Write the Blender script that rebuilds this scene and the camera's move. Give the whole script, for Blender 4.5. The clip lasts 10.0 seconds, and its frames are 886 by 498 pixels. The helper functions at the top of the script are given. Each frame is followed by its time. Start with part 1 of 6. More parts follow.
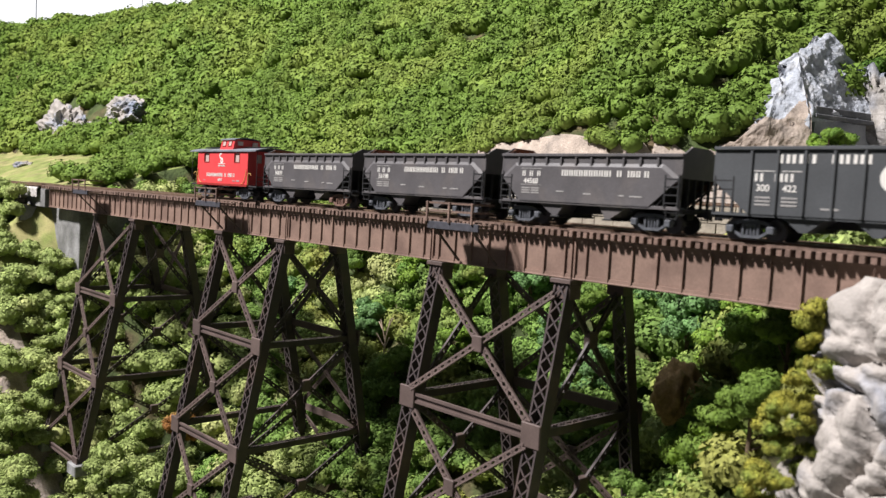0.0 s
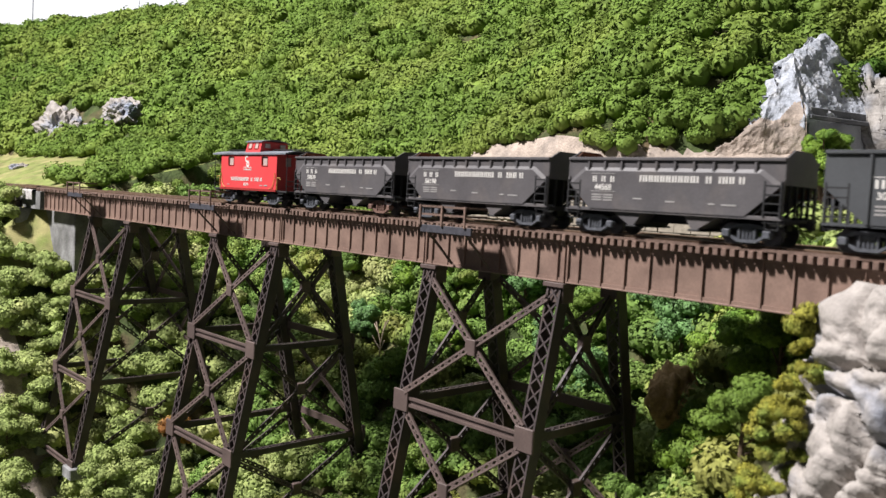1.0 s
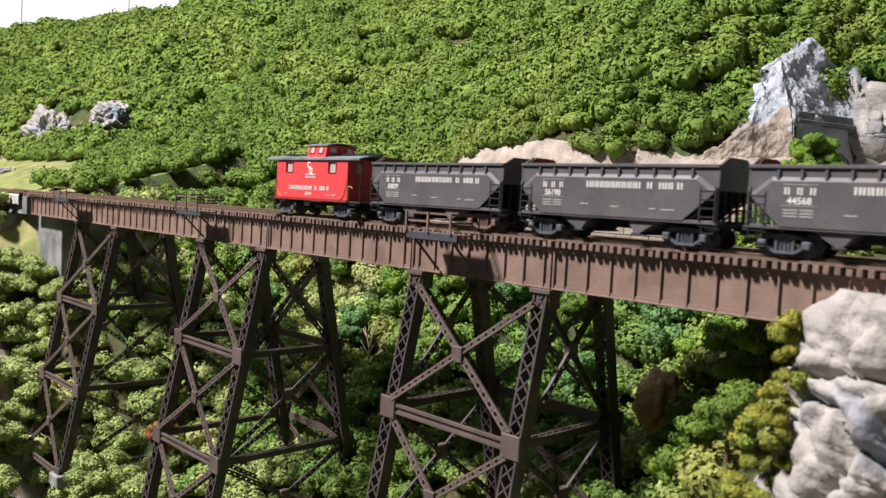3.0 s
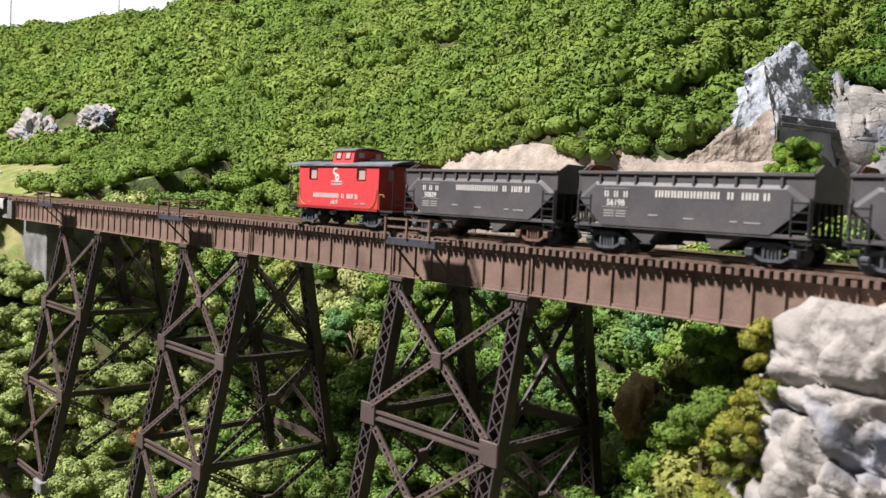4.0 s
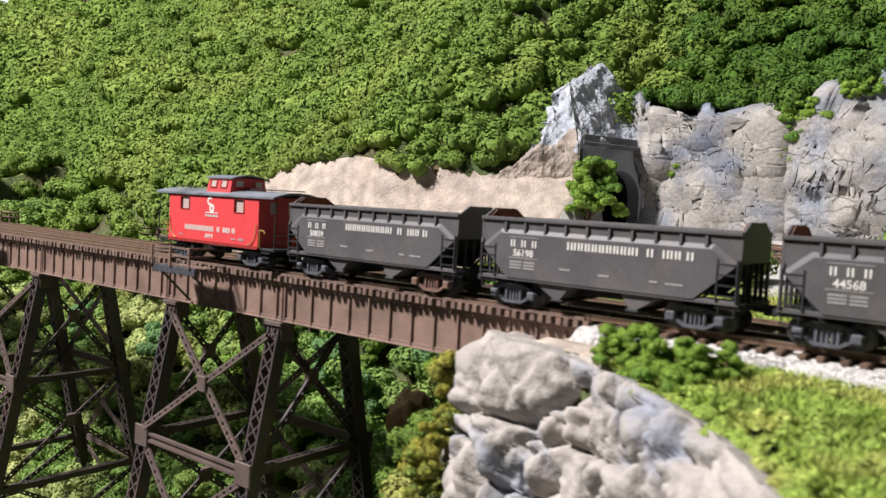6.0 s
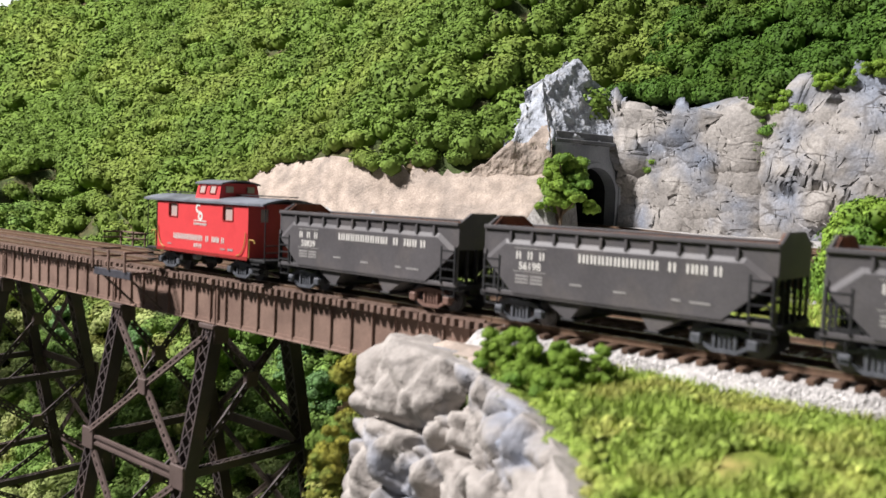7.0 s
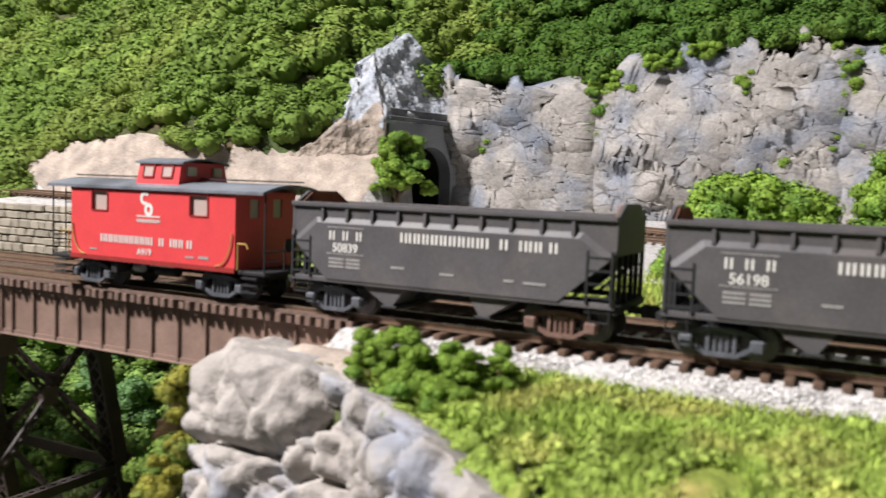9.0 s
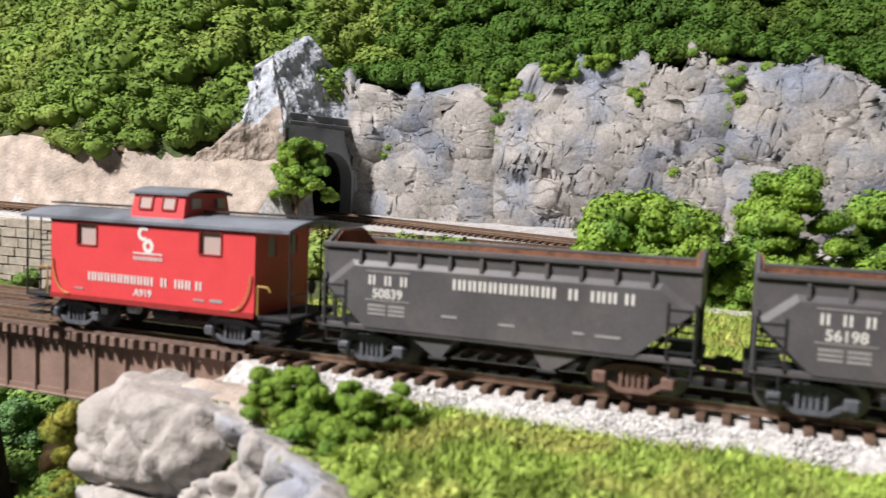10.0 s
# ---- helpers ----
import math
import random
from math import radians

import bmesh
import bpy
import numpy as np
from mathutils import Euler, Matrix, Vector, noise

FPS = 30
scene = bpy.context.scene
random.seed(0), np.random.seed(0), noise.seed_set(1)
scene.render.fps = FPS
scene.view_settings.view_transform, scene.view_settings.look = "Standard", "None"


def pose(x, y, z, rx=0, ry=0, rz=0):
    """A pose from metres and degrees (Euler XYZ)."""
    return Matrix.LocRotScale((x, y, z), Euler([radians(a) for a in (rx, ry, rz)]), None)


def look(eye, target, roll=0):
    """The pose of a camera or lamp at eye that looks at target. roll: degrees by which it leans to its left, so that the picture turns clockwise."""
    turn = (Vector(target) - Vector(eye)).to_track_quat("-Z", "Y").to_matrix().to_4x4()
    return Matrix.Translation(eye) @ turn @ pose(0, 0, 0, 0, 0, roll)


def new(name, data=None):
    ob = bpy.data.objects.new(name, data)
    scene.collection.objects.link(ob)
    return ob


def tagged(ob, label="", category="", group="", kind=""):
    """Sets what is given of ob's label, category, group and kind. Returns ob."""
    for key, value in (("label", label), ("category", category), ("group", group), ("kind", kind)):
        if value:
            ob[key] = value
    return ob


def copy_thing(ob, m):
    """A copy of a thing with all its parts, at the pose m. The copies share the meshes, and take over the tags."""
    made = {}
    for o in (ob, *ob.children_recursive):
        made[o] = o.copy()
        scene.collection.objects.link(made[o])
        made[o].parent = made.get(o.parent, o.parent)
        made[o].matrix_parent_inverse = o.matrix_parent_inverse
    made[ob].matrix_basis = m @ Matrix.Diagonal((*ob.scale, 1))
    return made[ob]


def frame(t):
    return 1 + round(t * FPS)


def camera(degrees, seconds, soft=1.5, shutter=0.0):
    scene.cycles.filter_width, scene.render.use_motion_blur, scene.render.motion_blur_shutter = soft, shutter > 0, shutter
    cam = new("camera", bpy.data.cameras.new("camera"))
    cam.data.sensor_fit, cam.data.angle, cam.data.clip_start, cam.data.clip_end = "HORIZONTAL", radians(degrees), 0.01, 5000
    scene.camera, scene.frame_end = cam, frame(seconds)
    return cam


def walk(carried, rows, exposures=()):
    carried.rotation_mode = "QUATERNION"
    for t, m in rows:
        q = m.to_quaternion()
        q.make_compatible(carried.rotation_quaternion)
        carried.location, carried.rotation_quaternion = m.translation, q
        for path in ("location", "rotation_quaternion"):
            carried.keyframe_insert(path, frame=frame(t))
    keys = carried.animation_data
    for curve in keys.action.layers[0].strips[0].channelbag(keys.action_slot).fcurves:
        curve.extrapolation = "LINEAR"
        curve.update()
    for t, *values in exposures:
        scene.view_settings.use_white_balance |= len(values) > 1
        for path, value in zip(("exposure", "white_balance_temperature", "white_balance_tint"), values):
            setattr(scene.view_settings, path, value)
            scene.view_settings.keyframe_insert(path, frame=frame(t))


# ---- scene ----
cam = camera(56.7, 10.0, soft=1.4, shutter=0.55)
PATH = [
    (0, (-0.03227, 0.03583, -0.03322), (-1.4753, 1.4152, -0.1558), 3.32),
    (0.5, (-0.03110, 0.03935, -0.03224), (-1.4716, 1.4213, -0.1553), 3.26),
    (1, (-0.03091, 0.03892, -0.03070), (-1.4715, 1.4208, -0.1540), 3.16),
    (1.5, (-0.03076, 0.04165, -0.03095), (-1.4685, 1.4267, -0.1523), 3.16),
    (2, (-0.02991, 0.04047, -0.03026), (-1.4644, 1.4289, -0.1505), 3.11),
    (3.5, (-0.03000, 0.04522, -0.02645), (-1.4523, 1.4465, -0.1422), 2.98),
    (4, (-0.02429, 0.04870, -0.02448), (-1.4407, 1.4561, -0.1387), 2.91),
    (4.5, (-0.01700, 0.05228, -0.02156), (-1.4187, 1.4745, -0.1338), 2.89),
    (5, (0.00625, 0.05020, -0.01518), (-1.3077, 1.5541, -0.1236), 3.15),
    (5.5, (0.02832, 0.07470, -0.00600), (-1.2074, 1.6436, -0.1132), 3.25),
    (5.7, (0.03704, 0.08001, 0.00158), (-1.1890, 1.6560, -0.1135), 3.11),
    (6.8, (0.08316, 0.11558, -0.00367), (-1.1921, 1.6513, -0.1269), 2.55),
    (7, (0.08850, 0.12245, 0.00569), (-1.1882, 1.6565, -0.1244), 2.39),
    (7.5, (0.06941, 0.14477, 0.01140), (-1.1496, 1.7247, -0.1227), 1.86),
    (8, (0.06006, 0.15274, 0.00211), (-0.9954, 1.8460, -0.1351), 1.88),
    (8.5, (0.04878, 0.15124, 0.00233), (-0.9458, 1.8805, -0.1409), 1.83),
    (9, (0.04381, 0.15458, 0.00122), (-0.8558, 1.9347, -0.1470), 2.13),
    (9.5, (0.04401, 0.15844, 0.00734), (-0.7384, 1.9928, -0.1444), 2.25),
    (10, (0.04482, 0.15485, 0.01447), (-0.6384, 2.0280, -0.1421), 2.44),
]
cam.data.dof.use_dof = True
cam.data.dof.focus_distance, cam.data.dof.aperture_fstop = 0.85, 24.0
walk(cam, [(t, look(eye, target, roll)) for t, eye, target, roll in PATH])

# ---- light: a hall with white walls, an added ceiling fill and one track spotlight ----
world = bpy.data.worlds.new("world")
scene.world = world
world.use_nodes = True
world.node_tree.nodes["Background"].inputs["Color"].default_value = (0.75, 0.85, 1.0, 1)
world.node_tree.nodes["Background"].inputs["Strength"].default_value = 0.022
scene.view_settings.exposure = 0.0


def area_lamp(name, eye, target, watts, sx, sy, colour, shape="RECTANGLE"):
    data = bpy.data.lights.new(name, "AREA")
    data.shape, data.size, data.energy, data.color = shape, sx, watts, colour
    if shape == "RECTANGLE":
        data.size_y = sy
    ob = new(name, data)
    ob.matrix_world = look(eye, target)
    return ob


KEY_W, PANEL_W = 204.0, 4.4
area_lamp("track_spotlight", (-1.32, -1.02, 1.95), (-0.4, 0.55, -0.05), KEY_W, 0.26, 0.26, (1.0, 0.955, 0.95), "DISK")
# unseen panel, added as a cool fill for the shaded sides
area_lamp("ceiling_fill_lamp", (-1.3, -0.2, 2.12), (-1.3, -0.2, 0), PANEL_W * 1.6, 1.2, 0.6, (0.72, 0.86, 1.0))

# ---- numbers of the plan ----
BC = 0.4285           # centre line of the viaduct, which carries two tracks
YC = 0.4065           # centre line of the near track
YF = 0.4505           # centre line of the far track
RAIL = -0.044         # top of its rails
TIE_TOP = -0.0467
GIRDER_TOP, GIRDER_BOT = -0.0502, -0.0735
SPEED = 0.0535        # of the train, metres a second
# the modelled ground rises a little towards the back of the layout
RISE = Matrix.Translation((0, 0.398, -0.0735)) @ Matrix.Rotation(math.atan(0.0847), 4, "X") @ Matrix.Translation((0, -0.398, 0.0735))


def rising(ob):
    ob.matrix_basis = RISE @ ob.matrix_basis
    return ob


def shifted(ob):
    """Moves a thing with the rising ground, and keeps it upright."""
    ob.location = RISE @ ob.location
    return ob


# ---- noise on arrays ----
def vnoise(x, y, z=0.0, seed=0):
    x, y, z = np.broadcast_arrays(np.asarray(x, float), np.asarray(y, float), np.asarray(z, float))
    xi, yi, zi = np.floor(x).astype(np.int64), np.floor(y).astype(np.int64), np.floor(z).astype(np.int64)
    fx, fy, fz = x - xi, y - yi, z - zi
    fx, fy, fz = fx * fx * (3 - 2 * fx), fy * fy * (3 - 2 * fy), fz * fz * (3 - 2 * fz)

    def h(a, b, c):
        n = (a * 374761393 + b * 668265263 + c * 2147483647 + seed * 974711) & 0x7FFFFFFF
        n = ((n ^ (n >> 13)) * 1274126177) & 0x7FFFFFFF
        return ((n ^ (n >> 16)) & 0xFFFF) / 65535.0

    def lerp(a, b, t):
        return a + (b - a) * t
    c0 = lerp(lerp(h(xi, yi, zi), h(xi + 1, yi, zi), fx), lerp(h(xi, yi + 1, zi), h(xi + 1, yi + 1, zi), fx), fy)
    c1 = lerp(lerp(h(xi, yi, zi + 1), h(xi + 1, yi, zi + 1), fx), lerp(h(xi, yi + 1, zi + 1), h(xi + 1, yi + 1, zi + 1), fx), fy)
    return lerp(c0, c1, fz) * 2 - 1


def fbm(x, y, z=0.0, octaves=4, seed=0, ridged=False):
    total, amp = 0.0, 0.5
    for k in range(octaves):
        n = vnoise(x * 2 ** k, y * 2 ** k, np.asarray(z) * 2 ** k, seed + k)
        total = total + amp * ((1 - np.abs(n)) * 2 - 1 if ridged else n)
        amp *= 0.5
    return total


# ---- materials ----
def material(name, colour, rough=0.7, metal=0.0, vary=0.25, scale=300.0, fine=2500.0, bump=0.0, second=None, second_scale=60.0, second_amount=0.5, island=0.0, obj_random=0.0, spec=0.3, cracks=0.0, crack_amount=0.6):
    """Base colour with variation at two scales, an optional second colour in patches, relief, and variation from piece to piece."""
    m = bpy.data.materials.new(name)
    m.use_nodes = True
    nt = m.node_tree
    b = nt.nodes["Principled BSDF"]
    b.inputs["Roughness"].default_value, b.inputs["Metallic"].default_value = rough, metal
    b.inputs["Specular IOR Level"].default_value = spec
    tc = nt.nodes.new("ShaderNodeTexCoord")

    def noise_node(sc, detail=3.0):
        n = nt.nodes.new("ShaderNodeTexNoise")
        n.inputs["Scale"].default_value, n.inputs["Detail"].default_value = sc, detail
        nt.links.new(tc.outputs["Object"], n.inputs["Vector"])
        return n

    def mix(a, bcol, fac, mode="MIX"):
        x = nt.nodes.new("ShaderNodeMix")
        x.data_type, x.blend_type = "RGBA", mode
        for sock, v in ((x.inputs[6], a), (x.inputs[7], bcol), (x.inputs[0], fac)):
            if hasattr(v, "is_linked"):
                nt.links.new(v, sock)
            elif isinstance(v, tuple):
                sock.default_value = (*v, 1) if len(v) == 3 else v
            else:
                sock.default_value = v
        return x.outputs[2]

    def ramp(sock, lo, hi, a=0.0, bval=1.0):
        r = nt.nodes.new("ShaderNodeMapRange")
        r.inputs["From Min"].default_value, r.inputs["From Max"].default_value = lo, hi
        r.inputs["To Min"].default_value, r.inputs["To Max"].default_value = a, bval
        nt.links.new(sock, r.inputs["Value"])
        return r.outputs["Result"]

    col = tuple(colour)
    if second:
        n2 = noise_node(second_scale, 4.0)
        col = mix(col, tuple(second), ramp(n2.outputs["Fac"], 0.62 - 0.3 * second_amount, 0.75 - 0.2 * second_amount))
    for sc, amount in ((scale, vary), (fine, vary * 0.6)):
        n1 = noise_node(sc)
        g = ramp(n1.outputs["Fac"], 0.3, 0.7, 1 - amount, 1 + amount)
        cc = nt.nodes.new("ShaderNodeCombineColor")
        for k in range(3):
            nt.links.new(g, cc.inputs[k])
        col = mix(col, cc.outputs["Color"], 1.0, "MULTIPLY")
    if cracks:
        # thin dirty cracks, broken off here and there
        warp = noise_node(cracks * 1.3, 4.0)
        vm = nt.nodes.new("ShaderNodeVectorMath")
        vm.operation = "MULTIPLY_ADD"
        vm.inputs[1].default_value = (0.55 / cracks,) * 3
        nt.links.new(warp.outputs["Color"], vm.inputs[0])
        nt.links.new(tc.outputs["Object"], vm.inputs[2])
        mp = nt.nodes.new("ShaderNodeMapping")
        mp.inputs["Scale"].default_value = (0.45, 0.4, 1.45)
        mp.inputs["Rotation"].default_value = (0, radians(9), 0)
        nt.links.new(vm.outputs[0], mp.inputs["Vector"])
        vo = nt.nodes.new("ShaderNodeTexVoronoi")
        vo.feature = "DISTANCE_TO_EDGE"
        vo.inputs["Scale"].default_value = cracks
        nt.links.new(mp.outputs["Vector"], vo.inputs["Vector"])
        line = ramp(vo.outputs["Distance"], 0.012, 0.05, 1.0, 0.0)
        gate = ramp(noise_node(cracks * 0.9, 3.0).outputs["Fac"], 0.49, 0.62, 0.0, crack_amount)
        mm = nt.nodes.new("ShaderNodeMath")
        mm.operation = "MULTIPLY"
        nt.links.new(line, mm.inputs[0])
        nt.links.new(gate, mm.inputs[1])
        col = mix(col, (0.06, 0.052, 0.045), mm.outputs[0])
    for amount, kind in ((island, "island"), (obj_random, "object")):
        if amount:
            nd = nt.nodes.new("ShaderNodeNewGeometry" if kind == "island" else "ShaderNodeObjectInfo")
            g = ramp(nd.outputs["Random Per Island" if kind == "island" else "Random"], 0, 1, 1 - amount, 1 + amount)
            cc = nt.nodes.new("ShaderNodeCombineColor")
            for k in range(3):
                nt.links.new(g, cc.inputs[k])
            col = mix(col, cc.outputs["Color"], 1.0, "MULTIPLY")
    if hasattr(col, "is_linked"):
        nt.links.new(col, b.inputs["Base Color"])
    else:
        b.inputs["Base Color"].default_value = (*col, 1)
    if bump:
        bn = nt.nodes.new("ShaderNodeBump")
        bn.inputs["Strength"].default_value, bn.inputs["Distance"].default_value = 0.8, bump
        n3 = noise_node(fine * 0.5, 5.0)
        nt.links.new(n3.outputs["Fac"], bn.inputs["Height"])
        nt.links.new(bn.outputs["Normal"], b.inputs["Normal"])
    return m


M_WALL = material("grey_wall_paint", (0.19, 0.20, 0.225), 0.85, vary=0.03, scale=3, fine=40)
M_FLOOR = material("hall_floor_vinyl", (0.12, 0.12, 0.12), 0.5, vary=0.1, scale=4, fine=60)
M_FASCIA = material("green_fascia_board", (0.06, 0.10, 0.06), 0.6, vary=0.1, scale=10, fine=100)
M_LEAF = material("hill_foliage", (0.112, 0.178, 0.030), 0.7, vary=0.14, scale=14, fine=90, second=(0.158, 0.210, 0.040), second_scale=9, second_amount=0.5, island=0.22, spec=0.15)
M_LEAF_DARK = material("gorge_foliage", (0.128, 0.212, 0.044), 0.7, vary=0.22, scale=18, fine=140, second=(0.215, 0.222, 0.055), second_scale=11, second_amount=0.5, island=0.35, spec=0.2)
# yellow-green scrub, its colour lifted to stand in for sunlight on it
M_SUNLIT_TINT = material("sunny_scrub", (0.240, 0.300, 0.095), 0.75, vary=0.2, scale=18, fine=140, second=(0.320, 0.335, 0.130), second_scale=12, second_amount=0.5, island=0.3, spec=0.15)
M_LEAF_BRIGHT = material("bright_foliage", (0.165, 0.262, 0.034), 0.65, vary=0.18, scale=50, fine=250, second=(0.105, 0.205, 0.034), second_scale=40, second_amount=0.5, island=0.3, spec=0.2)
M_WOOD = material("clifftop_foliage", (0.055, 0.112, 0.016), 0.7, vary=0.2, scale=16, fine=120, second=(0.082, 0.134, 0.020), second_scale=12, second_amount=0.5, island=0.28, spec=0.15)
M_LEAF_BLUE = material("bluish_foliage", (0.105, 0.205, 0.065), 0.65, vary=0.2, scale=60, fine=250, island=0.4)
M_MOSS = material("yellow_moss", (0.23, 0.22, 0.03), 0.8, vary=0.25, scale=80, fine=400, second=(0.13, 0.18, 0.03), second_scale=60, second_amount=0.5, island=0.4)
M_AUTUMN = material("rusty_foliage", (0.28, 0.12, 0.03), 0.7, vary=0.3, scale=60, fine=250, second=(0.16, 0.16, 0.04), second_amount=0.5, island=0.4)
M_BARK = material("bark", (0.12, 0.085, 0.055), 0.85, vary=0.3, bump=0.0004)
M_DEADWOOD = material("dead_wood", (0.33, 0.26, 0.19), 0.85, vary=0.25)
M_FOREST = material("forest_floor", (0.050, 0.070, 0.022), 0.95, vary=0.35, scale=60, fine=500, second=(0.10, 0.075, 0.04), second_scale=25, second_amount=0.5, bump=0.002)
M_SOIL = material("tan_soil_bank", (0.365, 0.302, 0.252), 0.95, vary=0.26, scale=70, fine=700, second=(0.275, 0.232, 0.198), second_scale=32, second_amount=0.5, bump=0.0018)
M_MEADOW = material("meadow_turf", (0.16, 0.19, 0.055), 0.95, vary=0.25, scale=60, fine=900, second=(0.25, 0.23, 0.10), second_scale=25, second_amount=0.6, bump=0.001)
M_TURF = material("turf_ground", (0.17, 0.21, 0.035), 0.95, vary=0.25, scale=120, fine=900, second=(0.30, 0.25, 0.08), second_scale=60, second_amount=0.4, bump=0.001)
M_GRASS = material("static_grass", (0.250, 0.340, 0.060), 0.75, vary=0.2, scale=70, fine=300, second=(0.345, 0.355, 0.090), second_scale=45, second_amount=0.5, island=0.35)
M_ROCK = material("pale_cast_rock", (0.312, 0.286, 0.262), 0.85, vary=0.16, scale=45, fine=500, second=(0.208, 0.234, 0.292), second_scale=26, second_amount=0.32, bump=0.0015, cracks=40.0, crack_amount=0.4)
M_CLIFF = material("grey_cliff_rock", (0.288, 0.268, 0.247), 0.88, vary=0.28, scale=36, fine=450, second=(0.190, 0.210, 0.252), second_scale=17, second_amount=0.55, bump=0.0016, cracks=40.0, crack_amount=0.65)
M_PEAK = material("blue_grey_rock", (0.370, 0.395, 0.440), 0.85, vary=0.22, scale=120, fine=600, second=(0.455, 0.465, 0.485), second_scale=80, second_amount=0.5, bump=0.0025)
M_SCAR = material("ochre_rock_scar", (0.42, 0.27, 0.13), 0.9, vary=0.3, scale=60, fine=500, bump=0.002)
M_CONCRETE = material("portal_concrete", (0.325, 0.340, 0.365), 0.85, vary=0.15, scale=40, fine=500, second=(0.185, 0.195, 0.215), second_scale=20, second_amount=0.5, bump=0.0006)
# darker than the portal wall, for cornice and cap
M_CAPSTONE = material("dark_capstone", (0.13, 0.135, 0.145), 0.9, vary=0.25, scale=60, fine=600, second=(0.22, 0.22, 0.22), second_scale=50, second_amount=0.4, bump=0.0006)
M_ABUT = material("abutment_concrete", (0.235, 0.235, 0.232), 0.88, vary=0.25, scale=40, fine=400, second=(0.13, 0.13, 0.125), second_scale=28, second_amount=0.5, bump=0.0008)
M_DARK = material("tunnel_black", (0.02, 0.02, 0.02), 0.95, vary=0.2)
M_STONE = material("wall_stone", (0.340, 0.297, 0.238), 0.9, vary=0.2, scale=200, fine=1200, obj_random=0.22, bump=0.0006)
M_MORTAR = material("wall_joint", (0.16, 0.14, 0.11), 0.95, vary=0.2)
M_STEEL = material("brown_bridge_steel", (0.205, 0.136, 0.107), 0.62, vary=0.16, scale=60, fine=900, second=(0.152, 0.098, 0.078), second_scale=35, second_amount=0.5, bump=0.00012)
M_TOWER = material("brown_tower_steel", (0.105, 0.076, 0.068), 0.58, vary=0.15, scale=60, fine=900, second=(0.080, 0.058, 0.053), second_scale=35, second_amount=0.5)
# tower steel again, darkened: the shade on legs and cross bracing is painted in
M_TOWER_SHADED = material("shaded_tower_steel", (0.058, 0.046, 0.046), 0.5, vary=0.18, scale=60, fine=900, second=(0.085, 0.060, 0.053), second_scale=35, second_amount=0.4)
M_PLATE = material("refuge_dark_plate", (0.05, 0.05, 0.06), 0.6, vary=0.2)
M_TIE = material("bridge_timber", (0.145, 0.096, 0.076), 0.85, vary=0.25, scale=400, fine=2500, obj_random=0.22, bump=0.0002)
M_TIE_G = material("track_tie", (0.10, 0.062, 0.042), 0.85, vary=0.25, scale=400, fine=2500, obj_random=0.25, bump=0.0002)
M_RAILSIDE = material("rusty_rail", (0.17, 0.11, 0.075), 0.6, metal=0.3, vary=0.2)
M_RAILTOP = material("polished_rail_top", (0.62, 0.58, 0.52), 0.28, metal=1.0, vary=0.1)
M_BALLAST = material("pale_ballast", (0.440, 0.422, 0.405), 0.9, vary=0.25, scale=500, fine=2200, second=(0.317, 0.299, 0.282), second_scale=150, second_amount=0.45, bump=0.0006)
M_GRAVEL = material("ballast_stone", (0.493, 0.475, 0.458), 0.9, vary=0.1, island=0.4)
M_BLACK = material("hopper_black_paint", (0.083, 0.078, 0.081), 0.5, vary=0.16, scale=45, fine=1200, second=(0.104, 0.094, 0.092), second_scale=60, second_amount=0.4)
M_HOPPER4 = material("ribbed_hopper_grey", (0.060, 0.064, 0.068), 0.5, vary=0.15, scale=45, fine=1200)
M_RUST = material("rusty_hopper_interior", (0.17, 0.075, 0.042), 0.9, vary=0.3, scale=120, fine=900, second=(0.10, 0.05, 0.035), second_scale=80, second_amount=0.5, bump=0.0006)
M_UNDER = material("underframe_black", (0.018, 0.018, 0.019), 0.7, vary=0.2)
M_TRUCK = material("truck_grey_black", (0.085, 0.090, 0.102), 0.45, vary=0.25, scale=400)
M_TRUCK_RUST = material("truck_rusty_brown", (0.16, 0.095, 0.075), 0.6, vary=0.2, scale=400)
M_WHEEL = material("wheel_steel", (0.16, 0.15, 0.15), 0.4, metal=0.8, vary=0.2)
M_RED = material("caboose_red_paint", (0.585, 0.056, 0.060), 0.48, vary=0.07, scale=60, fine=900, second=(0.50, 0.046, 0.050), second_scale=60, second_amount=0.35)
M_REDTRIM = material("dark_red_trim", (0.25, 0.025, 0.022), 0.55, vary=0.1)
M_ROOF = material("grey_weathered_roof", (0.150, 0.162, 0.185), 0.5, vary=0.2, scale=80, fine=900, second=(0.100, 0.106, 0.120), second_scale=60, second_amount=0.5)
M_WHITE = material("white_lettering", (0.594, 0.576, 0.540), 0.6, vary=0.06)
M_FADED = material("faded_lettering", (0.28, 0.27, 0.26), 0.6, vary=0.1)
M_BRASS = material("yellow_grab_iron", (0.42, 0.27, 0.08), 0.5, vary=0.1)
M_PLANK = material("weathered_plank", (0.25, 0.20, 0.16), 0.85, vary=0.25)
M_SILVER = material("grey_pipe", (0.33, 0.34, 0.36), 0.5, vary=0.1)

M_GLASS = bpy.data.materials.new("window_glass")
M_GLASS.use_nodes = True
_b = M_GLASS.node_tree.nodes["Principled BSDF"]
_b.inputs["Base Color"].default_value = (0.42, 0.33, 0.30, 1)
_b.inputs["Roughness"].default_value = 0.12
_b.inputs["Specular IOR Level"].default_value = 0.6


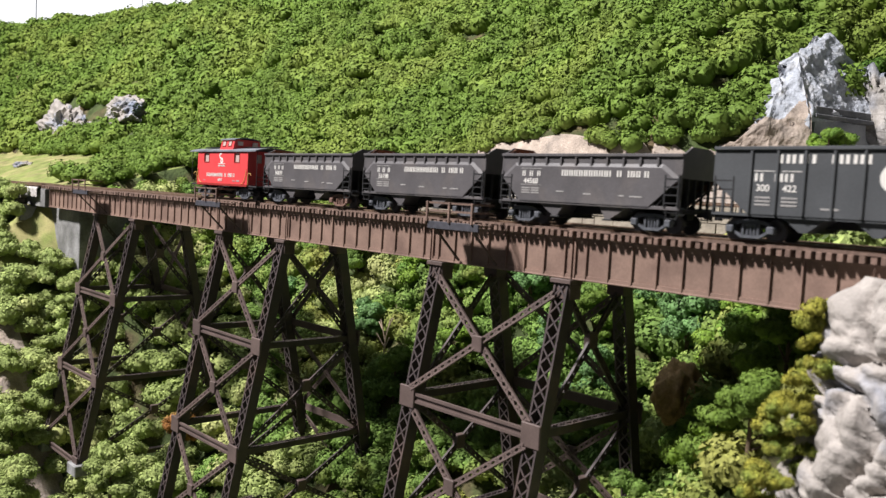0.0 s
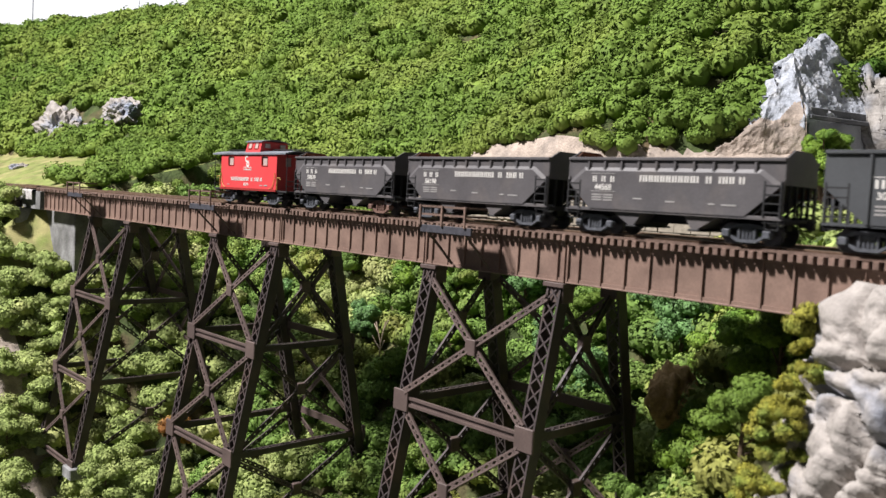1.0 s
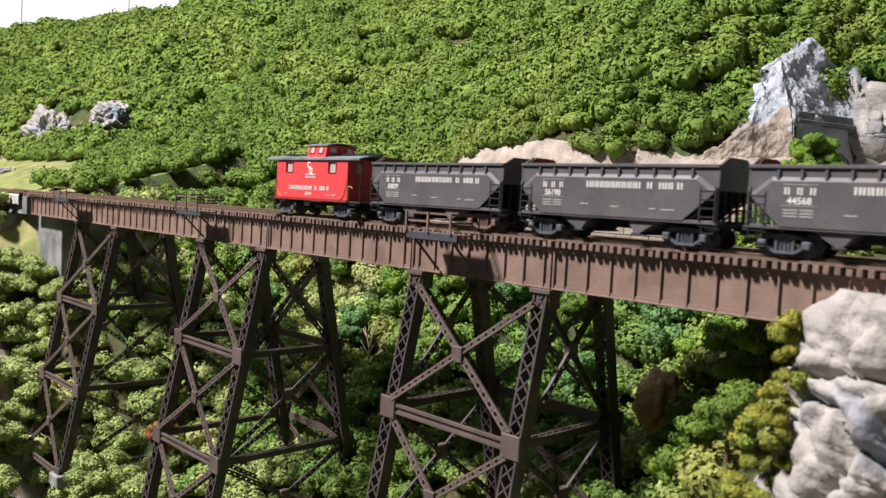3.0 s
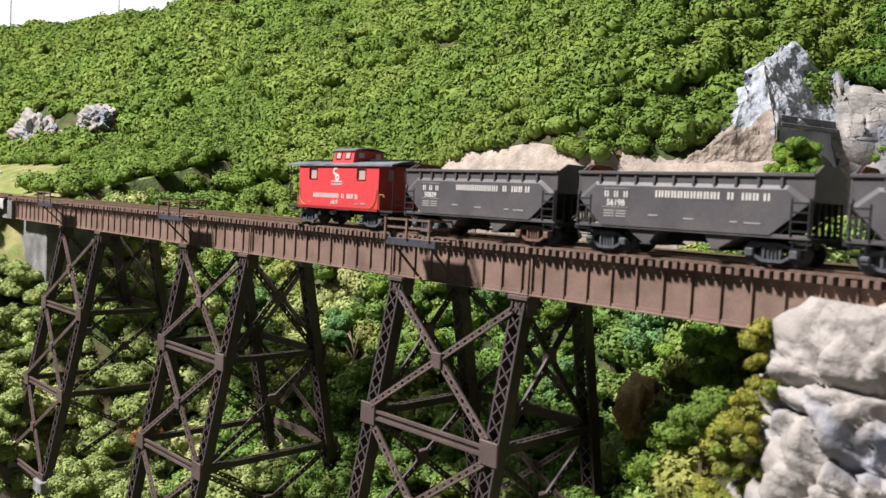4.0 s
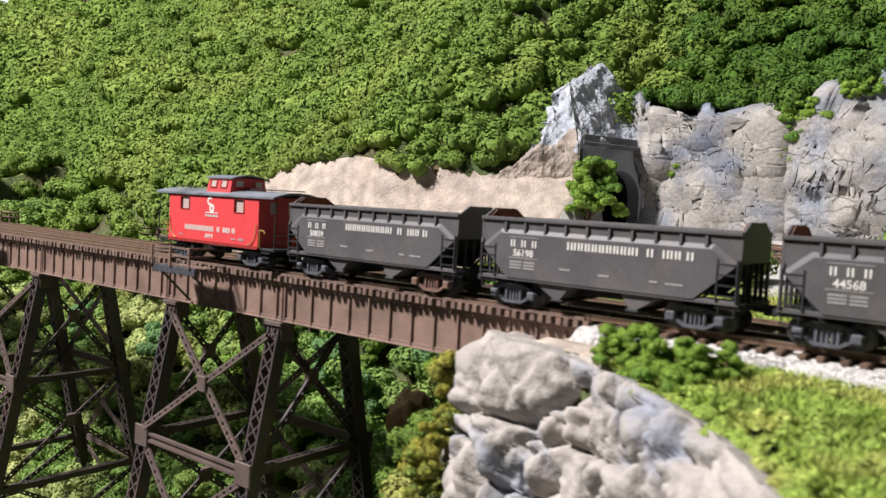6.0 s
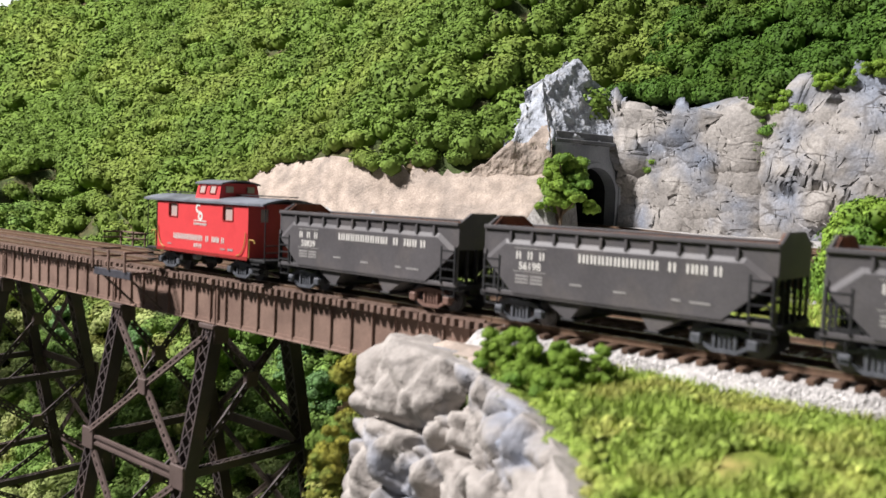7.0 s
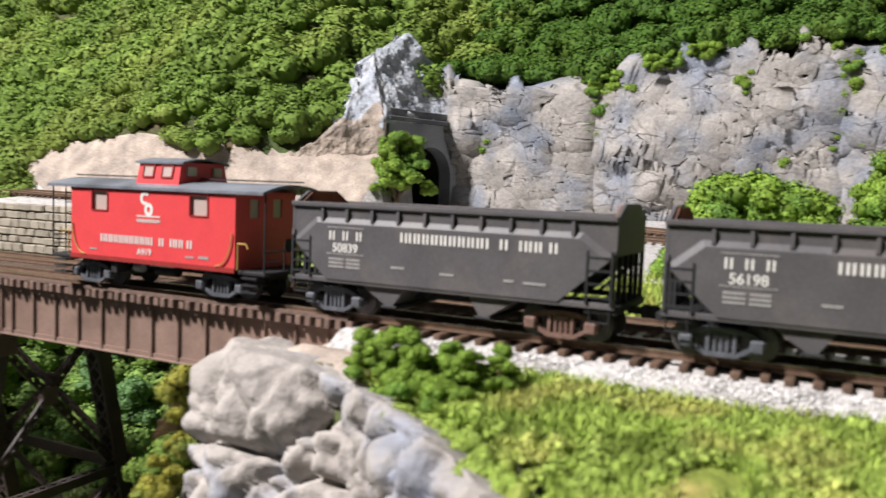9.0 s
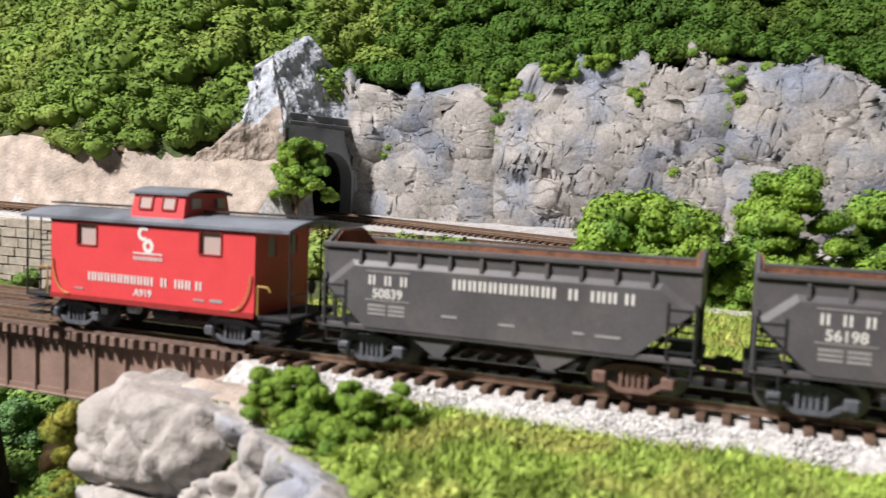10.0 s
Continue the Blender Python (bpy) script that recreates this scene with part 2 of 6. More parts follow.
# ---- mesh helpers ----
def part(name, bm, mat, parent=None, label="", smooth=False):
    """Links a bmesh (or a mesh) as one object under a thing or a part."""
    if isinstance(bm, bpy.types.Mesh):
        me = bm
    else:
        me = bpy.data.meshes.new(name)
        bm.to_mesh(me)
        bm.free()
    if mat and not me.materials:
        me.materials.append(mat)
    if smooth:
        me.polygons.foreach_set("use_smooth", [True] * len(me.polygons))
    ob = new(name, me)
    ob.parent = parent
    if label:
        ob["label"] = label
    return ob


def empty(name, at=(0, 0, 0)):
    ob = new(name)
    ob.empty_display_size = 0.01
    ob.location = at
    return ob


def box(bm, x0, x1, y0, y1, z0, z1, bevel=0.0):
    vs = [bm.verts.new((x, y, z)) for x in (x0, x1) for y in (y0, y1) for z in (z0, z1)]
    fs = [bm.faces.new([vs[i] for i in q]) for q in ((0, 1, 3, 2), (4, 6, 7, 5), (0, 4, 5, 1), (2, 3, 7, 6), (0, 2, 6, 4), (1, 5, 7, 3))]
    if bevel:
        es = list({e for f in fs for e in f.edges})
        bmesh.ops.bevel(bm, geom=es, offset=bevel, segments=1, affect="EDGES")


def boxed(x0, x1, y0, y1, z0, z1, bevel=0.0):
    bm = bmesh.new()
    box(bm, x0, x1, y0, y1, z0, z1, bevel)
    return bm


def beam(bm, p, q, w, h, up=(0, 0, 1)):
    """A bar of rectangular section from p to q: w across, h along up."""
    p, q = Vector(p), Vector(q)
    d = (q - p).normalized()
    u = Vector(up)
    s = d.cross(u)
    if s.length < 1e-6:
        s = d.cross(Vector((1, 0, 0)))
    s.normalize()
    u = s.cross(d).normalized()
    vs = [bm.verts.new(e + s * (a * w / 2) + u * (b * h / 2)) for e in (p, q) for a, b in ((-1, -1), (1, -1), (1, 1), (-1, 1))]
    for f in ((0, 1, 2, 3), (7, 6, 5, 4), (0, 4, 5, 1), (1, 5, 6, 2), (2, 6, 7, 3), (3, 7, 4, 0)):
        bm.faces.new([vs[i] for i in f])


def prism(bm, poly, y0, y1):
    """A polygon in the x-z plane pulled from y0 to y1."""
    a = [bm.verts.new((x, y0, z)) for x, z in poly]
    b = [bm.verts.new((x, y1, z)) for x, z in poly]
    n = len(poly)
    bm.faces.new(a)
    bm.faces.new(b[::-1])
    for i in range(n):
        bm.faces.new([a[(i + 1) % n], a[i], b[i], b[(i + 1) % n]])


def prism_x(bm, poly, x0, x1):
    """A polygon in the y-z plane pulled from x0 to x1."""
    a = [bm.verts.new((x0, y, z)) for y, z in poly]
    b = [bm.verts.new((x1, y, z)) for y, z in poly]
    n = len(poly)
    bm.faces.new(a[::-1])
    bm.faces.new(b)
    for i in range(n):
        bm.faces.new([a[i], a[(i + 1) % n], b[(i + 1) % n], b[i]])


def rod(bm, pts, r, n=6):
    """A round rod along a line of points."""
    for p, q in zip(pts, pts[1:]):
        p, q = Vector(p), Vector(q)
        d = q - p
        m = Matrix.Translation((p + q) / 2) @ d.to_track_quat("Z", "Y").to_matrix().to_4x4()
        bmesh.ops.create_cone(bm, cap_ends=True, segments=n, radius1=r, radius2=r, depth=d.length + r, matrix=m)


def cyl(bm, centre, axis, r, length, n=16, r2=None):
    m = Matrix.Translation(centre) @ Vector(axis).to_track_quat("Z", "Y").to_matrix().to_4x4()
    bmesh.ops.create_cone(bm, cap_ends=True, segments=n, radius1=r, radius2=r if r2 is None else r2, depth=length, matrix=m)


def array_mesh(name, verts, faces_list):
    """A mesh from arrays: vertices, and index arrays of quads or triangles."""
    me = bpy.data.meshes.new(name)
    verts = np.ascontiguousarray(verts, dtype=np.float32).reshape(-1, 3)
    me.vertices.add(len(verts))
    me.vertices.foreach_set("co", verts.ravel())
    loops, starts, at = [], [], 0
    for f in faces_list:
        f = np.asarray(f, dtype=np.int32)
        if len(f) == 0:
            continue
        loops.append(f.ravel())
        starts.append(at + np.arange(len(f), dtype=np.int32) * f.shape[1])
        at += f.size
    loops, starts = np.concatenate(loops), np.concatenate(starts)
    me.loops.add(len(loops))
    me.loops.foreach_set("vertex_index", loops)
    me.polygons.add(len(starts))
    me.polygons.foreach_set("loop_start", starts)
    me.update(calc_edges=True)
    me.validate()
    return me


def grid_faces(nu, nv):
    i = np.arange((nu - 1) * (nv - 1))
    a = (i // (nv - 1)) * nv + i % (nv - 1)
    return np.stack([a, a + nv, a + nv + 1, a + 1], 1)


# ---- the hall ----
def hall():
    X0, X1, Y0, Y1, Z0, Z1 = -4.2, 2.6, -3.2, 2.3, -1.05, 2.2
    t = 0.1
    for name, b in (("wall_north", (X0, X1, Y1, Y1 + t, Z0, Z1)), ("wall_south", (X0, X1, Y0 - t, Y0, Z0, Z1)), ("wall_west", (X0 - t, X0, Y0 - t, Y1 + t, Z0, Z1)), ("wall_east", (X1, X1 + t, Y0 - t, Y1 + t, Z0, Z1))):
        tagged(part(name, boxed(*b), M_WALL), "plain pale grey painted hall wall", "wall", kind="structure")
    tagged(part("ceiling", boxed(X0 - t, X1 + t, Y0 - t, Y1 + t, Z1, Z1 + t), M_WALL), "plain pale grey hall ceiling", "ceiling", kind="structure")
    tagged(part("floor", boxed(X0 - t, X1 + t, Y0 - t, Y1 + t, Z0 - t, Z0), M_FLOOR), "grey-brown hall floor under the layout", "floor", kind="structure")
    bm = boxed(-3.42, -3.2, Y1 - 0.06, Y1 - 0.002, Z0, Z1 - 0.001, 0.004)
    tagged(part("pilaster", bm, M_WALL), "pale grey pilaster on the hall wall behind the hill", "pilaster", kind="structure")


# ---- the lie of the land ----
YB_X = [-3.0, -2.4, -2.08, -1.55, -1.3, -0.95, -0.7, -0.54, -0.47, -0.373, -0.36, 1.0]
YB_Y = [0.30, 0.36, 0.48, 0.60, 0.645, 0.736, 0.754, 0.760, 0.79, 0.848, 0.856, 0.856]
PORTAL_TURN = -17.0   # the portal faces a little towards the viewer
PORTAL_AT = Vector((-0.342, 0.952, -0.0863))   # foot of its far side


def foot(x):
    """Where the wooded slope begins."""
    return np.interp(x, YB_X, YB_Y)


def face_x(y):
    """Where the open ground ends against the portal."""
    return np.interp(y, [0.848, 0.851, 0.952, 1.0], [-0.352, -0.383, -0.352, -0.345])


def ledge_y(x):
    """Centre line of the track on the ledge under the hill."""
    return 0.70 + (x + 0.75) * 0.13


def ledge_z(x):
    return -0.046 - 0.035 * (np.clip(x, -1.1, 0.3) + 0.75)


def cliff_top(x):
    return np.interp(x, [-0.36, -0.34, -0.217, -0.16, -0.107, -0.048, 0.037, 0.09, 0.14, 0.4], [0.062, 0.06, 0.052, 0.06, 0.085, 0.079, 0.086, 0.07, 0.056, 0.06])


def land(x, y):
    """Height of the ground."""
    x, y = np.broadcast_arrays(np.asarray(x, float), np.asarray(y, float))
    n1 = fbm(x * 9, y * 9, seed=3)
    xb = np.interp(y, [0.20, 0.22, 0.27, 0.305, 0.335, 0.352, 0.362, 0.375, 0.43, 0.62, 0.66, 0.68], [0.085, 0.068, 0.032, 0.0, -0.032, -0.066, -0.095, -0.125, -0.13, -0.27, -0.33, -0.36])
    zr = np.where(y < 0.39, -0.0525, -0.056) - np.where(y < 0.385, 2.6, 1.25) * np.maximum(0, xb - x) + 0.02 * n1 * (x < xb - 0.01)
    zb = np.minimum(-0.3 + 1.03 * (y - 0.48), -0.122)
    top_left = np.interp(y, [0.2, 0.36, 0.425, 0.62], [-0.16, -0.10, -0.050, -0.015])
    zl = np.minimum(-0.33 + 1.08 * (np.interp(y, [0.39, 0.46], [-0.98, -0.855]) - x), top_left)
    # the near side of the gorge lies open towards the viewer
    z = np.maximum(np.maximum(zr, np.maximum(zb, zl) + 0.03 * n1 * (x > -1.16)), -0.42 + 0.03 * n1)
    # behind the stone wall: ledge, bank, hill
    yl, zled = ledge_y(x), ledge_z(x)
    f = foot(x)
    crest = np.interp(x, [-1.75, -1.1], [0.315, 0.52])
    hill = -0.004 + 0.93 * (y - f) + 0.035 * fbm(x * 5, y * 5, seed=9)
    wood = cliff_top(x) - 0.004 + 0.95 * (y - 0.992) + 0.03 * fbm(x * 6, y * 6, seed=5)
    ravine = np.clip((x + 0.52) / 0.14, 0, 1) * np.clip((y - 0.925) / 0.05, 0, 1)
    hill = hill * (1 - ravine) + np.minimum(hill, wood) * ravine
    hill = crest - np.log1p(np.exp((crest - hill) * 40)) / 40
    bank = zled + (-0.004 - zled) * np.clip((y - (yl + 0.022)) / np.maximum(f - yl - 0.022, 0.012), 0, 1) ** 0.7
    back = np.where(y < f, np.where(y < yl + 0.022, zled, bank), hill)
    # further left the wooded slope runs straight down into the gorge
    slope = np.minimum(-0.126 + 0.92 * (y - 0.648), hill)
    slope = np.where(y < f, -0.126 + (0.122) * np.clip((y - 0.648) / np.maximum(f - 0.648, 0.03), 0, 1), hill)
    mixw = np.clip((x + 0.76) / 0.06, 0, 1)
    back = slope * (1 - mixw) + back * mixw
    west = x < -1.12
    meadow = np.interp(y, [0.425, 0.47], [0, 1]) * np.clip((y - 0.425) / np.maximum(f - 0.425, 0.02), 0, 1) * 0.046 - 0.050 + 0.006 * n1
    back_west = np.where(y < f, meadow, hill)
    z = np.where(west, np.where(y > 0.425, np.maximum(back_west, -0.052), z), np.where(y > 0.652, back, z))
    # right of the portal: flat ground to the cliff, wood above it
    ct = cliff_top(x)
    east = x > face_x(y)
    flat = np.interp(y, [0.43, 0.70], [-0.057, -0.068]) + 0.004 * n1
    wood = ct - 0.004 + 0.95 * (y - 0.992) + 0.03 * fbm(x * 6, y * 6, seed=5)
    wood = 0.5 - np.log1p(np.exp((0.5 - wood) * 40)) / 40
    flat_z = np.where(y > 0.985, wood, flat)
    z = np.where(east & (y > 0.43) & (x > xb), flat_z, z)
    return z


def terrain():
    xs, ys = np.arange(-2.9, 0.72, 0.008), np.arange(0.2, 1.7, 0.008)
    X, Y = np.meshgrid(xs, ys, indexing="ij")
    Z = land(X, Y)
    V = np.stack([X, Y, Z], -1).reshape(-1, 3)
    F = grid_faces(len(xs), len(ys))
    c = V[F].mean(1)
    gap = (np.abs(c[:, 0] - face_x(c[:, 1])) < 0.013) & (c[:, 1] > 0.858) & (c[:, 1] < 0.946)
    cut = gap | (c[:, 0] > -0.66) & (c[:, 0] < face_x(c[:, 1])) & (c[:, 1] > 0.85) & (c[:, 1] < 0.99) & (c[:, 2] < 0.012)
    F = F[~cut]
    me = array_mesh("ground", V, [F])
    for m in (M_FOREST, M_SOIL, M_MEADOW, M_TURF, M_BALLAST):
        me.materials.append(m)
    c = V[F].mean(1)
    x, y, z = c.T
    k = np.zeros(len(F), np.int32)
    k[(x < -0.35) & (x > -0.74) & (y > 0.652) & (y < foot(x) + 0.004)] = 1
    k[(x < -1.12) & (y > 0.42) & (y < foot(x))] = 2
    k[(x > -0.16) & (y < 0.652) & (z > -0.066)] = 3
    k[(x > -0.16) & (x < -0.082) & (y < 0.40) & (z > -0.066)] = 1
    k[(x > face_x(y)) & (y >= 0.6) & (y < 0.99) & (z > -0.12)] = 4
    k[(x < -0.3) & (x > -0.74) & (y > 0.652) & (y < ledge_y(x) + 0.02)] = 4
    k[(x < -1.15) & (y < 0.42)] = 2
    k[(x < -0.93) & (y < 0.335) & (vnoise(x * 18, y * 18, seed=19) > -0.25)] = 1
    me.polygons.foreach_set("material_index", k)
    me.polygons.foreach_set("use_smooth", np.ones(len(F), bool))
    rising(tagged(part("ground", me, None), "modelled ground of gorge, bank, hill and meadow", "ground", kind="structure"))
    # the edge boards of the layout
    z0 = -0.62
    tagged(part("fascia_front", boxed(-2.9, 0.72, 0.17, 0.19, z0, -0.44), M_FASCIA), "dark green painted edge board of the layout", "board", kind="structure")
    bm = bmesh.new()
    prism(bm, [(-0.06, -0.43), (0.72, -0.43), (0.72, -0.06), (-0.02, -0.06)], 0.17, 0.2)
    tagged(part("fascia_right", bm, M_FASCIA), "dark green painted edge board below the grass", "board", kind="structure")
    tagged(part("benchwork", boxed(-2.9, 0.72, 0.191, 2.1, -0.66, -0.44), M_FASCIA), "dark painted frame under the layout", "frame", kind="structure")


# ---- foliage ----
def leaf_bush(seed, leaves, lumps=7, size=0.12, flat=0.75, swell=1.0, under=-0.45):
    """One lumpy bush of unit size: pointed leaves on the outside of some lumps, and a core."""
    r = np.random.default_rng(seed)
    c = r.normal(size=(lumps, 3))
    c /= np.linalg.norm(c, axis=1)[:, None]
    c *= r.uniform(0.3, 0.62, (lumps, 1))
    c[:, 2] = np.abs(c[:, 2]) * flat
    rad = r.uniform(0.34, 0.52, lumps) * swell
    pts, nor = [], []
    while len(pts) < leaves:
        k = r.integers(lumps)
        d = r.normal(size=3)
        d /= np.linalg.norm(d)
        if d[2] < under:
            continue
        p = c[k] + d * rad[k] * r.uniform(0.86, 1.16)
        if np.any(np.linalg.norm(c - p, axis=1) < rad * 0.82):
            continue
        pts.append(p)
        nor.append(d)
    P, N = np.array(pts), np.array(nor)
    N = N + r.normal(size=N.shape) * 0.27
    N /= np.linalg.norm(N, axis=1)[:, None]
    T = np.cross(N, r.normal(size=N.shape))
    T /= np.linalg.norm(T, axis=1)[:, None]
    B = np.cross(N, T)
    s = r.uniform(0.7, 1.35, (leaves, 1)) * size
    V = np.stack([P + T * s, P - T * s * 0.6 + B * s * 0.7, P - T * s * 0.6 - B * s * 0.7], 1)
    ico = bmesh.new()
    bmesh.ops.create_icosphere(ico, subdivisions=1, radius=1)
    ico.verts.ensure_lookup_table()
    iv = np.array([v.co[:] for v in ico.verts])
    it = np.array([[v.index for v in f.verts] for f in ico.faces])
    ico.free()
    CV = (c[:, None, :] + iv[None] * rad[:, None, None] * 0.86).reshape(-1, 3)
    CT = (it[None] + (np.arange(lumps) * len(iv))[:, None, None]).reshape(-1, 3)
    return V.reshape(-1, 3), CV, CT


def foliage_mesh(name, protos, P, R, seed=0):
    """Bushes at the points P with radii R, as one mesh."""
    r = np.random.default_rng(seed)
    which = r.integers(len(protos), size=len(P))
    verts, tris, at = [], [], 0
    for k, (LV, CV, CT) in enumerate(protos):
        idx = np.where(which == k)[0]
        if len(idx) == 0:
            continue
        a = r.uniform(0, 2 * np.pi, len(idx))
        ca, sa = np.cos(a), np.sin(a)
        A = np.concatenate([LV, CV])
        sx = R[idx] * r.uniform(0.85, 1.2, len(idx))
        W = np.empty((len(idx), len(A), 3))
        W[..., 0] = (A[:, 0] * ca[:, None] - A[:, 1] * sa[:, None]) * sx[:, None] + P[idx, 0][:, None]
        W[..., 1] = (A[:, 0] * sa[:, None] + A[:, 1] * ca[:, None]) * sx[:, None] + P[idx, 1][:, None]
        W[..., 2] = A[:, 2] * (R[idx] * r.uniform(0.85, 1.15, len(idx)))[:, None] + P[idx, 2][:, None]
        verts.append(W.reshape(-1, 3))
        base = at + np.arange(len(idx)) * len(A)
        q = np.arange(len(LV)).reshape(-1, 3)
        tris.append((q[None] + base[:, None, None]).reshape(-1, 3))
        tris.append((CT[None] + len(LV) + base[:, None, None]).reshape(-1, 3))
        at += len(idx) * len(A)
    return array_mesh(name, np.concatenate(verts), [np.concatenate(tris)])


PROTOS = [leaf_bush(20 + k, 420, 6, 0.095, 0.75, 1.2) for k in range(7)]
PROTOS_HILL = [leaf_bush(50 + k, 400, 7, 0.090, 0.55, 1.15, 0.0) for k in range(7)]
PROTOS_FAR = [leaf_bush(30 + k, 210, 6, 0.125, 0.55, 1.2, 0.0) for k in range(5)]
PROTOS_FINE = [leaf_bush(40 + k, 560, 9, 0.085, 0.75, 1.05) for k in range(4)]


def scatter(x0, x1, y0, y1, step, keep, jitter=0.45, seed=1):
    r = np.random.default_rng(seed)
    xs, ys = np.arange(x0, x1, step), np.arange(y0, y1, step)
    X, Y = np.meshgrid(xs, ys)
    X[::2] += step / 2
    X, Y = X.ravel(), Y.ravel()
    X = X + r.uniform(-jitter, jitter, len(X)) * step
    Y = Y + r.uniform(-jitter, jitter, len(Y)) * step
    ok = keep(X, Y)
    return np.stack([X[ok], Y[ok], land(X[ok], Y[ok])], 1)


def woods():
    # the wooded hill
    def hillside(x, y):
        edge = np.where(x < -0.73, 0.648, foot(x) - 0.002 + 0.014 * vnoise(x * 26, y * 3, seed=4))
        edge = np.where(x < -1.12, foot(x) + 0.01 * vnoise(x * 26, y * 3, seed=4), edge)
        rocky = (np.hypot((x + 1.70) / 0.14, (y - 0.636 - 0.25 * (x + 1.70)) / 0.034) < 1)
        return (y > edge) & (x < np.interp(y, [0.80, 0.851, 0.952, 0.98], [-0.462, -0.415, -0.375, -0.345])) & ~rocky & (land(x, y) < 0.46)
    P = scatter(-2.75, -0.34, 0.34, 1.30, 0.0205, hillside, seed=2)
    r = np.random.default_rng(3)
    R = r.uniform(0.019, 0.038, len(P))
    R = np.where((P[:, 0] > -0.75) & (P[:, 1] < foot(P[:, 0]) + 0.03), 0.7 * R, R)
    P[:, 2] += 0.011 * vnoise(P[:, 0] * 21, P[:, 1] * 21, seed=7) - 0.18 * R
    near = P[:, 0] > -1.35
    for protos, sel in ((PROTOS_HILL, near), (PROTOS_FAR, ~near)):
        rising(tagged(part("hillside_woods", foliage_mesh("hillside_woods", protos, P[sel], R[sel], 5), M_LEAF), "dense bright green foam-foliage woods covering the hillside", "woods", kind="stuff"))

    # the wood above the cliff
    def above(x, y):
        return (y > 0.968 + 0.010 * vnoise(x * 20, y * 5, seed=8)) & (x > -0.37)
    P = scatter(-0.40, 0.62, 0.955, 1.45, 0.023, above, seed=6)
    R = r.uniform(0.020, 0.032, len(P))
    P[:, 2] = np.maximum(P[:, 2], cliff_top(P[:, 0]) + 0.010) + 0.2 * R
    rising(tagged(part("clifftop_woods", foliage_mesh("clifftop_woods", PROTOS_FINE, P, R, 6), M_WOOD), "dense green foliage woods along the top of the cliff", "woods", kind="stuff"))

    # undergrowth of the gorge
    def gorge(x, y):
        z = land(x, y)
        free = ~((np.abs(y - BC) < 0.055) & (z > -0.125))
        scar = np.hypot((x + 0.297) / 0.022, (y - 0.488) / 0.03) < 1
        return (z < -0.064) & (y < 0.648) & (x > -1.5) & (x < -0.125) & free & ~scar & ~((x < -1.13) & (y > 0.40))
    P = scatter(-1.45, -0.12, 0.25, 0.66, 0.0185, gorge, seed=9)
    P = P[(P[:, 1] > 0.44) | (P[:, 0] < -0.9) | (P[:, 2] < -0.2) | (P[:, 0] > -0.3)]
    thin = (P[:, 0] < -0.95) & (P[:, 1] < 0.335) & (r.uniform(0, 1, len(P)) < 0.8)
    P = P[~thin]
    R = r.uniform(0.012, 0.025, len(P))
    P[:, 2] += 0.3 * R
    under_bridge = (np.abs(P[:, 1] - BC) < 0.065) & (P[:, 2] + R > -0.085)
    under_bridge |= (P[:, 0] < -1.0) & (P[:, 0] > -1.20) & (P[:, 1] > 0.35) & (P[:, 1] < 0.50) & (P[:, 2] + R > -0.118)
    P, R = P[~under_bridge], R[~under_bridge]
    # these bushes take the paler colour with sunlight painted in
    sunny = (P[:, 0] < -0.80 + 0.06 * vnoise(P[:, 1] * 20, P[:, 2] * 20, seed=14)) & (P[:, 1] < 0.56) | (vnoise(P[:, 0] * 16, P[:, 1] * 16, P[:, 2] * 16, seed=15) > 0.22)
    rising(tagged(part("sunny_scrub", foliage_mesh("sunny_scrub", PROTOS, P[sunny], R[sunny], 18), M_SUNLIT_TINT), "yellow-green gorge scrub with sunlight put into its paler colour", "scrub", kind="stuff"))
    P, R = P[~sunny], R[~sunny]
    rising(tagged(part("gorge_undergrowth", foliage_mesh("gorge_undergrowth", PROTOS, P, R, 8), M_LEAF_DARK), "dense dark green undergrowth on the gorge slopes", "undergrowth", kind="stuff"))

    # low plants along the foot of the hill on the meadow side
    def verge(x, y):
        near = np.where(x > -1.27, 0.45, foot(x) - 0.065 - 0.05 * vnoise(x * 6, y * 2, seed=11))
        return (y < foot(x) + 0.01) & (y > near) & (x < -1.0) & (vnoise(x * 14, y * 14, seed=12) > -0.2)
    P = scatter(-1.9, -0.98, 0.40, 0.76, 0.024, verge, seed=12)
    R = r.uniform(0.013, 0.026, len(P))
    P[:, 2] += 0.3 * R
    rising(tagged(part("verge_bushes", foliage_mesh("verge_bushes", PROTOS, P, R, 9), M_LEAF), "low green bushes along the foot of the hill", "bushes", kind="stuff"))


